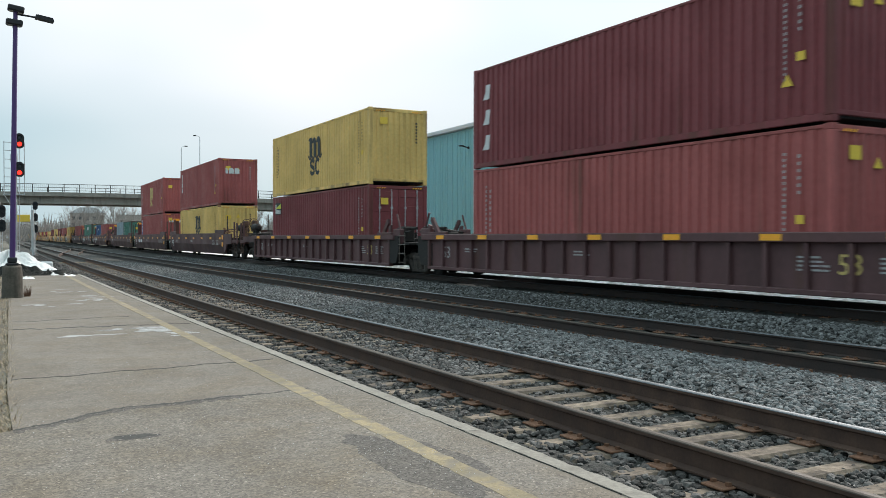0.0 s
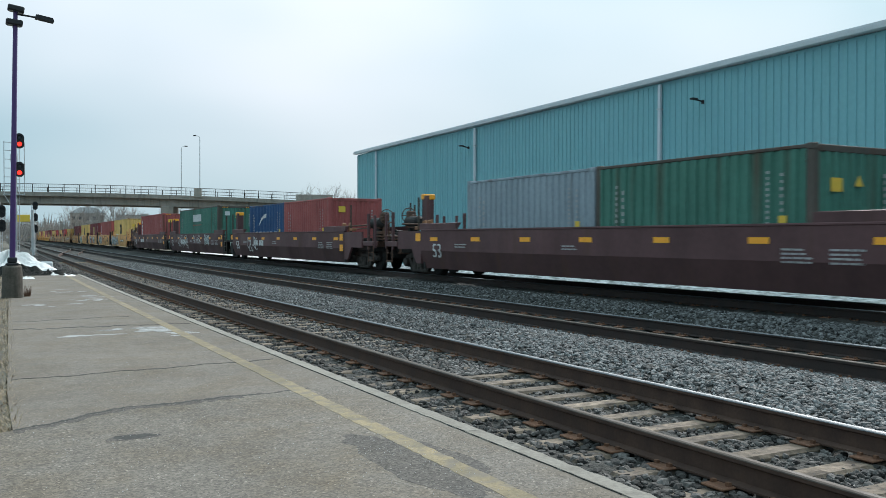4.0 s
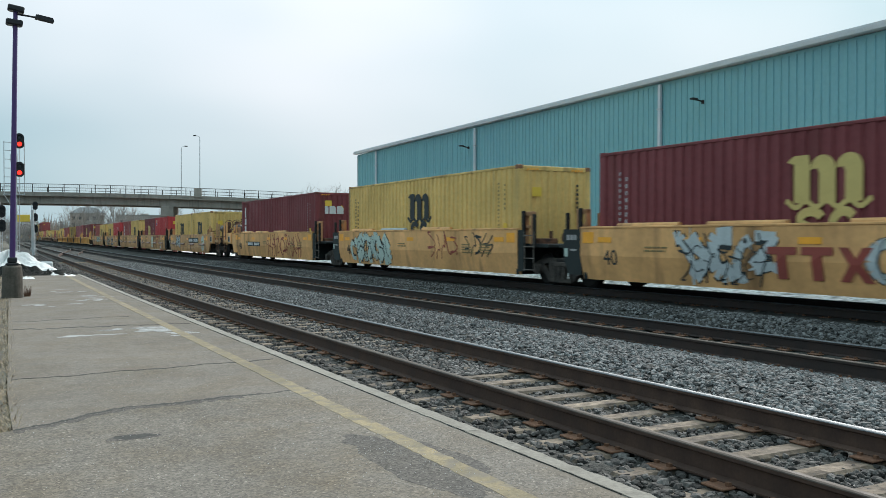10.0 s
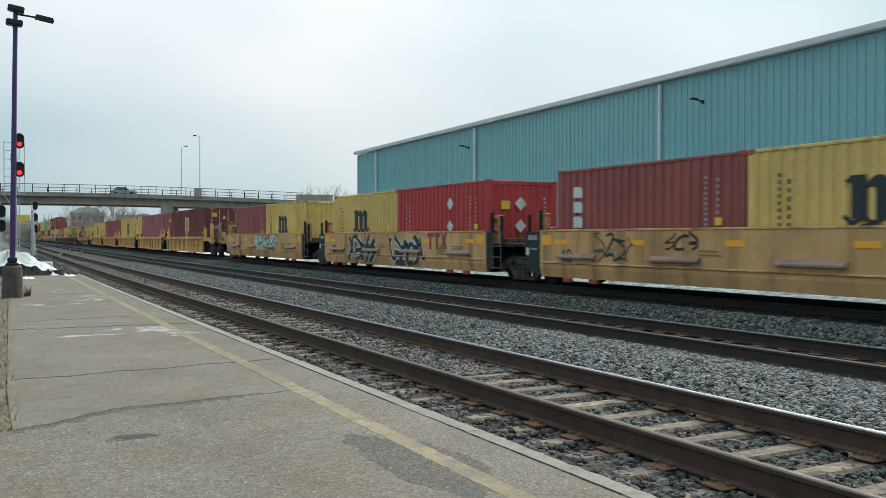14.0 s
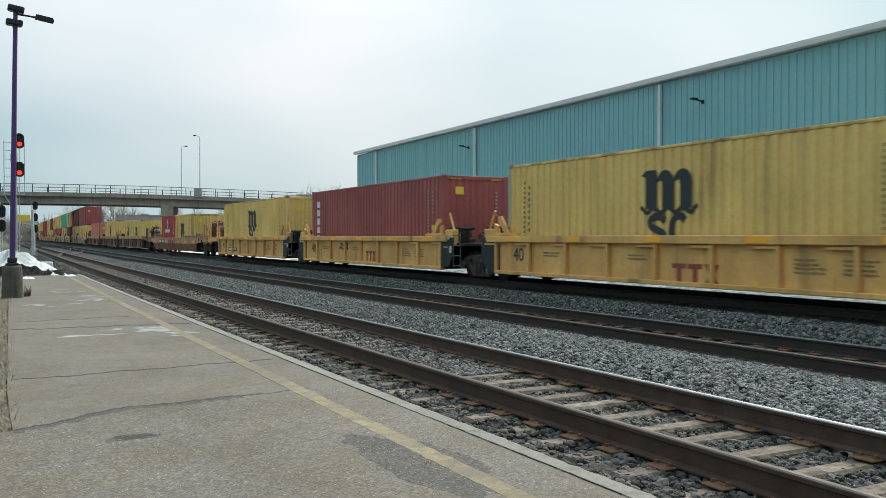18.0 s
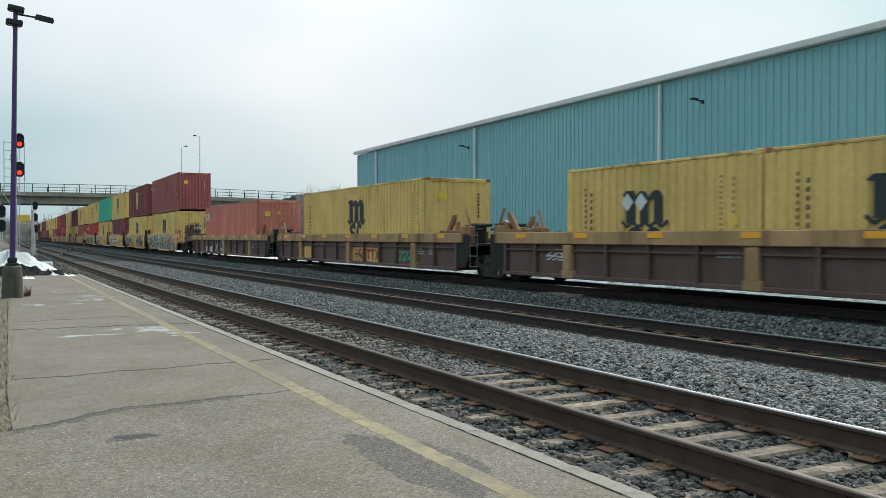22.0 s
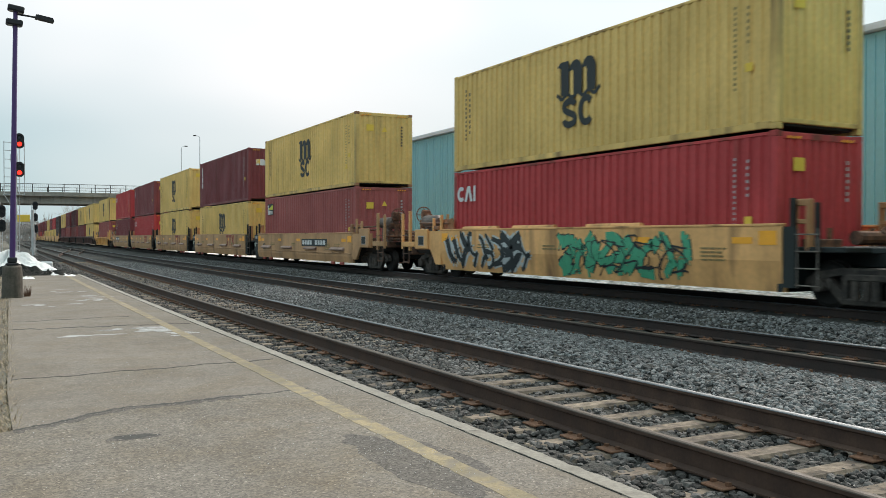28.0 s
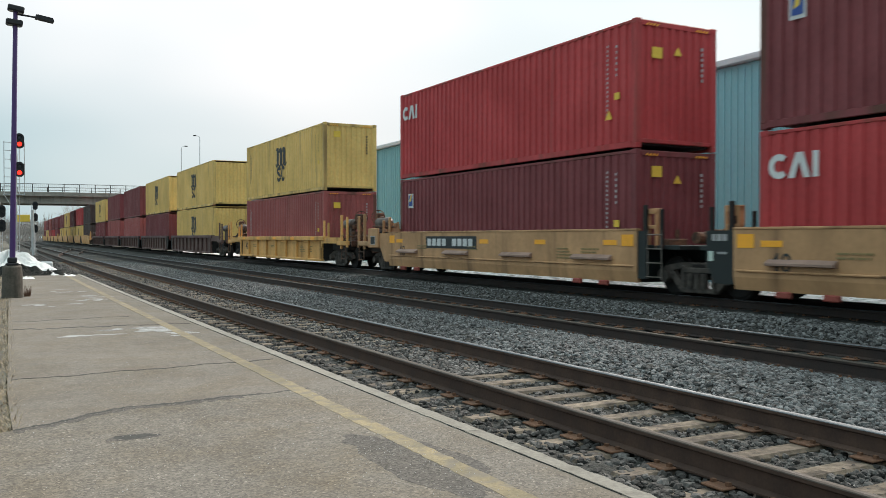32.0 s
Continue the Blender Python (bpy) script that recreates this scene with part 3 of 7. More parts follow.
def flat(name, pts, z, mat, parent, label=""):
    sh = Shape()
    sh.face([(x, y, z) for x, y in pts])
    sh.face([(x, y, PZ - 0.001) for x, y in pts][::-1])
    n = len(pts)
    for i in range(n):
        a, b = pts[i], pts[(i + 1) % n]
        sh.face([(*a, PZ - 0.001), (*b, PZ - 0.001), (*b, z), (*a, z)])
    return part(name, sh, mat, parent, label)


def ragged(cx, cy, rx, ry, seed, n=40, rough=0.18):
    r = random.Random(seed)
    ph = [r.uniform(0, 6.28) for _ in range(4)]
    out = []
    for i in range(n):
        t = 2 * math.pi * i / n
        k = 1 + rough * (math.sin(2 * t + ph[0]) + 0.6 * math.sin(3 * t + ph[1]) + 0.5 * math.sin(7 * t + ph[2])) + r.uniform(-rough, rough) * 0.3
        out.append((cx + rx * k * math.cos(t), cy + ry * k * math.sin(t)))
    return out


def ribbon(pts, width, seed, wild=0.4):
    r = random.Random(seed)
    left, right = [], []
    for i, (x, y) in enumerate(pts):
        w = width * (1 + r.uniform(-wild, wild)) / 2
        left.append((x, y - w))
        right.append((x, y + w))
    return left + right[::-1]


def wander(p0, p1, seed, amp, n=40):
    r = random.Random(seed)
    ph = [r.uniform(0, 6.28) for _ in range(3)]
    return [(p0[0] + (p1[0] - p0[0]) * i / n, p0[1] + (p1[1] - p0[1]) * i / n + amp * (math.sin(i * 0.21 + ph[0]) + 0.5 * math.sin(i * 0.63 + ph[1])) + r.uniform(-amp, amp) * 0.25) for i in range(n + 1)]


s = -13.0
while s < 32.5:
    ln = 1.6
    step = 0.045 if 2 < s < 16 else 0.2
    k = round(ln / step)
    ys = [s + ln * i / k for i in range(k + 1)]
    off = lambda y: edge_line(y)[0] - 0.635 + 0.004 * (y - 6) + 0.006 * math.sin(y * 0.9)
    worn = [0.004 * math.sin(9 * y) * math.sin(23 * y + 1) + rk.uniform(-0.005, 0.005) for y in ys]
    pts = [(off(y) - 0.07 + w, y) for y, w in zip(ys, worn)] + [(off(y) + 0.07 + w, y) for y, w in zip(ys[::-1], worn)]
    flat("line_paint", pts, PZ + 0.0027, M["line"], platform)
    s += ln
s = -12.9
while s < 32.4:
    ys = [s + 0.06 * i for i in range(33)]
    ex = [edge_line(y)[0] - 0.15 for y in ys]
    flat("seam", [(x - 0.001 - rk.uniform(0.0, 0.005), y) for x, y in zip(ex, ys)] + [(x + 0.003, y) for x, y in zip(ex[::-1], ys[::-1])], PZ + 0.0065, M["crack"], platform, "dark gap along the kerb")
    s += 1.92 + rk.choice((0.0, 0.3, 0.9))
EDGE7 = wander((0.22, 6.7), (1.0, 7.2), 3, 0.025, 40) + wander((1.02, 7.2), (2.62, 7.36), 4, 0.02, 60)
coarse_pts = [(x, y) for x, y in EDGE7] + [(edge_line(y)[0] - 0.21, y) for y in (7.36, 6, 4, 2, 0, -6, -13.5)] + [(-0.675, -13.5), (-0.675, 0.0), (-0.675, 6.25)]
flat("coarse_surface", coarse_pts[::-1], PZ + 0.0015, M["coarse"], platform, "coarser worn asphalt")
flat("crack", ribbon(wander((0.28, 9.1), (2.9, 9.34), 1, 0.03, 90), 0.03, 1, 0.7), PZ + 0.0023, M["crack"], platform)
flat("crack", ribbon(wander((0.4, 14.05), (2.95, 13.9), 2, 0.06, 110), 0.06, 2, 0.7), PZ + 0.0023, M["crack"], platform)
# shade below the joint, laid on as a ribbon of darker asphalt
flat("patch", ribbon([(x, y - 0.05) for x, y in EDGE7[:78]], 0.14, 13, 0.5), PZ + 0.0017, M["patch"], platform, "shade along the joint, painted as a dark band")
flat("crack", ribbon(EDGE7, 0.036, 3, 0.8), PZ + 0.0023, M["crack"], platform)
flat("crack", ribbon(wander((0.45, 15.3), (2.3, 15.6), 8, 0.04, 80), 0.03, 4, 0.7), PZ + 0.0023, M["crack"], platform)
flat("patch", ragged(0.93, 6.12, 0.15, 0.1, 3, rough=0.16), PZ + 0.0021, M["patch"], platform, "dark sunken round repair patch")
flat("patch", ragged(0.93, 6.13, 0.115, 0.07, 7, rough=0.2), PZ + 0.0024, M["crack"], platform, "darkest middle of the sunken patch")
flat("patch", ragged(2.36, 4.55, 0.26, 0.75, 4, 120, rough=0.12), PZ + 0.0019, M["patch"], platform, "dark asphalt repair patch")
flat("patch", ragged(2.3, 5.2, 0.17, 0.26, 9, 70, rough=0.2), PZ + 0.0021, M["patch"], platform, "dark asphalt repair patch")
rz = random.Random(52)
for cx, cy, rx, ry, count in ((2.2, 13.2, 0.4, 0.45, 16), (2.55, 12.6, 0.2, 0.25, 5), (2.3, 20.5, 0.4, 1.3, 12), (1.6, 19.0, 0.6, 0.8, 6), (2.0, 23.5, 0.6, 1.0, 7), (1.3, 12.8, 0.3, 0.2, 3)):
    for i in range(count):
        flat("salt_stain", ragged(cx + rz.gauss(0, rx * 0.5), cy + rz.gauss(0, ry * 0.5), rz.uniform(0.04, 0.2), rz.uniform(0.02, 0.1), rz.random(), 24, 0.3), PZ + 0.0016 + 0.00005 * i, M["salt"], platform, "pale smear of dried salt")

# pale grit lying on the platform
rp = np.random.default_rng(77)
grit = Shape()
for i in range(2600):
    y = 2.4 + 16 * rp.uniform() ** 1.6
    x = 0.3 + 2.7 * rp.uniform()
    if i % 6 == 0:
        x, y = 2.3 + 0.3 * rp.normal(), 4.7 + 0.7 * rp.normal()
    r, a = rp.uniform(0.0012, 0.0045) * (1.0 if y < 9 else 0.8), rp.uniform(0, 6.28)
    c, d = r * math.cos(a), r * math.sin(a)
    z = PZ + 0.004
    P = [(x + c, y + d, z), (x - d, y + c, z), (x - c, y - d, z), (x + d, y - c, z)]
    for p, q in zip(P, P[1:] + P[:1]):
        grit.face([p, q, (x, y, z + r * 0.9)])
tagged(part("grit", grit.mesh("grit", fix=False), M["salt"]), "scattered pale grit and salt on the platform", "grit", kind="stuff")

# dead grass along the back edge of the platform
verge = rough_sheet(lambda q, n: (verge_edge(q) - 0.01 + n, q, 0), [-9, -6, -4, -2.5, -1.5, -1, -0.6, -0.35, -0.15, 0.0], lerp_profile([(-9, -0.02), (-1, 0.05), (-0.35, 0.075), (0, 0.085)]), steps(-14, 6.3, 0.5) + [6.35, 6.7] + steps(7, 33.6, 0.5), 0.008, 21)
tagged(part("verge", verge.mesh("verge", fix=False), M["earth"]), "strip of bare earth and straw behind the platform", "verge", kind="structure")
rg = np.random.default_rng(9)
gs = Shape()
for i in range(9000):
    y = 6.75 + 26.8 * rg.uniform() ** 1.3
    x = verge_edge(y) - abs(rg.normal(0, 0.3)) + 0.05
    h, a, w = rg.uniform(-0.01, 0.04), rg.uniform(0, 6.28), 0.006
    lean = rg.uniform(0.03, 0.16)
    dx, dy = math.cos(a), math.sin(a)
    gs.face([(x - dy * w, y + dx * w, 0.07), (x + dy * w, y - dx * w, 0.07), (x + dx * lean, y + dy * lean, PZ + h)])
tagged(part("dry_grass", gs.mesh("dry_grass", fix=False), M["straw"]), "tufts of dry yellow grass along the platform", "grass", kind="stuff")


def mound(cx, cy, rx, ry, h, seed, z0=0.0, n=36, m=9, rough=0.2):
    r = random.Random(seed)
    ph = [r.uniform(0, 6.28) for _ in range(6)]
    sh = Shape()
    rows = []
    for j in range(m + 1):
        q = j / m
        row = []
        for i in range(n):
            t = 2 * math.pi * i / n
            k = 1 + rough * (math.sin(2 * t + ph[0]) + 0.7 * math.sin(3 * t + ph[1]) + 0.4 * math.sin(8 * t + ph[2]))
            z = h * (1 - q * q) ** 1.2 * (1 + 0.25 * math.sin(5 * t + ph[3] + 4 * q)) * (1 + 0.1 * math.sin(9 * q * math.cos(t) + ph[4]) + 0.1 * math.sin(11 * q * math.sin(t) + ph[5]) + 0.08 * math.sin(23 * q * math.cos(t + 1) + ph[2])) + (r.uniform(-0.05, 0.05) * h if j < m else 0)
            row.append((cx + rx * k * q * math.cos(t), cy + ry * k * q * math.sin(t), z0 + z if j < m else z0 - 0.1))
        rows.append(row)
    for j in range(m):
        for i in range(n):
            k = (i + 1) % n
            sh.face([rows[j][i], rows[j + 1][i], rows[j + 1][k], rows[j][k]])
    return sh


heap = mound(1.05, 36.6, 1.9, 1.9, 0.68, 4, 0.0, 90, 26, 0.06).join(mound(-1.5, 37.2, 2.6, 2.0, 0.66, 9, 0.0, 90, 26, 0.08)).join(mound(2.3, 35.0, 0.75, 0.8, 0.22, 12, 0.0, 50, 12, 0.15)).join(mound(0.3, 35.4, 0.9, 0.7, 0.5, 15, 0.0, 50, 12, 0.15))
rubble = mound(1.3, 34.75, 1.1, 0.62, 0.46, 41, -0.05, 70, 14, 0.08).join(mound(2.4, 34.7, 0.8, 0.55, 0.26, 43, -0.05, 50, 12, 0.1)).join(mound(-0.6, 34.9, 1.6, 0.7, 0.4, 44, -0.05, 60, 12, 0.1))
tagged(part("rubble", rubble, M["soil"]), "low heap of dark earth and stones before the snow", "rubble", kind="stuff")
tagged(part("snow_bank", heap, M["snow"]), "dirty heap of old ploughed snow past the platform end", "snow", kind="stuff")
tagged(part("snow_patch", mound(2.9, 33.0, 0.3, 0.5, 0.05, 6, PZ - 0.02), M["snow"]), "small melting patch of snow", "snow", kind="stuff")
tagged(part("snow_patch", mound(1.45, 31.3, 0.24, 0.35, 0.07, 7, PZ - 0.02), M["snow"]), "small melting patch of snow", "snow", kind="stuff")
tagged(part("snow_strip", rough_sheet(main_line, [2.2, 2.6, 3.0, 3.4, 3.8, 4.4, 5.2, 6.0, 7.0], lerp_profile([(2.2, -0.2), (2.7, -0.06), (4.2, 0.03), (6.0, 0.0), (7.0, -0.05)]), steps(-10, 95, 0.5), 0.06, 8).mesh("snow_strip", fix=False), M["oldsnow"]), "strip of old snow along the far side of the main track", "snow", kind="stuff")


# ---- the teal warehouse ----
WALL_ANGLE = 0.03134
FACE = Matrix.Translation((22.0 * math.cos(WALL_ANGLE), -22.0 * math.sin(WALL_ANGLE), 0)) @ Matrix.Rotation(-WALL_ANGLE, 4, "Z")
EAVE, WEST, EAST, DEEP = 7.33, 57.5, -34.0, 30.0


def warehouse():
    # in its own space the long wall stands on x = 0, facing -x, and runs along y
    b = thing("warehouse", "long warehouse clad in ribbed teal metal sheets", "building", at=FACE)
    part("wall", Shape().box(0.0, 0.2, EAST, WEST, -0.5, EAVE - 0.02), M["teal"], b)
    part("wall", Shape().box(DEEP - 0.2, DEEP, EAST, WEST, -0.5, EAVE - 0.02), M["teal"], b)
    for y in (EAST + 0.1, WEST - 0.1):
        part("wall", Shape().slab([(0.2, -0.5), (DEEP - 0.2, -0.5), (DEEP - 0.2, EAVE - 0.02), (DEEP / 2, EAVE + 1.0), (0.2, EAVE - 0.02)], -0.1, 0.1), M["teal"], b, at=Matrix.Translation((0, y, 0)) @ Matrix(((0, 1, 0, 0), (1, 0, 0, 0), (0, 0, 1, 0), (0, 0, 0, 1))))
    roof = Shape()
    roof.prism([(-0.25, EAVE + 0.13), (DEEP / 2, EAVE + 1.2), (DEEP + 0.25, EAVE + 0.13), (DEEP + 0.25, EAVE + 0.2), (DEEP / 2, EAVE + 1.28), (-0.25, EAVE + 0.2)], EAST - 0.2, WEST + 0.2)
    part("roof", roof, M["trim"], b, "pale metal roof sheets")
    part("gutter", Shape().prism([(-0.25, EAVE + 0.01), (-0.05, EAVE - 0.01), (-0.02, EAVE + 0.13), (-0.27, EAVE + 0.13)], EAST - 0.2, WEST + 0.2), M["trim"], b, "pale grey gutter")
    rib = Shape()
    for z0, z1 in ((-0.4, EAVE - 0.12),):
        rib.face([(0, -0.03, z0), (-0.038, -0.012, z0), (-0.038, -0.012, z1), (0, -0.03, z1)])
        rib.face([(-0.038, -0.012, z0), (-0.038, 0.012, z0), (-0.038, 0.012, z1), (-0.038, -0.012, z1)])
        rib.face([(-0.038, 0.012, z0), (0, 0.03, z0), (0, 0.03, z1), (-0.038, 0.012, z1)])
        rib.face([(0, -0.03, z1), (-0.038, -0.012, z1), (-0.038, 0.012, z1), (0, 0.03, z1)])
        rib.face([(0, 0.03, z0), (-0.038, 0.012, z0), (-0.038, -0.012, z0), (0, -0.03, z0)])
    rib_mesh = rib.mesh("cladding_rib")
    y = 8.0
    while y < WEST - 0.2:
        part("cladding_rib", rib_mesh, M["teal"], b, at=(-0.001, y, 0))
        y += 0.3055
    for y in (53.84, 40.05, 25.55, 11.2):
        pipe = part("downpipe", Shape().box(-0.17, -0.05, -0.065, 0.065, -0.3, EAVE - 0.1, 0.015), M["trim"], b, "pale grey downpipe", at=(0, y, 0))
        for z in (1.5, 4.0, 6.3):
            part("bracket", Shape().box(-0.185, 0.0, -0.085, 0.085, -0.025, 0.025), M["steel"], pipe, at=(0, 0, z))
    part("corner_trim", Shape().box(-0.05, 0.0, WEST - 0.1, WEST + 0.03, -0.3, EAVE - 0.1, 0.01), M["trim"], b)
    for y, z in ((23.35, 6.28), (40.9, 6.28)):
        lamp = part("wall_lamp", Shape().box(-0.08, 0.0, -0.06, 0.06, -0.07, 0.07, 0.02), M["dark"], b, "dark floodlight on a short arm", at=(0, y, z))
        part("arm", Shape().rod((-0.1, 0, 0.02), (-0.4, 0.05, 0.08), 0.03), M["dark"], lamp)
        part("lamp_head", Shape().box(-0.6, -0.34, -0.09, 0.09, 0.05, 0.11, 0.02), M["dark"], lamp)
    return b


warehouse()


# ---- the road bridge ----
BX, BY, _ = main_line(164.0)
BANG = radians(16)
BRIDGE = Matrix.Translation((BX, BY, 0)) @ Matrix.Rotation(-BANG, 4, "Z")


def deck_top(t):
    """Height of the road along the bridge; it falls away to the ground at both sides."""
    z = 9.15 - 0.00042 * max(t + 12, 0) ** 2 - 0.0003 * min(t + 60, 0) ** 2
    return max(z, 0.12)


def bridge():
    b = thing("road_bridge", "grey concrete road bridge with steel railings over the tracks", "bridge", at=BRIDGE)
    ts = [-60 + 4 * i for i in range(25)] + [38.2]
    deck, fascia = Shape(), {}
    for a, c in zip(ts, ts[1:]):
        za, zc = deck_top(a), deck_top(c)
        deck.hull_face([(a, 0, za), (c, 0, zc), (c, 11, zc), (a, 11, za)], (a, 5, -50))
        deck.hull_face([(a, 0, za - 0.45), (c, 0, zc - 0.45), (c, 11, zc - 0.45), (a, 11, za - 0.45)], (a, 5, 50))
    part("deck", deck.mesh("deck", fix=False), M["bridge"], b)
    for y in (-0.25, 11.0):
        sh = Shape()
        for a, c in zip(ts, ts[1:]):
            za, zc = deck_top(a), deck_top(c)
            P = lambda t, z, yy: (t, yy, z)
            for y0, y1, top, low in ((y, y + 0.25, 0.22, 0.5),):
                q = [(y0, top), (y1, top), (y1, -low), (y0, -low)]
                for (p0, h0), (p1, h1) in zip(q, q[1:] + q[:1]):
                    sh.face([(a, p0, za + h0), (c, p0, zc + h0), (c, p1, zc + h1), (a, p1, za + h1)])
        part("edge_beam", sh, M["bridge"], b)
    for k, y in enumerate((0.6, 3.6, 6.6, 9.6)):
        sh = Shape()
        for a, c in zip(ts, ts[1:]):
            za, zc = deck_top(a) - 0.45, deck_top(c) - 0.45
            q = [(y, 0), (y + 0.5, 0), (y + 0.5, -1.35), (y, -1.35)]
            for (p0, h0), (p1, h1) in zip(q, q[1:] + q[:1]):
                sh.face([(a, p0, za + h0), (c, p0, zc + h0), (c, p1, zc + h1), (a, p1, za + h1)])
        part("girder", sh, M["bridge"], b)
    post = Shape().box(-0.06, 0.06, -0.06, 0.06, 0, 1.42, 0.015).mesh("railing_post")
    for y in (-0.12, 11.12):
        t = -34.0
        while t < 37.5:
            part("railing_post", post, M["dark"], b, at=(t, y, deck_top(t) + 0.22))
            t += 2.56
        for h in (0.3, 1.4):
            sh = Shape()
            for a, c in zip(ts, ts[1:]):
                sh.rod((a, y, deck_top(a) + 0.22 + h), (c, y, deck_top(c) + 0.22 + h), 0.045 if h > 1 else 0.035, 6)
            part("rail_bar", sh, M["dark"], b)
        if y < 0:
            sh = Shape()
            t = -34.0
            while t < 37.5:
                sh.box(t - 0.012, t + 0.012, y - 0.012, y + 0.012, deck_top(t) + 0.5, deck_top(t) + 1.62)
                t += 0.32
            part("baluster", sh, M["steel"], b)
    for t in (13.9, -26):
        cap = part("pier_cap", Shape().box(-1.1, 1.1, 0.2, 10.8, 5.2, deck_top(t) - 1.8, 0.08), M["bridge"], b, at=(t, 0, 0))
        for y in (2.2, 8.4):
            part("column", Shape().box(-0.8, 0.8, y - 1.4, y + 1.4, -0.5, 5.2, 0.1), M["bridge"], cap)
    part("abutment", Shape().box(36.5, 40.0, -0.6, 11.6, -0.5, deck_top(38) + 0.2, 0.05), M["bridge"], b)
    part("parapet", Shape().box(36.8, 43.5, -0.5, 0.0, deck_top(38) + 0.2, deck_top(38) + 1.35, 0.04), M["bridge"], b)
    for t in (19.3,):
        part("lamp_plinth", Shape().box(-0.65, 0.65, -0.45, 0.1, -0.2, 1.5, 0.04), M["bridge"], b, at=(t, -0.1, deck_top(t) + 0.1))
    return b


bridge()


def bridge_lamp(t, height, y):
    z = deck_top(t) + 0.2
    b = thing("street_lamp", "slim galvanised street lamp with a small head on the bridge", "street lamp", at=BRIDGE @ Matrix.Translation((t, y, z)), group="bridge street lamps")
    part("post", Shape().rod((0, 0, 0), (0, 0, height - 0.5), 0.09, 8, 0.06), M["steel"], b)
    part("arm", Shape().pipe([(0, 0, height - 0.5), (0.1, 0, height - 0.15), (0.45, 0, height), (0.8, 0, height)], 0.04), M["steel"], b)
    part("lamp_head", Shape().box(0.6, 1.15, -0.12, 0.12, height - 0.08, height + 0.1, 0.04), M["dark"], b)
    return b


bridge_lamp(15.6, 9.9, 10.4)
lamp2 = bridge_lamp(19.6, 10.95, 0.4)
lamp2.matrix_basis = lamp2.matrix_basis @ Matrix.Rotation(math.pi, 4, "Z")


# ---- lettering and emblems on the near sides: shapes in the plane (y, z), reading towards -y ----
def plate_of(pieces, x=-0.006):
    """Thin raised pieces from outlines (a, z); a runs in reading direction, so y = -a."""
    sh = Shape()
    for i, pts in enumerate(pieces):
        # each piece a hair prouder than the last, so that none share a plane
        sh.slab([(-a, z) for a, z in pts], x - 0.0007 * (i % 5), 0.0)
    return sh


def rect(a0, a1, z0, z1):
    return [(a0, z0), (a1, z0), (a1, z1), (a0, z1)]


def arc_band(cx, cz, r0, r1, t0, t1, n=10, sx=1.0):
    out = [(cx + sx * r1 * math.cos(t0 + (t1 - t0) * i / n), cz + r1 * math.sin(t0 + (t1 - t0) * i / n)) for i in range(n + 1)]
    return out + [(cx + sx * r0 * math.cos(t1 + (t0 - t1) * i / n), cz + r0 * math.sin(t1 + (t0 - t1) * i / n)) for i in range(n + 1)]


def stroke(path, thick):
    """One outline for a painted stroke along a path."""
    left, right = [], []
    for i, (a, z) in enumerate(path):
        p, q = path[max(i - 1, 0)], path[min(i + 1, len(path) - 1)]
        da, dz = q[0] - p[0], q[1] - p[1]
        d = math.hypot(da, dz) + 1e-9
        left.append((a - dz / d * thick / 2, z + da / d * thick / 2))
        right.append((a + dz / d * thick / 2, z - da / d * thick / 2))
    return left + right[::-1]


def bow(cx, cz, rx, rz, t0, t1, n=12):
    return [(cx + rx * math.cos(t0 + (t1 - t0) * i / n), cz + rz * math.sin(t0 + (t1 - t0) * i / n)) for i in range(n + 1)]


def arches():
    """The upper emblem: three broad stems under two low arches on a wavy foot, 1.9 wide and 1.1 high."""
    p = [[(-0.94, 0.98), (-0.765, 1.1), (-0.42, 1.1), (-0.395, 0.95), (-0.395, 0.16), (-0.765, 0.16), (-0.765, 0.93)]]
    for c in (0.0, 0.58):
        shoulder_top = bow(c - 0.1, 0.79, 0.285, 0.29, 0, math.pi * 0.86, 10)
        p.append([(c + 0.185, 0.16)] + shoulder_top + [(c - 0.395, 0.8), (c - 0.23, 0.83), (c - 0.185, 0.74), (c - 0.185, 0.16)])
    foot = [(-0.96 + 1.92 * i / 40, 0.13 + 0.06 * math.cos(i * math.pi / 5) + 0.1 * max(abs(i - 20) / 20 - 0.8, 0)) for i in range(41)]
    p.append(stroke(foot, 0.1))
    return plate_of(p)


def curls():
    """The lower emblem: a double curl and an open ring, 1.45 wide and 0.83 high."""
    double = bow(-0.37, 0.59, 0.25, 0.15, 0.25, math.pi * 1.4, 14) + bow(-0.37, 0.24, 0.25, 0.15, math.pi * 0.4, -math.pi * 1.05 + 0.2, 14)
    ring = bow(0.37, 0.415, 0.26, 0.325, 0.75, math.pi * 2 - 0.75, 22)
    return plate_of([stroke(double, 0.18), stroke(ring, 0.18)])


def notched(a0, a1, z0, z1):
    """A plain block with its upper corners cut."""
    w, h = a1 - a0, z1 - z0
    return [[(a0, z0), (a1, z0), (a1, z1 - h * 0.25), (a1 - w * 0.25, z1), (a0 + w * 0.1, z1), (a0, z1 - h * 0.1)]]


def blocks(widths, h, gap=0.06):
    """A row of plain blocks in place of a word."""
    p, a = [], -(sum(widths) + gap * (len(widths) - 1)) / 2
    for w in widths:
        p += notched(a, a + w, 0, h)
        a += w + gap
    return plate_of(p)


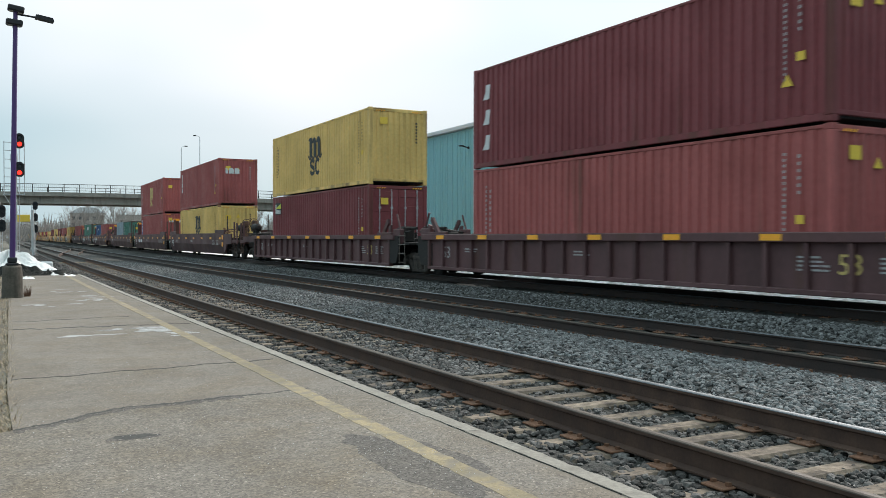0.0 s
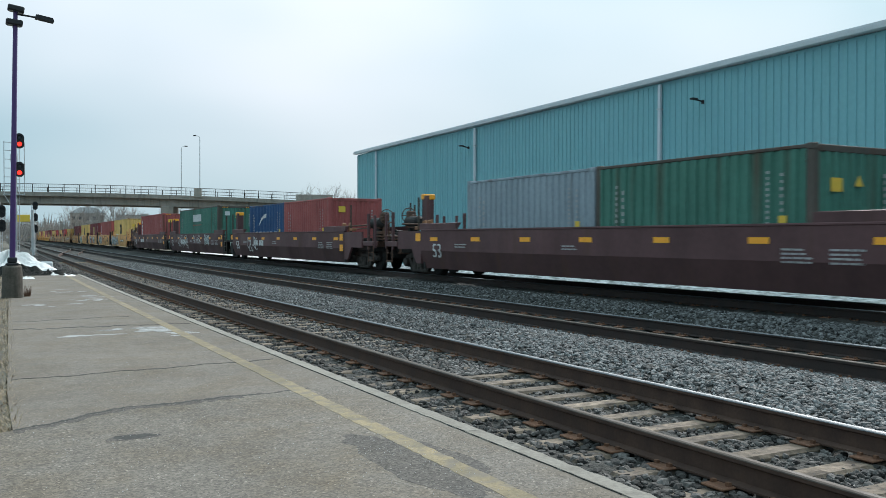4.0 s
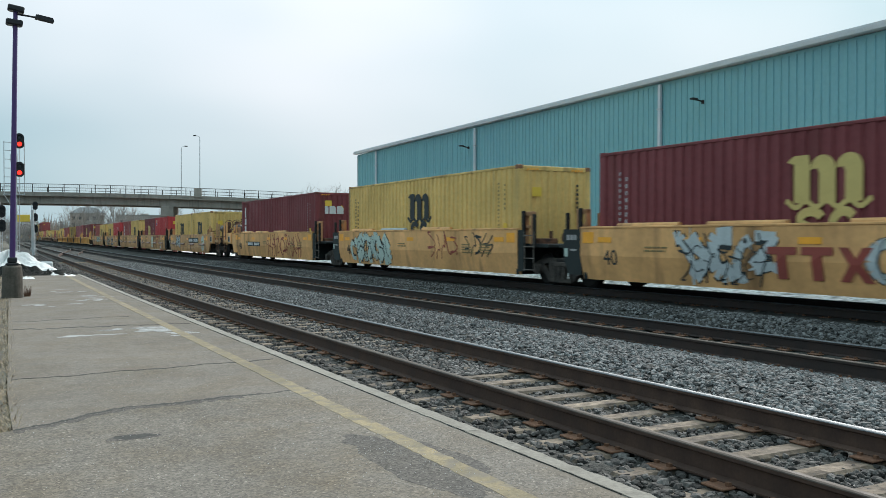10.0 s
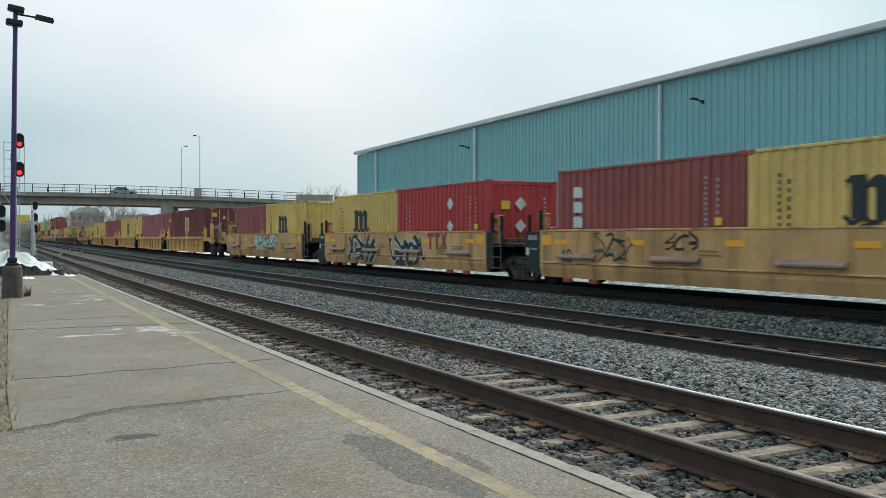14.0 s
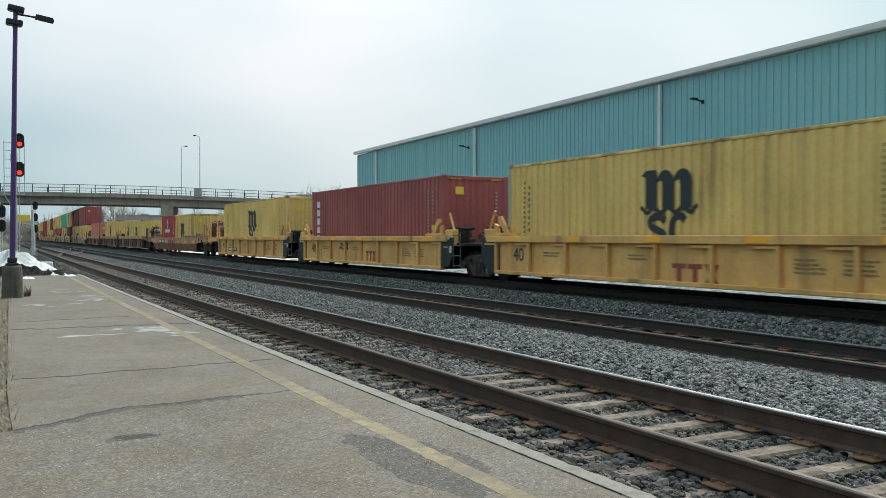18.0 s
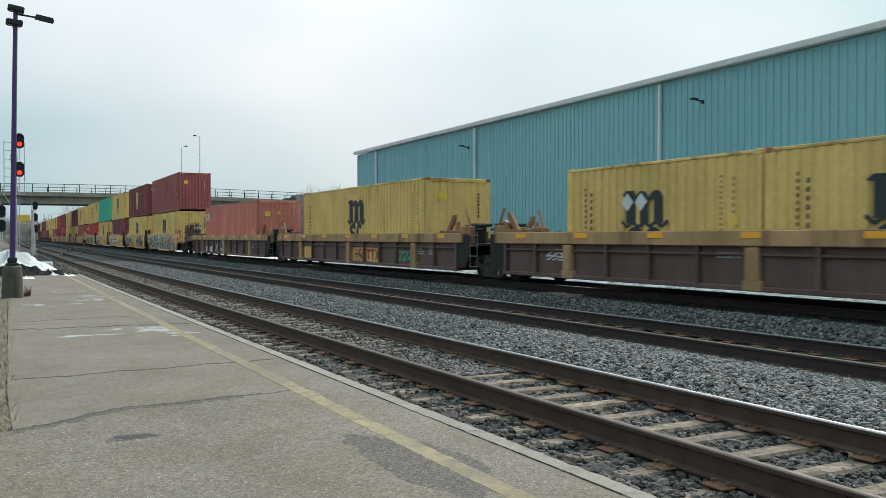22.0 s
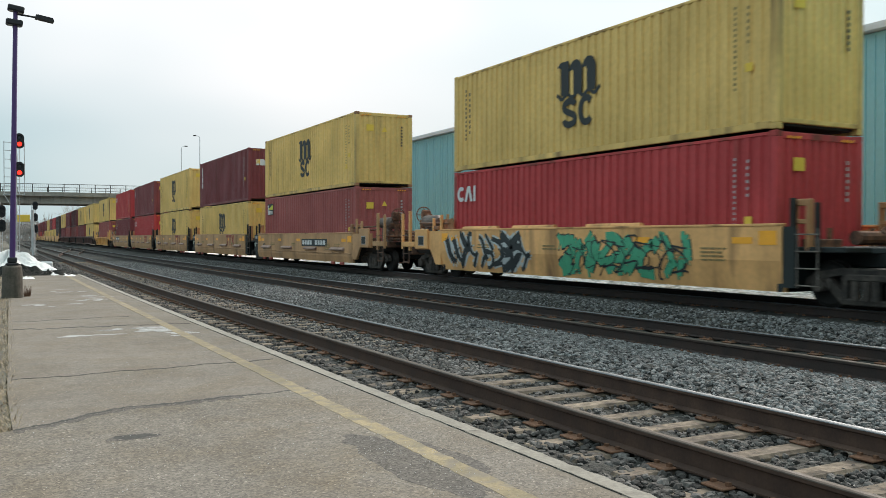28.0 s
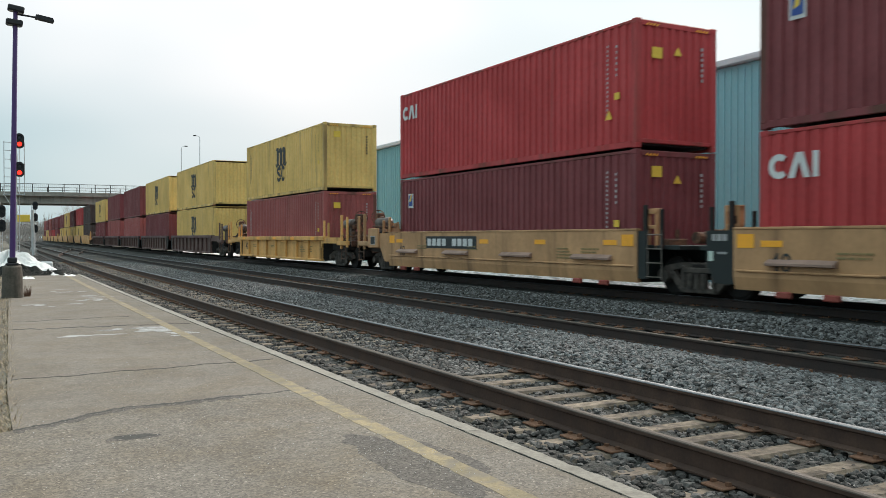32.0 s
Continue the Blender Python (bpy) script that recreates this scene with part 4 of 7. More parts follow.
def column(count, w, h, gap, seed=0):
    r = random.Random(seed)
    p, z = [], 0.0
    for i in range(count):
        p.append(rect(-w / 2 * r.uniform(0.7, 1), w / 2 * r.uniform(0.7, 1), z - h, z))
        z -= h + gap
    return plate_of(p)


def lines(rows, w, h, gap, seed=0):
    r = random.Random(seed)
    p = []
    for i in range(rows):
        a = -w / 2
        end = w / 2 * r.uniform(0.3, 1)
        while a < end:
            b = min(a + r.uniform(0.08, 0.25), end)
            p.append(rect(a, b, -i * (h + gap) - h, -i * (h + gap)))
            a = b + 0.03
    return plate_of(p)


def scrawl(width, height, strokes, thick, seed):
    """Sprayed graffiti: looping bands with no readable letters."""
    r = random.Random(seed)
    p = []
    for i in range(strokes):
        a = -width / 2 + width * (i + 0.5) / strokes
        n = 14
        ph, amp = r.uniform(0, 6.28), width / strokes * r.uniform(0.35, 0.75)
        z0, z1 = height * r.uniform(0.0, 0.15), height * r.uniform(0.75, 1.0)
        turns = r.choice((1.0, 1.5, 2.0, 0.6))
        pts = [(a + amp * math.sin(ph + turns * 6.28 * k / n), z0 + (z1 - z0) * (k / n + 0.18 * math.sin(ph + 9 * k / n))) for k in range(n + 1)]
        pts = [(q, min(max(z, thick * 0.6), height - thick * 0.6)) for q, z in pts]
        for (a0, b0), (a1, b1) in zip(pts, pts[1:]):
            d = math.hypot(a1 - a0, b1 - b0) + 1e-6
            ux, uz = -(b1 - b0) / d * thick / 2, (a1 - a0) / d * thick / 2
            q = 1.0 + 0.4 * math.sin(ph + a0 * 3)
            p.append([(a0 - ux * q, b0 - uz * q), (a1 - ux * q, b1 - uz * q), (a1 + ux * q, b1 + uz * q), (a0 + ux * q, b0 + uz * q)])
    return plate_of(p, -0.004)


def letters(text):
    c = bpy.data.curves.new("text", "FONT")
    c.body, c.size, c.extrude, c.align_x = text, 1.0, 0.004, "CENTER"
    c.resolution_u = 3
    ob = bpy.data.objects.new("text", c)
    scene.collection.objects.link(ob)
    dep = bpy.context.evaluated_depsgraph_get()
    me = bpy.data.meshes.new_from_object(ob.evaluated_get(dep))
    me.materials.clear()
    # the text's right is -y, its up is z
    me.transform(Matrix(((0, 0, -1, 0), (-1, 0, 0, 0), (0, 1, 0, 0), (0, 0, 0, 1))))
    bpy.data.objects.remove(ob)
    bpy.data.curves.remove(c)
    return me


SIDE = -1.219


def mark(parent, key, make, mat, y, z, name="lettering", x=SIDE - 0.002, size=1.0, wide=None, label="", bend=None):
    def build():
        me = make()
        me = me if isinstance(me, bpy.types.Mesh) else me.mesh(name)
        if bend:
            me = me.copy()
            for v in me.vertices:
                h = v.co.z * size + z
                if h < bend[0]:
                    v.co.x += bend[1] * (bend[0] - h) / (bend[0] - 0.26)
        return me

    me = kept((key, bend, z if bend else 0), build)
    m = Matrix.Translation((x, y, z)) @ Matrix.Diagonal((1, wide or size, size, 1))
    return part(name, me, mat, parent, label, at=m)


# ---- containers ----
def wave(length, height, pitch, deep, flat_share=0.36):
    """A corrugated sheet in the plane x = 0 along y, its troughs at x = +deep."""
    n = max(1, round(length / pitch))
    p = length / n
    y, out = -length / 2, [(0.0, -length / 2)]
    slope = p * (0.5 - flat_share)
    for i in range(n):
        out += [(0.0, y + p * flat_share / 2), (deep, y + p * flat_share / 2 + slope), (deep, y + p * (1 - flat_share / 2) - slope), (0.0, y + p * (1 - flat_share / 2))]
        y += p
    out.append((0.0, length / 2))
    sh = Shape()
    for (x0, y0), (x1, y1) in zip(out, out[1:]):
        if abs(y1 - y0) + abs(x1 - x0) > 1e-6:
            sh.face([(x1, y1, 0), (x0, y0, 0), (x0, y0, height), (x1, y1, height)])
    return sh


def box_meshes(L, H):
    def make():
        d = {}
        d["side"] = wave(L - 0.32, H - 0.245, 0.278, 0.042, 0.41).mesh("side_panel", fix=False)
        d["end"] = wave(2.438 - 0.3, H - 0.345, 0.25, 0.042).mesh("end_wall", fix=False)
        d["roof"] = Shape().box(-1.13, 1.13, -L / 2 + 0.1, L / 2 - 0.1, H - 0.05, H - 0.02).mesh("roof")
        d["floor"] = Shape().box(-1.13, 1.13, -L / 2 + 0.1, L / 2 - 0.1, 0.08, 0.16).mesh("floor")
        d["post"] = Shape().box(-0.08, 0.08, -0.08, 0.08, 0.11, H - 0.11, 0.015).mesh("corner_post")
        d["cast"] = Shape().box(-0.081, 0.081, -0.089, 0.089, -0.059, 0.059, 0.012).mesh("corner_casting")
        d["top"] = Shape().box(-0.035, 0.035, -L / 2 + 0.17, L / 2 - 0.17, H - 0.09, H - 0.02, 0.012).mesh("top_rail")
        d["low"] = Shape().box(-0.035, 0.035, -L / 2 + 0.17, L / 2 - 0.17, 0.02, 0.16, 0.012).mesh("bottom_rail")
        d["head"] = Shape().box(-1.06, 1.06, -0.04, 0.04, H - 0.15, H - 0.02, 0.012).mesh("header")
        d["sill"] = Shape().box(-1.06, 1.06, -0.04, 0.04, 0.12, 0.215, 0.012).mesh("sill")
        d["bar"] = Shape().rod((0, 0, 0.15), (0, 0, H - 0.15), 0.02, 8).join(Shape().box(-0.04, 0.04, -0.03, 0.0, 0.7, 0.78)).join(Shape().box(-0.04, 0.04, -0.03, 0.0, H - 0.9, H - 0.82)).mesh("lock_bar")
        d["door"] = Shape().box(-0.53, 0.53, -0.03, 0.03, 0.17, H - 0.16, 0.01)
        for k in range(5):
            z = 0.35 + k * (H - 0.7) / 4
            d["door"].box(-0.45, 0.45, -0.045, -0.02, z - 0.11, z + 0.11, 0.01)
        d["door"] = d["door"].mesh("door")
        return d
    return kept(("box", L, H), make)


NAMES = dict(rose="faded rose-red", maroon="dark maroon", brownred="brown-red", red="bright red", orange="faded orange-red", yellow="mustard yellow", green="dark green", jade="jade green", blue="navy blue", grey="grey-blue", black="almost black")
LOGOS = dict(m_hazard="an emblem and placards", m_black="a black arched emblem", m_gold="a gold arched emblem", tall_marks="white lettering blocks", ring_marks="white slanted blocks", stack_marks="a column of white blocks", end_word="white lettering blocks on its end", swoosh_marks="broad white blocks and a swoosh", wide_word="white lettering blocks over a red line", disc_marks="a white round emblem", slants="three white slanted marks", badge="a small blue and yellow badge", flag="a yellow and green badge", hazard="white diamond placards", none="weathered corrugated sides")


def container(length, colour, logo="none", doors=False, seed=0, fine=True):
    """A freight container; its origin is the middle of its underside, +y its far end."""
    L, H = (12.192, 2.896) if length == 40 else (6.058, 2.591) if length == 20 else (length, 2.896)
    mat, edge, rnd = BOX[colour], EDGE[colour], random.Random(seed)
    d = box_meshes(L, H)
    size = "twenty-foot" if length == 20 else "forty-foot"
    c = thing("shipping_container", f"{NAMES[colour]} {size} steel container, {LOGOS[logo]}", "container", group="containers on the freight train")
    flip = Matrix.Rotation(math.pi, 4, "Z")
    part("side_panel", d["side"], mat, c, at=(SIDE, 0, 0.155))
    part("side_panel", d["side"], mat, c, at=Matrix.Translation((-SIDE, 0, 0.155)) @ flip)
    part("roof", d["roof"], mat, c)
    part("floor", d["floor"], M["dark"], c)
    for x in (-1, 1):
        part("top_rail", d["top"], edge, c, at=(x * 1.18, 0, 0))
        part("bottom_rail", d["low"], edge, c, at=(x * 1.18, 0, 0))
        for y in (-1, 1):
            part("corner_post", d["post"], edge, c, at=(x * 1.139, y * (L / 2 - 0.08), 0))
            for z in (0.059, H - 0.059):
                part("corner_casting", d["cast"], M["gear"] if colour == "black" else M["rusty"] if colour == "yellow" and seed % 3 else edge, c, at=(x * 1.138, y * (L / 2 - 0.089), z))
    quarter = Matrix.Rotation(math.pi / 2, 4, "Z")
    ends = (-1, 1)
    for y in ends:
        part("header", d["head"], edge, c, at=(0, y * (L / 2 - 0.05), 0))
        part("sill", d["sill"], edge, c, at=(0, y * (L / 2 - 0.05), 0))
        if (y < 0) == doors:
            for x in (-1, 1):
                door = part("door", d["door"], mat, c, at=Matrix.Translation((x * 0.535, y * (L / 2 - 0.06), 0)) @ (Matrix.Identity(4) if y < 0 else flip))
                for b in (-0.25, 0.25) if fine and doors else ():
                    part("lock_bar", d["bar"], M["steel"], door, at=(b, -0.055, 0))
        else:
            part("end_wall", d["end"], mat, c, at=Matrix.Translation((0, y * (L / 2 - 0.012), 0.2)) @ (quarter if y < 0 else quarter.inverted()))
    if not fine:
        for ob in [o for o in c.children if o.name.startswith("header") or o.name.startswith("corner_casting") and o.matrix_basis.translation.z > 1]:
            bpy.data.objects.remove(ob)
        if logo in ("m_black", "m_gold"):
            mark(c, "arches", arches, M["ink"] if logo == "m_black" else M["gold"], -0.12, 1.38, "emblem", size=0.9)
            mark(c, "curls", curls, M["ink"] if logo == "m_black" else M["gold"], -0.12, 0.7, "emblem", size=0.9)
        return c
    # small data lettering near the ends
    dark_print = colour in ("yellow",)
    pm = M["ink"] if dark_print else M["faint"]
    near, far = -L / 2 + 1.0, L / 2 - 0.75
    mark(c, ("col", seed % 3), lambda: column(16, 0.06, 0.05, 0.055, seed % 3), M["dim"] if dark_print else M["faint"], near, H - 0.45)
    mark(c, ("colb", seed % 3), lambda: column(6, 0.06, 0.06, 0.07, seed % 3), M["dim"] if dark_print else M["faint"], near - 0.32, H - 0.5)
    mark(c, "tag", lambda: plate_of([rect(-0.09, 0.09, 0, 0.16)]), M["sign"], near - 0.34, 1.15, "warning_tag", label="yellow warning sticker")
    if seed % 2:
        mark(c, "warn", lambda: plate_of([[(-0.13, 0), (0.13, 0), (0, 0.22)]]), M["sign"], near - 0.05, 0.72, "warning_tag", label="yellow warning triangle")
    if logo not in ("stack_marks", "tall_marks", "slants", "ring_marks", "badge", "flag"):
        mark(c, ("colf", seed % 2), lambda: column(12, 0.06, 0.07, 0.06, seed % 2), pm, far, H - 0.5)
        mark(c, ("colg", seed % 2), lambda: column(8, 0.07, 0.09, 0.07, seed % 2), pm, far - 0.22, H - 0.62)
    # striped corner markings on the near end and its sticker
    ey = -L / 2 - 0.004
    turn = Matrix.Rotation(math.pi / 2, 4, "Z")

    def on_end(key, make, mt, x, z, name="lettering", size=1.0, label=""):
        me = kept(key, lambda: make() if isinstance(make(), bpy.types.Mesh) else make().mesh(name))
        part(name, me, mt, c, label, at=Matrix.Translation((x, ey - (0.075 if doors else 0), z)) @ turn @ Matrix.Diagonal((1, size, size, 1)))

    on_end(("colb", seed % 3), lambda: column(7, 0.075, 0.07, 0.05, seed % 3), pm, 0.75, H - 0.5)
    on_end("tag2", lambda: plate_of([rect(-0.15, 0.15, 0, 0.25)]), M["sign"] if logo != "wide_word" else M["white"], -0.62, H - 0.62 - 0.12 * (seed % 3), "warning_tag", 1.0, "yellow sticker" if logo != "wide_word" else "white sticker")
    if seed % 2:
        on_end("tri2", lambda: plate_of([[(-0.12, 0), (0.12, 0), (0, 0.2)]]), M["sign"], 0.0, H - 0.75, "warning_tag", 1.0, "yellow warning triangle")
    if H > 2.7:
        for x in (-0.75, 0.75):
            on_end("stripes", lambda: plate_of([[(-0.2 + 0.1 * i, 0), (-0.15 + 0.1 * i, 0), (-0.11 + 0.1 * i, 0.05), (-0.16 + 0.1 * i, 0.05)] for i in range(4)]), M["reflector"], x, H - 0.14, "height_stripes")
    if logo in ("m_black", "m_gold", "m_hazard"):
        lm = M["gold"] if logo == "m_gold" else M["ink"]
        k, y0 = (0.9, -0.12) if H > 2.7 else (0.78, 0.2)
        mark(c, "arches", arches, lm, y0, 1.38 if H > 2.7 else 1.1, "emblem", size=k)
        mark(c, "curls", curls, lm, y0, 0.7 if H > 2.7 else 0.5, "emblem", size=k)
    elif logo == "tall_marks":
        mark(c, "tall_marks_side", lambda: plate_of([rect(-0.1, 0.1, -0.55, 0), rect(-0.16, 0.16, -0.95, -0.62), rect(-0.16, 0.16, -1.32, -1.02)]), M["white"], far - 0.05, H - 0.35, "emblem")
        on_end("tall_marks_end", lambda: blocks((0.16, 0.3, 0.3), 0.34, 0.05), M["white"], -0.35, H - 0.95, "emblem")
    elif logo == "ring_marks":
        mark(c, "ring_marks", lambda: plate_of([arc_band(-0.4, 0.27, 0.13, 0.27, 0.8, math.pi * 2 - 0.8, 16), [(-0.16, 0), (0.0, 0), (0.12, 0.36), (0.24, 0), (0.4, 0), (0.22, 0.54), (0.04, 0.54)], rect(0.46, 0.6, 0, 0.54)]), M["white"], L / 2 - 0.8, 1.98, "emblem", size=0.85)
    elif logo == "stack_marks":
        mark(c, "stack_marks", lambda: plate_of(sum((notched(-0.17, 0.17, -0.36 * i - 0.27, -0.36 * i) for i in range(6)), [])), M["white"], far - 0.1, H - 0.45, "emblem")
    elif logo == "end_word":
        on_end("end_word", lambda: blocks((0.2,) * 6, 0.2, 0.05), M["white"], 0.0, H - 0.75, "emblem")
        mark(c, "end_word_side", lambda: plate_of([rect(-0.22, 0.22, -1.3, 0)]), M["blueink"], far + 0.1, H - 0.4, "emblem", label="blue badge panel")
        mark(c, "end_word_dots", lambda: plate_of([rect(-0.13, 0.13, -0.42 - 0.32 * i, -0.2 - 0.32 * i) for i in range(3)] + [rect(-0.2, 0.2, -0.15, 0.0)]), M["white"], far + 0.1, H - 0.4, "emblem", x=SIDE - 0.01)
    elif logo == "swoosh_marks":
        mark(c, "swoosh_marks", lambda: blocks((0.5, 0.65, 0.55, 0.5, 0.55, 0.65), 0.58, 0.1), M["white"], -0.1, 0.62, "emblem")
        mark(c, "swoosh", lambda: plate_of([[(-0.9, 0), (-0.4, 0.42), (0.2, 0.6), (0.5, 0.62), (0.45, 0.42), (-0.1, 0.38), (-0.5, 0.22)]]), M["white"], 0.35, 1.5, "emblem")
    elif logo == "wide_word":
        mark(c, "wide_word", lambda: blocks((0.34, 0.42, 0.32, 0.3, 0.16, 0.4, 0.32), 0.48, 0.05), M["white"], -0.05, 1.98, "emblem")
        mark(c, "underline", lambda: plate_of([rect(-1.3, 1.3, 0, 0.05)]), M["redink"], -0.05, 1.72, "emblem")
    elif logo == "disc_marks":
        mark(c, "disc_marks", lambda: blocks((0.34, 0.24, 0.24, 0.2, 0.2, 0.2, 0.24, 0.26), 0.28, 0.04), M["white"], 0.33, 1.3, "emblem", size=0.92)
        mark(c, "disc", lambda: plate_of([[(0.26 * math.cos(t), 0.34 * math.sin(t)) for t in (6.2832 * i / 24 for i in range(24))]]), M["white"], 0.33, 1.95, "emblem")
        mark(c, "sail", lambda: plate_of([[(-0.2, -0.14), (0.02, 0.24), (0.08, -0.14)], [(0.1, -0.14), (0.24, -0.14), (0.1, 0.12)]]), BOX["blue"], 0.33, 1.95, "emblem", x=SIDE - 0.01, size=0.8)
    elif logo == "slants":
        for i in range(3):
            mark(c, ("slant", i), lambda: plate_of([[(-0.2, 0), (0.14, 0), (0.2, 0.42), (-0.02, 0.42), (-0.06, 0.2)]]), M["white"], far, 1.95 - 0.72 * i, "emblem")
    elif logo in ("badge", "flag"):
        if logo == "badge":
            mark(c, "badge", lambda: plate_of([rect(-0.18, 0.18, 0, 0.48)]), M["white"], L / 2 - 0.85, 1.9, "emblem")
            mark(c, "badge_blue", lambda: plate_of([rect(-0.13, 0.13, 0, 0.36)]), M["blueink"], L / 2 - 0.85, 1.97, "emblem", x=SIDE - 0.01)
            mark(c, "badge_wedge", lambda: plate_of([[(-0.09, 0), (0.04, 0.06), (0.11, 0.3), (-0.02, 0.22)]]), M["sign"], L / 2 - 0.85, 2.08, "emblem", x=SIDE - 0.015)
        else:
            mark(c, "panel", lambda: plate_of([rect(-0.45, 0.45, 0, 0.56)]), M["ink"], L / 2 - 0.95, 2.02, "emblem", label="dark badge panel")
            mark(c, "panel_wedge", lambda: plate_of([[(-0.4, 0.3), (0.42, 0.26), (0.42, 0.52)]]), M["lime"], L / 2 - 0.95, 2.02, "emblem", x=SIDE - 0.012, label="yellow-green wedge")
            mark(c, "panel_bars", lambda: plate_of([rect(-0.42, -0.3, 0.04, 0.5), rect(-0.24, -0.06, 0.04, 0.24), rect(0.0, 0.14, 0.04, 0.22), rect(0.2, 0.36, 0.04, 0.2)]), M["white"], L / 2 - 0.95, 2.02, "emblem", x=SIDE - 0.012)
    if logo == "hazard" or logo == "m_hazard":
        dia = lambda: plate_of([[(0, -0.2), (0.2, 0), (0, 0.2), (-0.2, 0)]])
        for y, z in ((-0.8, 1.95), (-0.8, 1.25)) if logo == "hazard" else ((0.75, 1.7), (0.3, 1.7)):
            mark(c, "diamond", dia, M["white"], y, z, "placard", x=SIDE - 0.012)
        for z in (1.9, 1.25):
            on_end("diamond", dia, M["white"], -0.1, z, "placard")
    return c


# ---- well cars ----
def truck_shapes():
    d = {}
    sf = Shape().slab([(-1.22, 0.5), (-1.0, 0.64), (-0.5, 0.72), (0.5, 0.72), (1.0, 0.64), (1.22, 0.5), (1.22, 0.38), (0.98, 0.5), (0.5, 0.6), (-0.5, 0.6), (-0.98, 0.5), (-1.22, 0.38)], -0.07, 0.07)
    for q in (-1, 1):
        sf.slab([(q * 0.78, 0.58), (q * 0.94, 0.53), (q * 0.5, 0.1), (q * 0.36, 0.2)], -0.065, 0.065)
        sf.box(-0.1, 0.05, q * 0.42 - 0.06, q * 0.42 + 0.06, 0.14, 0.66, 0.02).box(-0.09, 0.06, q * 0.89 - 0.17, q * 0.89 + 0.17, 0.33, 0.54, 0.03)
    sf.box(-0.11, 0.07, -0.5, 0.5, 0.09, 0.2, 0.02).box(-0.1, 0.06, -0.4, 0.4, 0.5, 0.62, 0.02)
    for y in (-0.2, 0.0, 0.2):
        sf.rod((-0.09, y, 0.18), (-0.09, y, 0.5), 0.08, 10)
    for y in (-0.89, 0.89):
        sf.rod((-0.2, y, 0.42), (0.0, y, 0.42), 0.13, 12)
    d["sideframe"] = sf.mesh("sideframe")
    w = Shape()
    w.rod((-0.06, 0, 0), (0.06, 0, 0), 0.42, 28).rod((0.06, 0, 0), (0.085, 0, 0), 0.455, 28).rod((-0.09, 0, 0), (-0.06, 0, 0), 0.36, 24, 0.4).rod((-0.13, 0, 0), (-0.09, 0, 0), 0.11, 14)
    d["wheel"] = w.mesh("wheel")
    d["bolster"] = Shape().box(-1.05, 1.05, -0.22, 0.22, 0.45, 0.72, 0.03).rod((0, 0, 0.7), (0, 0, 0.86), 0.3, 16).mesh("truck")
    return d


def add_truck(car, y):
    d = kept("truck", truck_shapes)
    t = part("truck", d["bolster"], M["dark"], car, "grimy cast-steel truck", at=(0, y, 0))
    for x in (-1, 1):
        part("sideframe", d["sideframe"], M["truck"], t, at=Matrix.Translation((x * 0.98, 0, 0)) @ (Matrix.Identity(4) if x < 0 else Matrix.Rotation(math.pi, 4, "Z")))
        for w in (-0.89, 0.89):
            part("wheel", d["wheel"], M["dark"], t, at=Matrix.Translation((x * 0.75, w, 0.42)) @ (Matrix.Identity(4) if x < 0 else Matrix.Rotation(math.pi, 4, "Z")))


STYLES = {
    # half length of the side, articulation half length, top of side, colour, low colour, ribs, top chord
    "rib53": dict(half=8.5, joint=9.95, top=1.32, mat="brown", ribs=20, chord="brown", word="53", wm="faint"),
    "smooth53": dict(half=8.6, joint=9.8, top=1.47, mat="brown", ribs=0, chord=None, word="53", wm="white"),
    "smooth40": dict(half=6.45, joint=7.85, top=1.47, mat="ochre", ribs=0, chord=None, word="40", wm="ink"),
    "ledge40": dict(half=6.45, joint=7.8, top=1.41, mat="worn_ochre", ribs=0, chord=None, word="40", wm="ink"),
    "rib40": dict(half=6.45, joint=7.9, top=1.27, mat="golden", ribs=9, chord="golden", word="40", wm="ink"),
    "slope53": dict(half=9.0, joint=10.2, top=1.2, mat="orange_rust", ribs=0, chord=None, word="", wm="ink"),
    "rib48": dict(half=8.6, joint=9.9, top=1.36, mat="brown_grey", ribs=13, chord="chord", word="", wm="white"),
    "darkrib40": dict(half=6.45, joint=7.9, top=1.36, mat="brown_grey", ribs=11, chord="brown", word="", wm="white"),
}


# where the lower side begins to lean inwards, and by how much at its foot
LEAN = {"smooth53": (0.82, 0.13), "smooth40": (0.82, 0.11), "slope53": (0.8, 0.15)}


def side_shape(style, st):
    h, top = st["half"], st["top"]
    if st["ribs"]:
        return Shape().prism([(-1.4, 0.27), (-1.37, 0.27), (-1.37, top), (-1.4, top)], -h, h)
    if style == "slope53":
        sh = Shape()
        sh.slab([(-h, top), (-h, 0.8), (h, 0.8), (h, top)], -1.49, -1.41)
        return sh
    band, inset = LEAN.get(style, (0.5, 0.05))
    return Shape().prism([(-1.5 + inset, 0.26), (-1.43 + inset, 0.26), (-1.43, band), (-1.43, top), (-1.5, top), (-1.5, band)], -h, h)


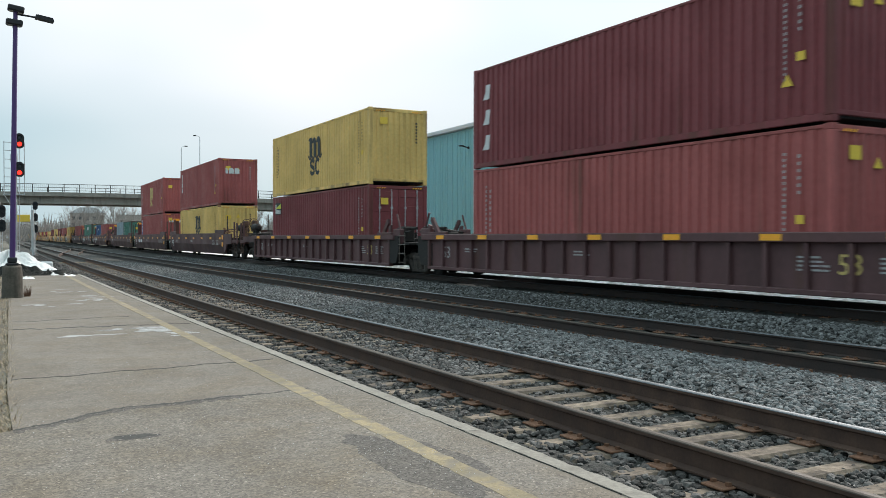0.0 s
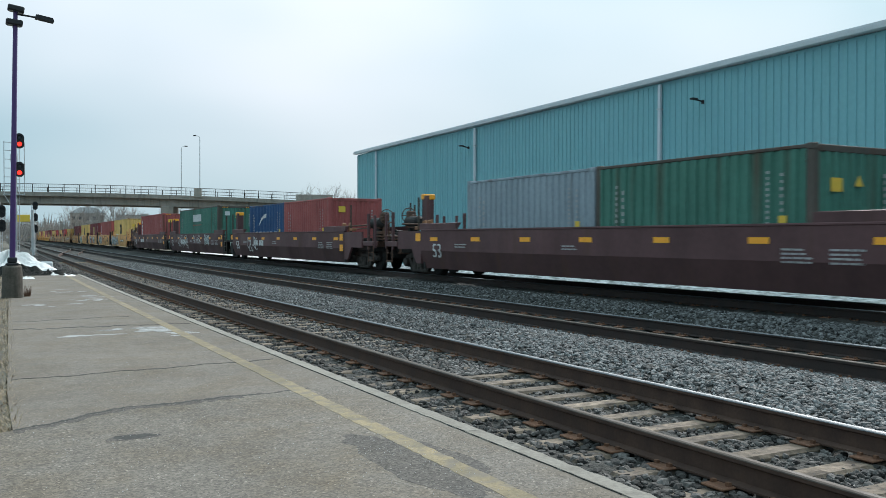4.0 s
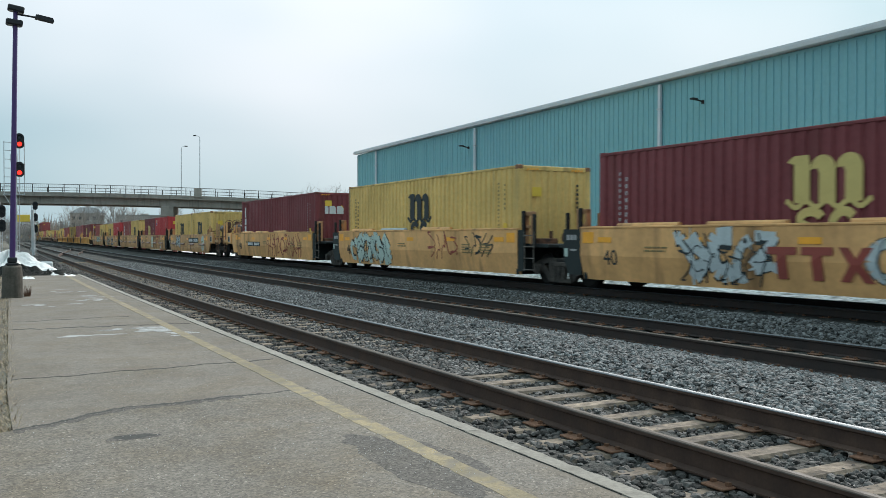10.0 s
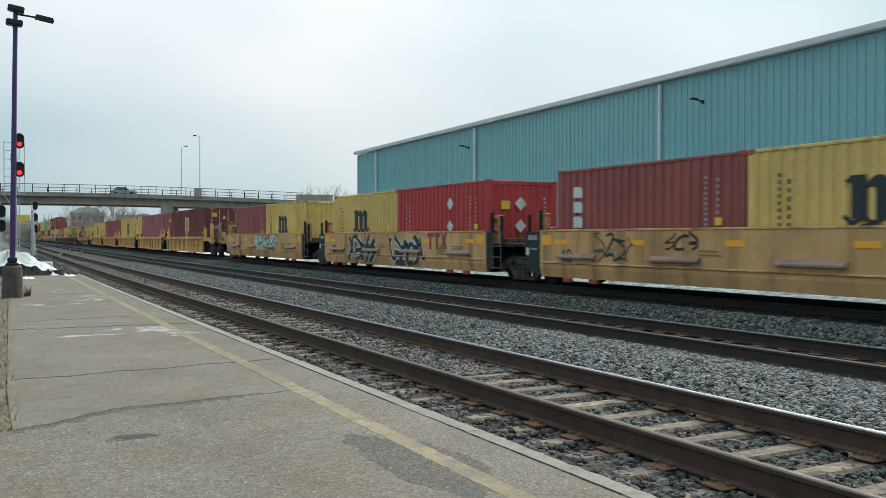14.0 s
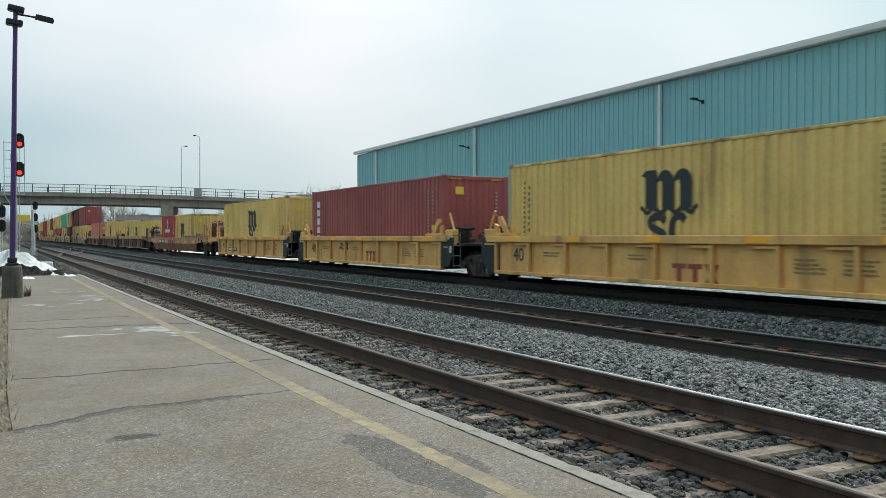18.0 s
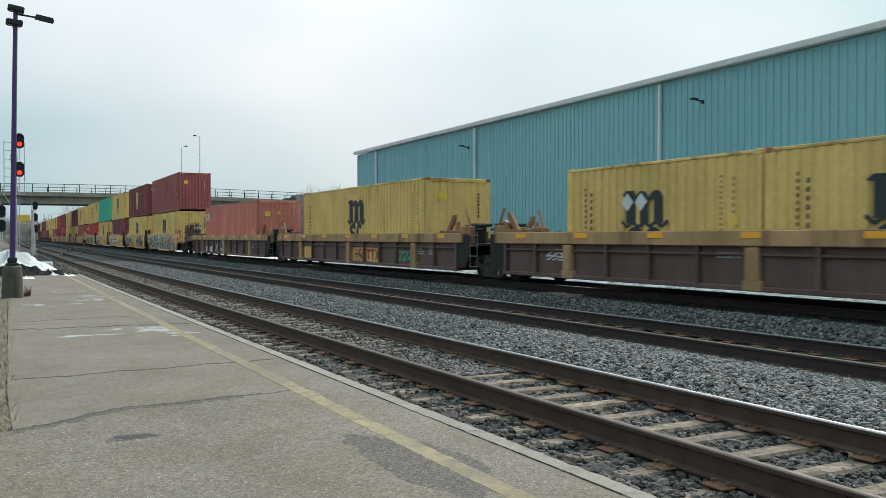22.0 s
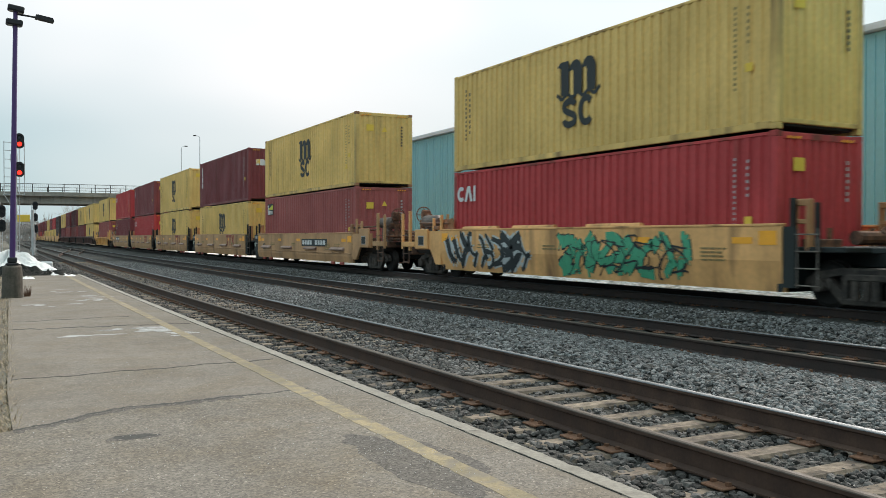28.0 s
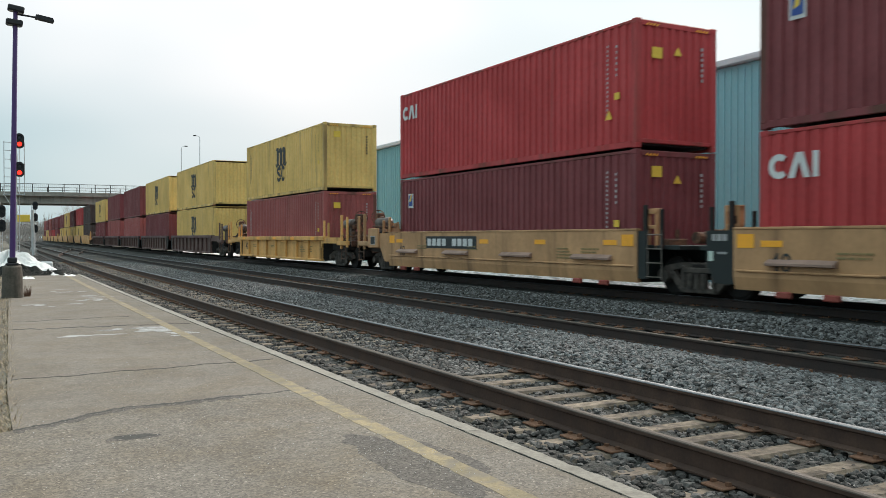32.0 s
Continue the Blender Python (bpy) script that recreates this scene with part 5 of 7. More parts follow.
def well_car(style, first, last, seed, name="", near=True, tint=None):
    """One unit of a well car; its origin is on the rails at its middle, +y its far end."""
    st = STYLES[style]
    rnd = random.Random(seed)
    h, joint, top = st["half"], st["joint"], st["top"]
    mat = M[tint or st["mat"]]
    look_words = {"brown": "oxide-brown", "worn_ochre": "dirty worn ochre", "ochre": "worn ochre", "tan": "faded tan-yellow", "golden": "golden-yellow", "orange_rust": "rusty orange", "brown_grey": "grey-brown"}[tint or st["mat"]]
    shape_words = "with ribbed sides" if st["ribs"] else "with smooth sides"
    c = thing("well_car", f"{look_words} steel container well car {shape_words}{name}", "freight car", group="well cars of the train")
    mirror = Matrix.Rotation(math.pi, 4, "Z")
    side = kept(("side", style), lambda: side_shape(style, st).mesh("side_sheet"))
    part("side_sheet", side, mat, c)
    part("side_sheet", side, mat, c, at=mirror)
    if st["ribs"]:
        chord = kept(("chord", style), lambda: Shape().box(-1.53, -1.3, -h - 0.4, h + 0.4, top - (0.28 if style == "rib48" else 0.16), top + 0.02, 0.015).mesh("top_chord"))
        low = kept(("lowchord", style), lambda: Shape().box(-1.5, -1.3, -h, h, 0.24, 0.34, 0.015).mesh("bottom_chord"))
        rib = kept(("rib", style), lambda: Shape().box(-1.5, -1.4, -0.05, 0.05, 0.3, top - 0.16, 0.012).join(Shape().box(-1.49, -1.4, 0.05, 0.6, top - 0.24, top - 0.18, 0.008) if style == "rib40" else Shape()).mesh("rib"))
        post48 = kept("post48", lambda: Shape().box(-1.53, -1.4, -0.16, 0.16, 0.42, top - 0.26, 0.015).box(-1.53, -1.38, -0.22, 0.22, 0.24, 0.44, 0.02).mesh("side_post"))
        for m in (Matrix.Identity(4), mirror):
            part("top_chord", chord, M[tint or st["chord"]], c, at=m)
            part("bottom_chord", low, mat, c, at=m)
            for i in range(st["ribs"]):
                y = -h + 0.06 + (2 * h - 0.12) * i / (st["ribs"] - 1)
                if style == "rib48" and i in (2, 6, 10):
                    part("side_post", post48, M["chord"], c, "broad tan side post", at=m @ Matrix.Translation((0, y, 0)))
                else:
                    part("rib", rib, mat, c, at=m @ Matrix.Translation((0, y, 0)))
    else:
        lip = kept(("lip", style), lambda: Shape().box(-1.515, -1.38, -h, h, top - 0.02, top + 0.03, 0.01).mesh("top_lip"))
        for m in (Matrix.Identity(4), mirror):
            part("top_lip", lip, mat, c, at=m)
    if style == "rib48":
        stiff = kept("stiff48", lambda: Shape().box(-1.47, -1.4, -h, h, top - 0.46, top - 0.41, 0.01).mesh("side_stiffener"))
        for m in (Matrix.Identity(4), mirror):
            part("side_stiffener", stiff, mat, c, at=m)
    floor = kept(("wfloor", style), lambda: Shape().box(-1.34, -0.95, -h, h, 0.27, 0.335).box(0.95, 1.34, -h, h, 0.27, 0.335).box(-1.34, 1.34, -h, -h + 1.2, 0.262, 0.327).box(-1.34, 1.34, h - 1.2, h, 0.262, 0.327).box(-1.34, 1.34, -0.6, 0.6, 0.264, 0.329).mesh("well_floor"))
    part("well_floor", floor, M["dark"], c)
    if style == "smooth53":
        # thin skin over the leaning lower side, its shade put into a darker brown
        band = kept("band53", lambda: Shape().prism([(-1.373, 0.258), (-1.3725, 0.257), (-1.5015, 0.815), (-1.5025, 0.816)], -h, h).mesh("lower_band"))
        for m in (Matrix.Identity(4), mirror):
            part("lower_band", band, M["brown_shade"], c, at=m)
    if style == "slope53":
        def lower():
            sh = Shape()
            P = [(-h, 0.8), (-h + 0.7, 0.28), (h - 0.7, 0.28), (h, 0.8)]
            for dx in (0.0, 0.06):
                sh.face([(-1.488 + dx + (0.15 if z < 0.5 else 0), y, z) for y, z in P][::1 if dx else -1])
            return sh.mesh("lower_side")
        low_side = kept("low_side", lower)
        cover = kept("top_cover", lambda: Shape().box(-1.5, -1.25, h - 4.6, h - 0.7, top, top + 0.17, 0.03).mesh("top_cover"))
        for m in (Matrix.Identity(4), mirror):
            # rustier paint, its tone also darkened in part for the leaning side's shade
            part("lower_side", low_side, M["rusty"], c, at=m)
            part("top_cover", cover, M["rusty"], c, at=m)
            part("top_cover", cover, M["rusty"], c, at=m @ Matrix.Diagonal((1, -1, 1, 1)))
    if style == "smooth40":
        tube = kept("tube40", lambda: Shape().rod((-1.4, -0.95, top + 0.03), (-1.4, 0.95, top + 0.03), 0.07, 10).mesh("guide_cover"))
        for m in (Matrix.Identity(4), mirror):
            for y in (4.2, 1.5, -1.7):
                part("guide_cover", tube, M["silver"] if seed % 3 == 2 and y == 1.5 else mat, c, at=m @ Matrix.Translation((0, y, 0)))
    if style == "ledge40":
        rail = kept("ledge_rail", lambda: Shape().box(-1.535, -1.49, -h + 0.1, h - 0.1, 0.6, 0.64, 0.01).mesh("side_rail"))
        ledge = kept("ledge", lambda: Shape().prism([(-1.49, 0.72), (-1.62, 0.74), (-1.62, 0.78), (-1.49, 0.86)], -0.72, 0.72).mesh("step_ledge"))
        foot = kept("foot", lambda: Shape().box(-1.52, -1.42, -0.16, 0.16, 0.15, 0.27, 0.02).mesh("jacking_pad"))
        for m in (Matrix.Identity(4), mirror):
            part("side_rail", rail, mat, c, at=m)
            for y in (-4.9, -1.7, 1.6, 4.9):
                part("step_ledge", ledge, M["ledge"], c, at=m @ Matrix.Translation((0, y, 0)))
            for y in (-5.3, -4.3, 4.3, 5.3):
                part("jacking_pad", foot, M["redink"], c, at=m @ Matrix.Translation((0, y, 0)))
    dark_end = M["green_black"] if style in ("smooth40", "ledge40", "rib40") else mat if style == "slope53" else M["dark"]
    for e, outer in ((-1, first), (1, last)):
        # end frame: deck, bulkhead, corner panels, stub panel towards the joint
        reach = joint if not outer else joint + 1.45
        fl = Matrix.Identity(4) if e > 0 else mirror
        deck = kept(("deck", style, outer), lambda: Shape().box(-1.3 if not outer else -0.8, 1.3 if not outer else 0.8, h - 0.1, reach - 0.25, 0.98, 1.08, 0.015).box(-0.35, 0.35, h - 0.2, reach - 0.1, 0.72, 0.98, 0.02).box(-1.42, 1.42, h - 0.16, h - 0.03, 0.26, 1.06, 0.01).mesh("end_platform"))
        part("end_platform", deck, dark_end if not outer else M["dark"], c, at=fl)
        long_end = outer and not st["ribs"]

        def panel_shape():
            if style == "slope53":
                tail = [(h, 0.8), (h + 0.3, 0.88), (h + 1.2, 0.88), (h + 1.2, top - 0.02), (h, top - 0.02)]
            elif outer and st["ribs"]:
                tail = [(h, 0.8), (h + 0.2, 1.0), (h + 2.2, 1.0), (h + 2.2, top - 0.03), (h, top - 0.03)]
            elif long_end:
                tail = [(h, 0.4), (h + 0.35, 0.4), (h + 0.7, 0.86), (h + 1.75, 0.86), (h + 1.75, top - 0.02), (h, top - 0.02)]
            elif e < 0 and not st["ribs"]:
                tail = [(h, 0.35), (h + 0.26, 0.35), (h + 0.26, top - 0.03), (h, top - 0.03)]
            else:
                tail = [(h, 0.35), (h + 0.5, 0.35), (h + 0.72, 0.75), (h + 0.72, top - 0.03), (h, top - 0.03)]
            return Shape().slab(tail, -1.49 if long_end else -1.47, -1.41).mesh("end_panel")

        panel = kept(("panel", style, outer, e), panel_shape)
        over = Matrix.Diagonal((-1, 1, 1, 1))
        for m in (fl, fl @ over):
            part("end_panel", panel, mat if outer else dark_end, c, at=m)
        if outer:
            sill = kept(("esill", style), lambda: Shape().box(-1.1, 1.1, reach - 0.5, reach - 0.36, 0.88, 1.1, 0.02).box(-0.3, 0.3, reach - 0.3, reach - 0.05, 0.62, 0.98, 0.03).mesh("end_sill"))
            part("end_sill", sill, M["gear"], c, at=fl)
            tall = kept(("stanch", style), lambda: Shape().box(-1.47, -1.38, h + 2.22, h + 2.32, 0.8, 2.12, 0.012).mesh("stanchion"))
            short = kept(("stanchb", style), lambda: Shape().box(-1.46, -1.38, h + 2.8, h + 2.89, 0.85, 2.05, 0.012).mesh("stanchion"))
            tab = kept(("tab", style), lambda: Shape().box(-1.48, -1.3, h + 1.85, h + 2.8, 0.93, 1.1, 0.015).mesh("step_bracket"))
            stirrup = kept(("stirrup", style), lambda: Shape().pipe([(-1.44, h + 2.3, 0.95), (-1.44, h + 2.3, 0.42), (-1.44, h + 2.75, 0.42), (-1.44, h + 2.75, 0.95)], 0.018).mesh("stirrup_step"))
            for mm in (fl, fl @ Matrix.Diagonal((-1, 1, 1, 1))):
                worn = M["chord"] if style == "ledge40" else mat
                part("stanchion", tall, worn, c, at=mm)
                part("stanchion", short, worn, c, at=mm)
                part("step_bracket", tab, worn, c, at=mm)
                part("stirrup_step", stirrup, M["gear"], c, at=mm)
            if not st["ribs"] and style != "smooth53":
                box = kept(("dbox", style), lambda: Shape().box(-1.56, -1.485, h + 0.8, h + 1.68, 0.88, top + (0.16 if style == "ledge40" else 0.03), 0.02).mesh("placard_board"))
                slot = kept(("dslot", style), lambda: Shape().box(-1.57, -1.555, h + 1.05, h + 1.4, 1.01, 1.27, 0.005).mesh("placard"))
                rim = kept(("drim", style), lambda: Shape().box(-1.564, -1.553, h + 1.02, h + 1.43, 0.98, 1.3, 0.004).mesh("placard_frame"))
                board = part("placard_board", box, mat, c, at=fl if e > 0 else fl @ over)
                part("placard_frame", rim, M["faint"], board, "pale frame")
                part("placard", slot, M["ink"], board)
            tank = kept(("tank", style), lambda: Shape().rod((-0.85, h + 0.7, 1.78), (-0.85, h + 1.5, 1.78), 0.2, 18).rod((-0.85, h + 0.58, 1.78), (-0.85, h + 0.7, 1.78), 0.11, 18, 0.2).rod((-0.85, h + 1.5, 1.78), (-0.85, h + 1.6, 1.78), 0.2, 18, 0.11).box(-0.95, -0.75, h + 0.85, h + 1.0, 1.05, 1.62, 0.02).box(-0.95, -0.75, h + 1.25, h + 1.4, 1.05, 1.62, 0.02).mesh("air_reservoir"))
            top_rod = kept(("toprod", style), lambda: Shape().rod((-1.34, h - 0.45, top + 0.2), (-1.25, h + 1.9, top + 0.24), 0.03, 8).rod((-1.1, h - 0.2, top + 0.1), (-1.1, h + 1.7, top + 0.12), 0.022, 8).mesh("brake_rod"))
            clutter = kept(("clutter", style), lambda: Shape().slab([(h - 0.62, top), (h - 0.2, top), (h - 0.3, top + 0.3), (h - 0.5, top + 0.36)], -1.38, -1.33).slab([(h - 0.1, top), (h + 0.25, top), (h + 0.25, top + 0.3), (h + 0.05, top + 0.34)], -1.32, -1.26).box(-1.42, -1.24, h + 0.3, h + 0.62, top + 0.02, top + 0.14, 0.02).box(-1.42, -1.3, h - 0.45, h - 0.25, top + 0.18, top + 0.34, 0.03).mesh("lever_bracket"))
            if not st["ribs"]:
                part("brake_rod", top_rod, M["gear"], c, at=fl if e > 0 else fl @ over)
                part("lever_bracket", clutter, M["rusty"], c, "rusty lever brackets", at=fl if e > 0 else fl @ over)
            part("air_reservoir", tank, M["tank"] if st["mat"] != "brown" else M["dark"], c, "rusty brown air reservoir", at=(fl if e > 0 else fl @ over) @ Matrix.Translation((0, 0.7, 0)))
            hoses = kept(("hose", style), lambda: Shape().pipe([(-0.5, reach - 0.2, 0.85), (-0.55, reach + 0.2, 0.55), (-0.5, reach + 0.5, 0.5)], 0.03).pipe([(-1.2, h + 0.9, 1.3), (-0.9, h + 1.6, 1.36), (-0.4, reach - 0.5, 1.3), (0.6, reach - 0.5, 1.3)], 0.03).pipe([(-1.0, h + 0.2, 1.42), (-1.0, h + 2.0, 1.42)], 0.04).mesh("brake_pipe"))
            part("brake_pipe", hoses, M["dark"], c, at=fl)
            under = kept(("uframe", style), lambda: Shape().box(-1.15, -0.75, h + 0.5, h + 2.2, 0.72, 1.0, 0.03).box(0.75, 1.15, h + 0.5, h + 2.2, 0.72, 1.0, 0.03).box(-0.5, 0.5, h + 0.3, reach - 0.4, 0.45, 0.75, 0.04).box(-1.25, -0.7, h + 1.5, h + 1.9, 1.06, 1.4, 0.03).mesh("underframe"))
            part("underframe", under, M["dark"], c, at=fl)
            coup = kept(("coupler", style), lambda: Shape().box(-0.1, 0.1, reach - 0.1, reach + 0.35, 0.72, 0.92, 0.03).box(-0.18, 0.14, reach + 0.3, reach + 0.6, 0.68, 0.98, 0.05).mesh("coupler"))
            part("coupler", coup, M["dark"], c, at=fl)
            add_truck(c, e * (reach - 1.7))
        elif e > 0:
            add_truck(c, joint)
        if not near:
            continue
        if outer:
            lad_y, lad_top = h + 2.33, 1.0
        else:
            lad_y, lad_top = h + (0.76 if st["ribs"] else 0.3), 1.4

        def ladder_shape():
            lad = Shape()
            for y in (0, 0.42):
                lad.rod((-1.45, lad_y + y, 0.35), (-1.45, lad_y + y, lad_top), 0.012, 6)
            for z in (0.4, 0.7, 1.0, 1.3):
                lad.rod((-1.46, lad_y - 0.03, z), (-1.46, lad_y + 0.45, z), 0.013, 6)
            return lad.mesh("ladder")

        for m in (fl, fl @ over) if outer or e < 0 else ():
            part("ladder", kept(("ladder", style, outer), ladder_shape), M["gear"] if outer else M["rung"], c, at=m)
        gear = Shape()
        gear.rod((-0.6, h + 0.3, 1.05), (-0.6, h + 0.3, 1.42), 0.05, 8).rod((0.6, h + 0.3, 1.05), (0.6, h + 0.3, 1.42), 0.05, 8)
        gear.box(-1.25, -0.95, h + 0.5, h + 0.85, 1.06, 1.38, 0.05).rod((-1.2, h + 0.45, 1.42), (-0.3, h + 0.9, 1.5), 0.05, 8).rod((-1.3, h + 0.4, 1.1), (-1.1, h + 1.1, 1.35), 0.035, 8).box(-0.8, -0.4, h + 0.6, h + 0.9, 1.1, 1.45, 0.04).box(-1.2, -0.9, h + 0.15, h + 0.4, 1.06, 1.32, 0.03).box(0.5, 1.1, h + 0.1, h + 0.5, 1.06, 1.22, 0.02).rod((-0.7, h + 0.75, 1.24), (0.5, h + 0.75, 1.24), 0.13, 12)
        part("brake_gear", kept(("gear", style), lambda: gear.mesh("brake_gear")), M["dark"] if st["mat"] == "brown" else M["rustwork"], c, at=fl)
        if style == "smooth53":
            bulk = kept("bulk53", lambda: Shape().prism([(-1.5, 1.5), (-1.43, 1.5), (-1.3, 1.7), (-1.5, 1.68)], h - 2.3, h + 0.1).mesh("guide"))
            for m in (fl, fl @ over):
                part("guide", bulk, mat, c, at=m)
            posts = kept("posts53", lambda: Shape().rod((-1.4, h + 0.35, 1.0), (-1.4, h + 0.35, 2.55), 0.035).rod((1.35, h + 0.35, 1.0), (1.35, h + 0.35, 2.5), 0.035).rod((-0.9, h + 1.0, 1.0), (-0.9, h + 1.0, 2.6), 0.035).mesh("stanchion"))
            part("stanchion", posts, M["raildull"], c, at=fl)
            if e > 0:
                arm = kept("arm53", lambda: Shape().box(-1.15, -0.75, h + 0.5, h + 0.62, 1.05, 2.62, 0.02).box(-1.15, -1.05, h + 0.25, h + 0.62, 1.05, 2.62, 0.02).mesh("bulkhead_post"))
                part("bulkhead_post", arm, mat, c, at=fl)
                part("post_cap", kept("cap53", lambda: Shape().box(-1.17, -0.73, h + 0.46, h + 0.66, 2.5, 2.68, 0.02).mesh("post_cap")), M["reflector"], c, at=fl)
        if style in ("smooth40", "ledge40", "rib40"):
            tall = kept(("post40", style), lambda: Shape().box(-1.42, -1.34, h + 0.1, h + 0.2, 1.0, 1.95, 0.01).mesh("corner_guide"))
            short = kept(("post40b", style), lambda: Shape().box(-1.42, -1.34, h + 0.62, h + 0.7, 1.0, 1.85, 0.01).mesh("stanchion"))
            gus = kept(("gus40", style), lambda: Shape().box(-1.3, -1.16, h + 0.02, h + 0.1, 1.0, top + 0.46, 0.012).box(-1.3, -1.16, h + 0.34, h + 0.42, 1.0, top + 0.4, 0.012).box(-1.3, -1.16, h + 0.02, h + 0.42, top + 0.34, top + 0.46, 0.012).box(-1.3, -1.16, h + 0.02, h + 0.42, top + 0.02, top + 0.1, 0.012).mesh("guide_frame"))
            for m in (fl, fl @ over):
                if outer or not st["ribs"]:
                    part("corner_guide", tall, mat if outer else M["dark"], c, at=m)
                    part("stanchion", short, mat if outer else M["dark"], c, at=m)
                if not outer and not st["ribs"]:
                    part("guide_frame", gus, M["orange_rust"] if not st["ribs"] else mat, c, at=m)
        if st["ribs"] and not outer and style != "darkrib40":
            brace = kept(("brace", style), lambda: Shape().slab([(h - 0.75, top), (h - 0.55, top), (h - 0.15, top + 0.42), (h - 0.15, top + 0.56), (h - 0.27, top + 0.56)], -1.46, -1.38).slab([(h - 0.12, top), (h + 0.05, top), (h + 0.05, top + 0.36), (h - 0.12, top + 0.3)], -1.46, -1.38).box(-1.47, -1.37, h - 1.1, h + 0.1, top + 0.02, top + 0.1, 0.015).rod((-1.3, h + 0.65, top), (-1.3, h + 0.25, top + 0.72), 0.035, 8).box(-1.4, -1.2, h + 0.1, h + 0.7, 1.0, top + 0.22, 0.03).mesh("guide_brace"))
            pipe = kept(("apipe", style), lambda: Shape().rod((-1.0, h - 0.3, top + 0.22), (-1.0, h + 1.2, top + 0.24), 0.05, 10).rod((-1.2, h + 0.2, top + 0.1), (-1.2, h + 1.1, top + 0.12), 0.035, 8).box(-1.25, -0.85, h + 0.35, h + 0.75, 1.08, top + 0.3, 0.04).mesh("air_pipe"))
            for m in (fl, fl @ over):
                part("guide_brace", brace, M[tint or st["chord"]] if style != "rib48" else M["rusty"], c, at=m)
            part("air_pipe", pipe, M["dark"], c, at=fl if e > 0 else fl @ over)
        if not outer and (e > 0 if not st["ribs"] else e < 0 and style == "rib40"):
            # stencils on the dark panel at the joint
            for k, (y, z, w, hh, mt) in enumerate(((h + 0.36, 1.18, 0.42, 0.13, "faint"), (h + 0.3, 0.92, 0.26, 0.05, "faint"), (h + 0.6, 0.78, 0.13, 0.2, "mint"))):
                mark(c, ("joint", k, e), lambda: plate_of([rect(-w / 2 + w * q / 3, -w / 2 + w * (q + 0.75) / 3, 0, hh) for q in range(3)] if k < 2 else [rect(-w / 2, w / 2, 0, hh)]), M[mt], e * y, z, "lettering", x=-1.472)
        if outer:
            bw = Shape()
            for i in range(16):
                t0, t1 = 6.2832 * i / 16, 6.2832 * (i + 1) / 16
                bw.rod((-0.75 + 0.27 * math.cos(t0), reach - 0.8, 1.95 + 0.27 * math.sin(t0)), (-0.75 + 0.27 * math.cos(t1), reach - 0.8, 1.95 + 0.27 * math.sin(t1)), 0.018, 5)
            for i in range(4):
                t0 = 6.2832 * i / 4
                bw.rod((-0.75, reach - 0.8, 1.95), (-0.75 + 0.27 * math.cos(t0), reach - 0.8, 1.95 + 0.27 * math.sin(t0)), 0.014, 5)
            # stand, gearbox, chain drum and rods under the wheel
            bw.box(-0.84, -0.66, reach - 1.02, reach - 0.9, 1.05, 2.12, 0.02).box(-0.9, -0.6, reach - 1.08, reach - 0.84, 1.78, 2.12, 0.05)
            bw.box(-1.05, -0.5, reach - 1.1, reach - 0.95, 1.3, 1.42, 0.02).box(-0.98, -0.52, reach - 1.2, reach - 1.0, 1.5, 1.7, 0.04)
            bw.rod((-0.75, reach - 1.32, 1.9), (-0.75, reach - 0.8, 1.95), 0.07, 12).rod((-0.6, reach - 0.95, 1.1), (-0.6, reach - 0.95, 1.85), 0.025, 6)
            bw.rod((-0.95, reach - 1.25, 1.1), (-0.78, reach - 1.0, 1.95), 0.03, 6).rod((-1.25, reach - 0.9, 1.22), (0.9, reach - 0.9, 1.22), 0.035, 8)
            bw.box(-1.1, -0.4, reach - 0.86, reach - 0.5, 1.1, 1.14, 0.01)
            part("brake_wheel", kept(("brake", style), lambda: bw.mesh("brake_wheel")), M["rustwork"] if st["mat"] != "brown" else M["gear"], c, at=(fl if e > 0 else fl @ over) @ Matrix.Translation((0, 0.55, 0.06)))
    if not near:
        return c
    # reflectors and data lettering along the near side
    x = -1.503 if not st["ribs"] else -1.535
    zr = top - 0.28 if not st["ribs"] else top - 0.07
    for i in range(7 if h > 8 else 5):
        y = -h + 0.9 + (2 * h - 1.8) * i / (6 if h > 8 else 4)
        mark(c, ("refl", bool(st["ribs"])), lambda: plate_of([rect(-0.24, 0.24, -0.06, 0.06)]), M["reflector"], y, zr, "reflector", x=x)
    if style in ("smooth40", "ledge40"):
        for y in (-h + 0.3, h - 0.3):
            mark(c, "squarerefl", lambda: plate_of([rect(-0.2, 0.2, -0.13, 0.13)]), M["reflector"], y, zr + 0.05, "reflector", x=x)
    if style == "smooth53":
        for y in (-h + 0.3, h + 0.2):
            mark(c, "bigrefl", lambda: plate_of([rect(-0.17, 0.17, -0.13, 0.13)]), M["reflector"], y, zr + 0.06, "reflector", x=x)
            mark(c, "bigrefl", lambda: plate_of([rect(-0.17, 0.17, -0.13, 0.13)]), M["reflector"], y, zr - 0.36, "reflector", x=x) if y < 0 else None
    wx = x if not st["ribs"] else -1.404
    if st["word"]:
        mark(c, ("num", st["word"]), lambda: letters(st["word"]), M[st["wm"]], h - 1.1, 0.62 if style != "smooth53" else 0.62, "number", x=wx - 0.003, size=0.62 if style == "smooth53" else 0.5, label="painted number " + st["word"], bend=LEAN.get(style))
    if style == "rib53":
        mark(c, ("num", "53"), lambda: letters("53"), M["gold"], -h + 1.9, 0.62, "number", x=wx - 0.003, size=0.5, label="painted number 53")
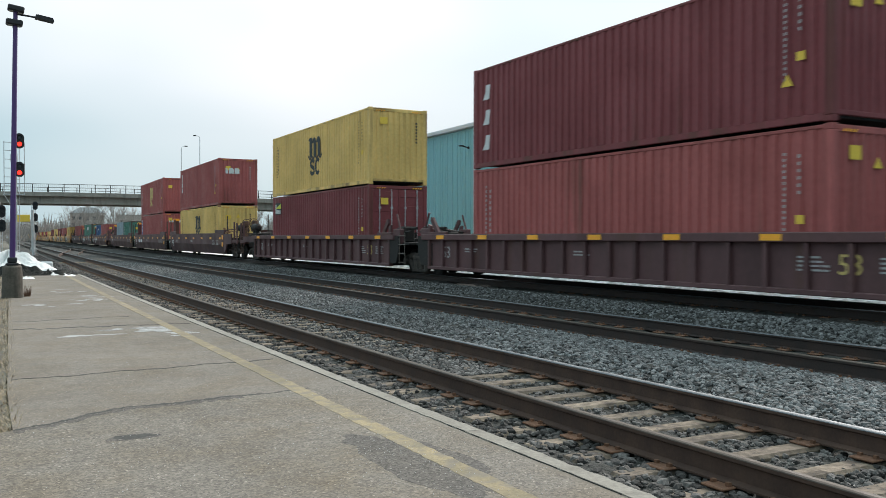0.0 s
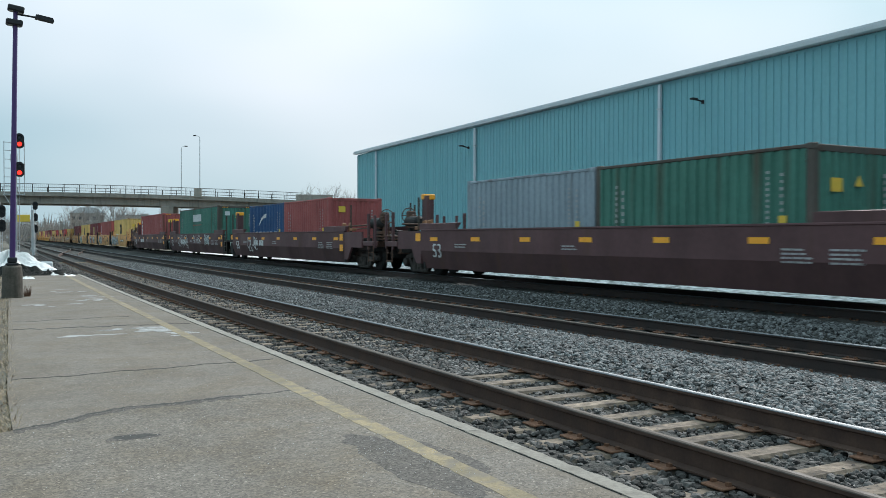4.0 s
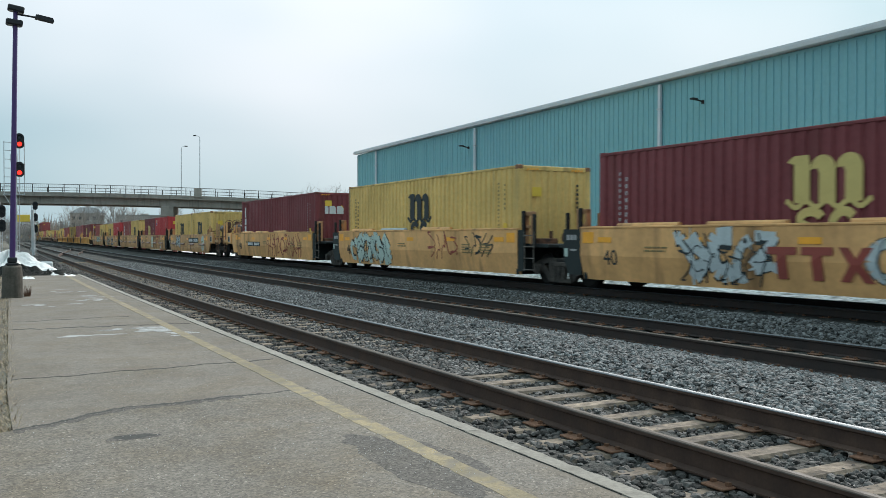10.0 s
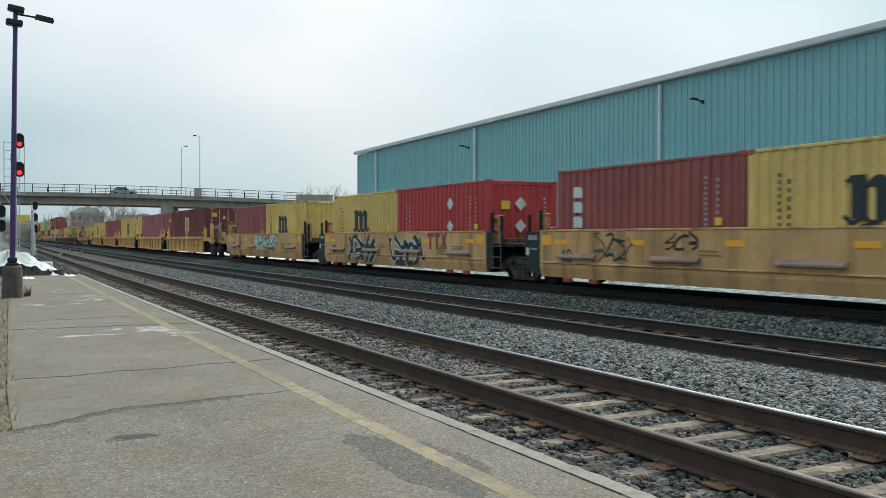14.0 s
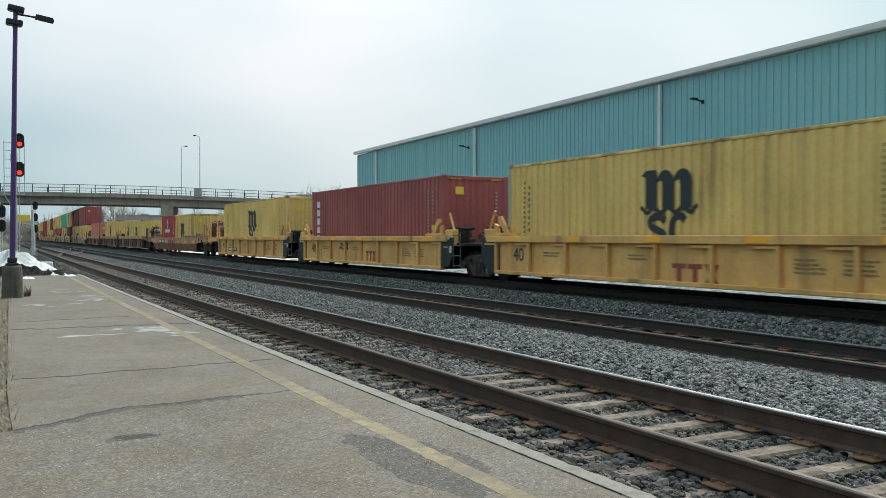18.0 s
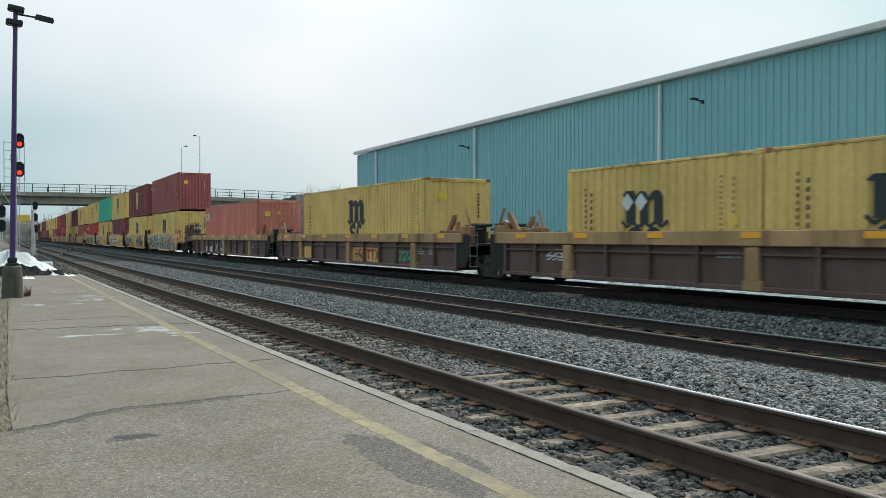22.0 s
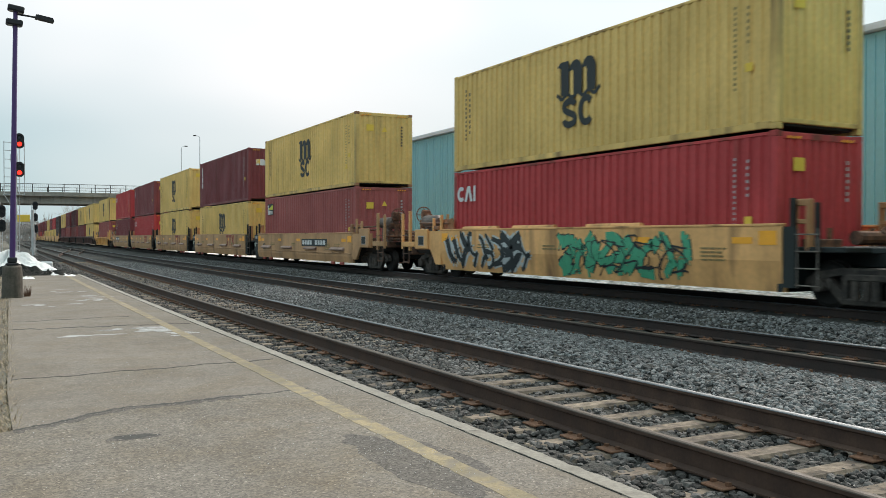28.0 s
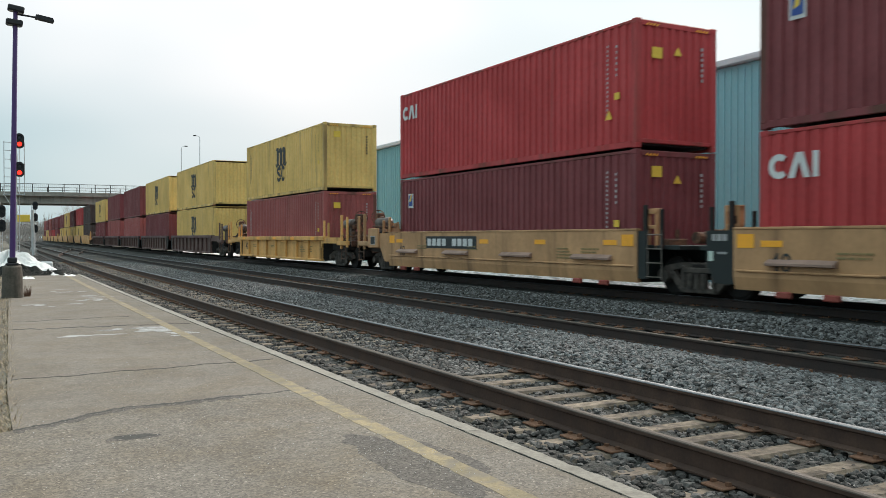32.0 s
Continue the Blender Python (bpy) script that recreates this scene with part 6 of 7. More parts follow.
    for i, y in enumerate((-h + 1.0 if style == "rib53" else -h + 1.6, -h + 2.6, h - 2.6, 0.6)):
        mark(c, ("data", i), lambda: lines(4 if i < 2 else 2, 0.7, 0.035, 0.04, i), M["faint"] if st["wm"] != "ink" else M["dim"], y, top - 0.42 if not st["ribs"] else top - 0.4, "lettering", x=wx - 0.002, bend=LEAN.get(style))
    return c


# ---- the train ----
WELL_FLOOR = 0.335
HALF = 6.096
MOVERS = []
CARS = []


def put(ob, along, lift=0.0):
    MOVERS.append((ob, along, lift))


def load(centre, boxes, top=(), near=True, seed=0, shift=0.0):
    """Sets containers in a well: one forty-footer or two twenty-footers below (far one first), then those on top."""
    if len(boxes) == 2:
        for k, spec in enumerate(boxes):
            ob = container(20, *spec, seed=seed * 7 + k, fine=near)
            put(ob, centre + (3.06 if k == 0 else -3.06), WELL_FLOOR)
        high = WELL_FLOOR + 2.591
    else:
        ob = container(40, *boxes[0], seed=seed * 7 + 3, fine=near)
        put(ob, centre, WELL_FLOOR)
        high = WELL_FLOOR + 2.896
    for spec in top:
        ob = container(40, *spec, seed=seed * 7 + 5, fine=near)
        put(ob, centre, high + 0.024)


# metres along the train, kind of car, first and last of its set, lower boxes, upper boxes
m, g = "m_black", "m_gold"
TRAIN = [
    (16.01, "rib53", 0, 0, [("brownred", "none")], [("maroon", "slants")]),
    (35.93, "rib53", 0, 1, [("maroon", "flag", True)], [("yellow", m)]),
    (59.59, "smooth53", 1, 0, [("yellow", m)], [("brownred", "tall_marks")]),
    (79.39, "smooth53", 0, 0, [("brownred", "end_word")], [("brownred", g)]),
    (99.09, "smooth53", 0, 1, [("grey", "none"), ("green", "none")], []),
    (122.94, "smooth53", 1, 0, [("blue", "swoosh_marks"), ("brownred", "none")], []),
    (142.51, "smooth53", 0, 0, [("green", "wide_word")], []),
    (162.22, "smooth53", 0, 1, [("brownred", "stack_marks")], []),
    (184.15, "smooth40", 1, 0, [("yellow", m)], []),
    (199.72, "smooth40", 0, 0, [("brownred", "stack_marks")], []),
    (215.36, "smooth40", 0, 0, [("maroon", g)], []),
    (231, "smooth40", 0, 0, [("yellow", m)], []),
    (247.07, "smooth40", 0, 1, [("maroon", "tall_marks")], []),
    (266.95, "ledge40", 1, 0, [("yellow", m), ("yellow", m)], []),
    (282.55, "ledge40", 0, 0, [("maroon", g), ("red", "badge")], []),
    (298.21, "ledge40", 0, 0, [("brownred", "stack_marks"), ("yellow", m)], []),
    (313.77, "ledge40", 0, 0, [("yellow", m), ("red", "hazard")], []),
    (329.64, "ledge40", 0, 1, [("brownred", "none"), ("yellow", m)], []),
    (349.74, "rib40", 1, 0, [("maroon", g, True)], []),
    (365.5, "rib40", 0, 0, [("rose", "badge")], []),
    (381.54, "rib40", 0, 0, [("yellow", m)], []),
    (397.58, "rib40", 0, 0, [("brownred", "stack_marks")], []),
    (413.45, "rib40", 0, 1, [("yellow", m)], []),
    (435.28, "slope53", 1, 1, [("red", "disc_marks"), ("yellow", m)], []),
    (459.25, "rib48", 1, 0, [("yellow", "m_hazard"), ("yellow", m)], []),
    (479.07, "rib48", 0, 0, [("yellow", m)], []),
    (498.89, "rib48", 0, 1, [("orange", "ring_marks")], []),
    (520.59, "smooth40", 1, 0, [("yellow", m)], [("brownred", "none")]),
    (536.23, "smooth40", 0, 0, [("yellow", m)], [("maroon", g)]),
    (551.94, "smooth40", 0, 0, [("maroon", "tall_marks")], [("yellow", m)]),
    (567.71, "smooth40", 0, 0, [("yellow", m)], [("jade", "none")]),
    (583.39, "smooth40", 0, 1, [("red", "ring_marks")], [("yellow", m)]),
    (603.45, "ledge40", 1, 0, [("brownred", "flag")], [("yellow", m)]),
    (618.9, "ledge40", 0, 0, [("yellow", m)], [("maroon", "tall_marks")]),
    (634.69, "ledge40", 0, 0, [("yellow", m)], [("yellow", m)]),
    (650.28, "ledge40", 0, 0, [("red", "ring_marks")], [("maroon", "badge")]),
    (665.91, "ledge40", 0, 1, [("maroon", "badge")], [("red", "ring_marks")]),
    (685.67, "rib40", 1, 1, [("brownred", "none")], [("yellow", m)]),
    (705.87, "darkrib40", 1, 0, [("yellow", m)], [("yellow", m)]),
    (721.5, "darkrib40", 0, 0, [("maroon", "tall_marks")], [("yellow", m)]),
    (737.4, "darkrib40", 0, 0, [("brownred", "none")], [("maroon", "none")]),
    (753.2, "darkrib40", 0, 0, [("brownred", "none")], [("maroon", "none")]),
    (769, "darkrib40", 0, 1, [("maroon", "none")], [("yellow", m)]),
    (789.1, "smooth40", 1, 0, [("black", "none")], [("black", "none")]),
    (804.8, "smooth40", 0, 0, [("yellow", m)], [("red", "none")]),
    (820.5, "smooth40", 0, 0, [("yellow", m)], [("maroon", "none")]),
    (836.2, "smooth40", 0, 0, [("yellow", m)], [("yellow", m)]),
    (851.9, "smooth40", 0, 1, [("yellow", m)], [("maroon", "none")]),
    (872.1, "smooth40", 1, 0, [("maroon", "none")], [("maroon", "none")]),
    (887.8, "smooth40", 0, 0, [("red", "none")], [("maroon", "none")]),
    (903.5, "smooth40", 0, 0, [("brownred", "none")], [("brownred", "none")]),
    (919.2, "smooth40", 0, 0, [("yellow", m)], [("maroon", "none")]),
    (934.9, "smooth40", 0, 1, [("maroon", "none")], [("brownred", "none")]),
]
for i, (centre, style, first, last, low, high) in enumerate(TRAIN):
    close = centre < 700
    car = well_car(style, bool(first), bool(last), i, near=close, tint="tan" if style == "ledge40" and i > 30 else None)
    put(car, centre)
    CARS.append((car, style))
    load(centre, low, high, close, i)


def tag(number, kind, y, z, w, h, colour):
    """Paint on a car's near side: number plates as bars, plain block emblems and sprayed scrawls."""
    car, style = CARS[number - 1]
    ribbed = STYLES[style]["ribs"]
    x = -1.403 if ribbed else -1.504
    roof = STYLES[style]["top"] - 0.03
    h = min(h, roof - max(z, 0.3))
    z = max(z, 0.3)
    bend = LEAN.get(style)
    seed = number * 13 + int(abs(y) * 10)
    mt = M[colour]
    if kind == "plate":
        mark(car, ("pl", number, y), lambda: plate_of([rect(-w / 2, w / 2, 0, h)]), M["ink"], y, z, "number_board", x=x, bend=bend)
        n = 9
        mark(car, ("plw", number, y), lambda: plate_of([rect(-w * 0.46 + w * 0.92 * i / n, -w * 0.46 + w * 0.92 * (i + 0.72) / n, h * 0.2, h * 0.8) for i in range(n) if i != 4]), M["white"], y, z, "lettering", x=x - 0.008, bend=bend)
    elif kind == "word":
        n = 9
        mark(car, ("wd", number, y), lambda: plate_of([rect(-w / 2 + w * i / n, -w / 2 + w * (i + 0.7) / n, 0, h) for i in range(n) if i != 4]), mt, y, z, "lettering", x=x, bend=bend)
    elif kind == "trio":
        p, q = w * 0.3, 0.24 * h
        fold = [f for f in ([bend[0] - z] if bend else []) if 0.02 < f < h - q - 0.02]
        table = [(-p / 2, h), (-p / 2, h - q), (-p * 0.17, h - q), *((-p * 0.17, f) for f in fold), (-p * 0.17, 0), (p * 0.17, 0), *((p * 0.17, f) for f in fold), (p * 0.17, h - q), (p / 2, h - q), (p / 2, h)]
        cross = [(-p / 2, 0), (-p * 0.2, 0), (0, h * 0.33), (p * 0.2, 0), (p / 2, 0), (p * 0.18, h / 2), (p / 2, h), (p * 0.2, h), (0, h * 0.67), (-p * 0.2, h), (-p / 2, h), (-p * 0.18, h / 2)]
        for i in range(3):
            mark(car, ("tr", w, h, i == 2), lambda: plate_of([cross if i == 2 else table]), mt, y + w * 0.35 * (1 - i), z, "emblem", x=x - (0.012 if bend else 0), bend=bend)
    elif kind == "ring":
        for r in (0.5, 0.28):
            mark(car, ("rg", number, y, r), lambda: plate_of([arc_band(0, h / 2, r * h - 0.05, r * h, 0.1, 6.1, 20, 0.8)]), mt, y, z, "graffiti", x=x, bend=bend)
    elif kind == "blob":
        r = random.Random(seed)
        pts = [(w / 2 * math.cos(t) * (1 - 0.4 * math.exp(-14 * math.sin(t) ** 2)) + r.uniform(-0.01, 0.01), h / 2 + h / 2 * math.sin(t) * 0.96) for t in (6.2832 * i / 36 for i in range(36))]
        mark(car, ("bl", number, y), lambda: plate_of([pts]), mt, y, z, "graffiti", x=x, bend=bend, label="pale sprayed shape")
    elif kind == "thin":
        mark(car, ("th", number, y), lambda: scrawl(w, h, max(3, int(w * 3.2)), 0.045, seed), mt, y, z, "graffiti", x=x, bend=bend, label="thin sprayed scrawl")
    elif kind == "bold":
        k = max(4, int(w * 2.2))
        mark(car, ("bk", number, y), lambda: scrawl(w, h, k, 0.33, seed), M["ink"], y, z, "graffiti", x=x, bend=bend, label="bold sprayed graffiti")
        mark(car, ("bo", number, y), lambda: scrawl(w, h, k, 0.26, seed), mt, y, z, "graffiti", x=x - 0.005, bend=bend)
        mark(car, ("bi", number, y), lambda: scrawl(w * 0.95, h * 0.9, k + 2, 0.03, seed + 1), M["ink"], y, z + 0.03, "graffiti", x=x - 0.009, bend=bend)
    elif kind == "plainbold":
        mark(car, ("pb", number, y), lambda: scrawl(w, h, max(4, int(w * 2.2)), 0.1, seed), mt, y, z, "graffiti", x=x, label="pale sprayed graffiti")
    elif kind == "mural":
        r = random.Random(seed)
        n = max(3, int(w * 1.3))
        for i in range(n):
            bw = w / n * r.uniform(0.85, 1.25)
            pts = [(bw / 2 * (1 + 0.16 * math.sin(5 * t + i)) * math.copysign(abs(math.cos(t)) ** 0.5, math.cos(t)), h / 2 + h / 2 * (1 + 0.06 * math.sin(3 * t + i)) * math.copysign(abs(math.sin(t)) ** 0.4, math.sin(t)) * 0.95) for t in (6.2832 * q / 28 for q in range(28))]
            yy = y + w / 2 - w * (i + 0.5) / n
            mark(car, ("mu", number, y, i), lambda: plate_of([pts], -0.003 - 0.0006 * (i % 2)), M[("silver", "peach", "faint", "mint", "silver")[(i + number) % 5]], yy, z, "graffiti", x=x, bend=bend, label="silver sprayed fill")
        mark(car, ("mv", number, y), lambda: scrawl(w, h, int(w * 2.6), 0.09, seed), M["ink"], y, z, "graffiti", x=x - 0.006, bend=bend, label="black sprayed outlines")
        mark(car, ("mw", number, y), lambda: scrawl(w * 0.9, h * 0.8, int(w * 1.5), 0.05, seed + 5), M["white"], y, z + 0.06, "graffiti", x=x - 0.01, bend=bend)
    elif kind == "duo":
        mark(car, ("d1", number, y), lambda: scrawl(w, h, max(3, int(w * 2.4)), 0.3, seed), M["silver"] if colour == "ink" else M["silver"], y, z, "graffiti", x=x, bend=bend, label="silver and black sprayed graffiti")
        mark(car, ("d2", number, y), lambda: scrawl(w, h, max(3, int(w * 2.4)), 0.16, seed), M["ink"], y, z, "graffiti", x=x - 0.006, bend=bend)


tag(7, "thin", 3.69, 0.50, 3.15, 1.06, "white")
tag(7, "ring", 1.96, 0.46, 0.61, 0.71, "white")
tag(7, "thin", -1.34, 0.83, 2.12, 0.59, "white")
tag(7, "bold", -4.26, 0.76, 1.28, 0.77, "silver")
tag(6, "thin", 4.59, 0.44, 1.88, 1.05, "white")
tag(6, "word", 3.35, 0.83, 1.78, 0.27, "white")
tag(9, "bold", 3.07, 0.30, 5.83, 1.11, "silver")
tag(9, "plate", -3.43, 0.79, 2.33, 0.19, "ink")
tag(10, "bold", 3.45, 0.21, 3.40, 1.25, "silver")
tag(10, "trio", -0.26, 0.54, 1.92, 0.62, "redink")
tag(10, "thin", -4.82, 0.19, 1.93, 1.21, "ink")
tag(10, "thin", -1.85, 1.25, 1.26, 0.19, "ink")
tag(10, "thin", -2.40, 0.36, 0.74, 0.61, "ink")
tag(11, "bold", 1.98, 0.24, 2.50, 1.13, "silver")
tag(11, "trio", -0.15, 0.50, 2.12, 0.58, "redink")
tag(11, "bold", -2.32, 0.35, 2.22, 1.01, "silver")
tag(11, "thin", -4.75, 0.78, 1.71, 0.62, "ink")
tag(12, "bold", 3.35, 0.24, 3.38, 1.16, "mint")
tag(12, "thin", -2.27, 0.55, 1.83, 0.92, "redink")
tag(12, "thin", -4.43, 0.67, 1.60, 0.73, "ink")
tag(13, "plate", 2.67, 0.79, 2.25, 0.23, "ink")
tag(13, "thin", -2.29, 0.25, 5.21, 1.19, "redink")
tag(14, "bold", 3.40, 0.50, 1.69, 0.88, "silver")
tag(14, "plate", -2.07, 0.88, 3.20, 0.33, "ink")
tag(14, "blob", -5.04, 0.33, 0.92, 1.09, "mint")
tag(15, "blob", -0.18, 0.30, 0.96, 1.16, "mint")
tag(15, "trio", -3.12, 0.81, 1.78, 0.65, "redink")
tag(15, "thin", -1.53, 1.00, 0.94, 0.44, "ink")
tag(15, "thin", -4.57, 0.28, 0.63, 0.38, "white")
tag(16, "thin", 3.53, 0.68, 1.39, 0.75, "ink")
tag(16, "thin", 1.41, 0.97, 0.98, 0.44, "ink")
tag(17, "duo", 2.59, 0.27, 2.60, 1.12, "ink")
tag(17, "duo", -1.38, 0.22, 2.67, 1.20, "ink")
tag(17, "trio", -3.51, 0.87, 1.29, 0.54, "redink")
tag(18, "bold", -0.94, 0.61, 3.69, 0.78, "mint")
tag(20, "trio", -1.16, 0.29, 1.19, 0.41, "redink")
tag(21, "trio", -1.10, 0.29, 1.30, 0.41, "redink")
tag(20, "thin", 1.71, 0.64, 0.95, 0.46, "ink")
tag(22, "thin", 1.86, 0.72, 0.93, 0.32, "ink")
tag(22, "trio", -0.79, 0.38, 0.90, 0.37, "redink")
tag(23, "plate", 3.35, 0.47, 1.93, 0.19, "ink")
for y0, y1 in ((-1.36, -0.2), (-2.78, -1.48), (4.35, 5.45)):
    part("side_panel", Shape().box(-1.4022, -1.39, y0, y1, 0.36, 0.88), M["golden"], CARS[25][0], "side panel repainted yellow")
tag(26, "trio", -2.13, 0.42, 1.1, 0.4, "redink")
tag(26, "thin", -0.75, 0.42, 0.8, 0.4, "ink")
tag(26, "thin", -4.9, 0.4, 1.1, 0.45, "greenink")
tag(26, "thin", -1.21, 0.31, 1.09, 0.66, "redink")
tag(25, "thin", 6.32, 0.66, 0.77, 0.24, "white")
tag(27, "word", 4.02, 0.36, 2.06, 0.31, "white")
tag(27, "blob", 3.3, 0.4, 0.2, 0.4, "white")
tag(27, "plainbold", 1.2, 0.36, 2.6, 0.72, "faint")
tag(28, "mural", 3.7, 0.3, 4.5, 1.15, "silver")
tag(28, "bold", 0.5, 0.3, 2.0, 1.15, "mint")
tag(28, "mural", -3.3, 0.30, 5.4, 1.15, "silver")
tag(29, "duo", 3.50, 0.07, 4.66, 1.32, "ink")
tag(29, "duo", -3.12, 0.18, 3.97, 1.18, "ink")
tag(30, "bold", 3.29, 0.41, 3.11, 0.98, "mint")
tag(30, "plate", 0.36, 0.57, 2.74, 0.48, "ink")
tag(31, "mural", 4.16, 0.13, 3.76, 1.32, "silver")
tag(31, "plate", 0.41, 0.74, 2.51, 0.46, "ink")
tag(32, "duo", 3.78, 0.24, 4.44, 1.17, "ink")
tag(32, "bold", -2.02, 0.15, 4.31, 1.29, "greenink")
tag(33, "plate", -2.10, 0.87, 3.22, 0.31, "ink")
tag(37, "plate", 1.99, 0.91, 3.17, 0.37, "ink")
tag(24, "trio", 0.4, 0.42, 1.9, 0.6, "redink")
tag(24, "plate", 4.33, 0.77, 2.01, 0.30, "ink")
tag(4, "word", 4.68, 0.80, 2.15, 0.26, "white")
tag(8, "word", 3.37, 0.83, 1.97, 0.26, "white")
tag(7, "word", 3.41, 0.79, 1.85, 0.30, "white")
tag(34, "trio", -3.2, 0.78, 1.85, 0.6, "redink")
tag(35, "trio", -3.2, 0.78, 1.85, 0.6, "redink")
tag(36, "trio", -3.2, 0.78, 1.85, 0.6, "redink")


# ---- lamp post, signals and small things by the line ----
def lamp_post():
    b = thing("lamp_post", "dark purple steel lamp post with floodlights on a concrete plinth", "lamp post", at=pose(0.71, 21.6, PZ))
    part("plinth", Shape().rod((0, 0, -0.25), (0, 0, 0.68), 0.235, 20, 0.2).rod((0, 0, 0.68), (0, 0, 0.72), 0.2, 20, 0.17), M["plinth"], b)
    part("flange", Shape().box(-0.13, 0.13, -0.13, 0.13, 0.72, 0.78, 0.02).box(-0.1, 0.1, -0.1, 0.1, 0.78, 0.9, 0.02), M["black"], b)
    part("pole", Shape().rod((0, 0, 0.78), (0.09, 0, 6.5), 0.062, 12, 0.048), M["pole"], b)
    for z, dx in ((6.45, 0.06), (6.14, -0.06)):
        head = part("floodlight", Shape().box(-0.17, 0.17, -0.12, 0.12, -0.06, 0.06, 0.02), M["black"], b, at=pose(0.08 + dx * 0.3, 0, z, 0, 8 if z > 6.3 else 4, 0))
        part("glass", Shape().box(-0.13, 0.13, -0.09, 0.09, -0.07, -0.063), M["lens"], head)
        part("bracket", Shape().rod((0, 0, -0.055), (0, 0, -0.12), 0.03, 8), M["black"], head)
    arm = part("arm", Shape().rod((0.08, 0, 6.34), (0.52, 0, 6.31), 0.022, 8), M["black"], b)
    part("lamp_head", Shape().slab([(-0.02, -0.03), (0.36, -0.055), (0.38, -0.02), (0.34, 0.04), (0.0, 0.06)], -0.09, 0.09).mesh("lamp_head"), M["black"], arm, at=Matrix.Translation((0.5, 0, 6.31)) @ Matrix.Rotation(-math.pi / 2, 4, "Z") @ Matrix.Rotation(radians(-5), 4, "X"))
    return b


lamp_post()
weed = Shape()
rw = random.Random(4)
for i in range(60):
    a, l = rw.uniform(0, 6.28), rw.uniform(0.08, 0.3)
    x, y = 0.06 * rw.uniform(-1, 1), 0.06 * rw.uniform(-1, 1)
    weed.face([(x - 0.006, y, 0), (x + 0.006, y, 0), (x + l * 0.25 * math.cos(a), y + l * 0.25 * math.sin(a), l)])
tagged(part("dry_weed", weed.mesh("dry_weed", fix=False), M["plate"], at=(1.02, 21.9, PZ)), "withered brown weed beside the lamp plinth", "plant")


def signal_head(parent, at, lit, lights=3):
    """A dark oval target with hooded lenses, facing -y."""
    h = 0.06 + 0.21 * lights
    pts = []
    for i in range(24):
        t = 6.2832 * i / 24
        pts.append((0.27 * math.cos(t), (h - 0.27 if math.sin(t) >= 0 else 0.27 - h) + 0.27 * math.sin(t)))
    sh = Shape()
    sh.face([(x, -0.02, z) for x, z in pts])
    sh.face([(x, 0.02, z) for x, z in pts][::-1])
    for p, q in zip(pts, pts[1:] + pts[:1]):
        sh.face([(p[0], -0.02, p[1]), (p[0], 0.02, p[1]), (q[0], 0.02, q[1]), (q[0], -0.02, q[1])])
    head = part("signal_head", sh, M["black"], parent, "black oval signal head", at=at)
    part("housing", Shape().box(-0.16, 0.16, 0.02, 0.3, -h + 0.15, h - 0.15, 0.03), M["black"], head)
    for k in range(lights):
        z = (k - (lights - 1) / 2) * 0.4
        on = lit and k == 0
        part("lens", Shape().rod((0, -0.06, z), (0, -0.02, z), 0.14 if on else 0.11, 20), M["red_on"] if on else M["lens"], head, "lit red lens" if on else "dark lens")
        hood = Shape()
        for i in range(10):
            t0, t1 = math.pi * (-0.1 + 1.2 * i / 10), math.pi * (-0.1 + 1.2 * (i + 1) / 10)
            P = lambda t, y: (0.155 * math.cos(t), y, z + 0.155 * math.sin(t))
            hood.face([P(t0, -0.24), P(t1, -0.24), P(t1, -0.02), P(t0, -0.02)])
        part("hood", hood.mesh("hood", fix=False), M["black"], head)
    return head


def ladder_part(parent, x, y, z0, z1, w=0.42):
    sh = Shape()
    for dx in (0, w):
        sh.rod((x + dx, y, z0), (x + dx, y, z1), 0.022, 6)
    z = z0 + 0.2
    while z < z1:
        sh.rod((x, y, z), (x + w, y, z), 0.015, 5)
        z += 0.32
    return part("ladder", sh, M["steel"], parent)


def signal_mast(x, y, top, heads, lit, label, cage=True, dark=False):
    b = thing("signal_mast", label, "railway signal", at=pose(x, y, -0.1), group="railway signals")
    part("mast", Shape().rod((0, 0.3, 0), (0, 0.3, top), 0.075, 12), M["steel"], b)
    part("base", Shape().box(-0.35, 0.35, -0.05, 0.65, -0.3, 0.3, 0.04), M["concrete"], b)
    ladder_part(b, -0.2, 0.75, 0.2, top - 0.2)
    for z, dx in heads:
        signal_head(b, (dx, -0.05, z), lit, 2)
        part("bracket", Shape().rod((0, 0.3, z), (dx, 0.1, z), 0.04, 8), M["steel"], b)
    if cage:
        part("platform", Shape().box(-0.68, 0.5, 0.1, 1.0, 4.2, 4.26).join(Shape().rod((-0.66, 0.12, 4.2), (-0.2, 0.3, 3.4), 0.03, 6)), M["steel"], b, "open steel platform")
        rail = Shape()
        for px in (-0.66, 0.48):
            for z0 in (4.2,):
                rail.rod((px, 0.12, z0), (px, 0.12, 7.5), 0.025, 6)
        for z in (4.75, 5.3, 5.85, 6.4, 6.95, 7.45):
            rail.rod((-0.66, 0.12, z), (-0.2, 0.12, z), 0.02, 6)
            rail.rod((-0.2, 0.12, z - 0.55), (-0.2, 0.12, z), 0.02, 6)
        part("cage", rail, M["steel"], b, "galvanised safety cage")
        part("case", Shape().box(-0.3, 0.1, -0.02, 0.3, 6.2, 6.75, 0.04), M["steel"], b, "small equipment case")
    return b


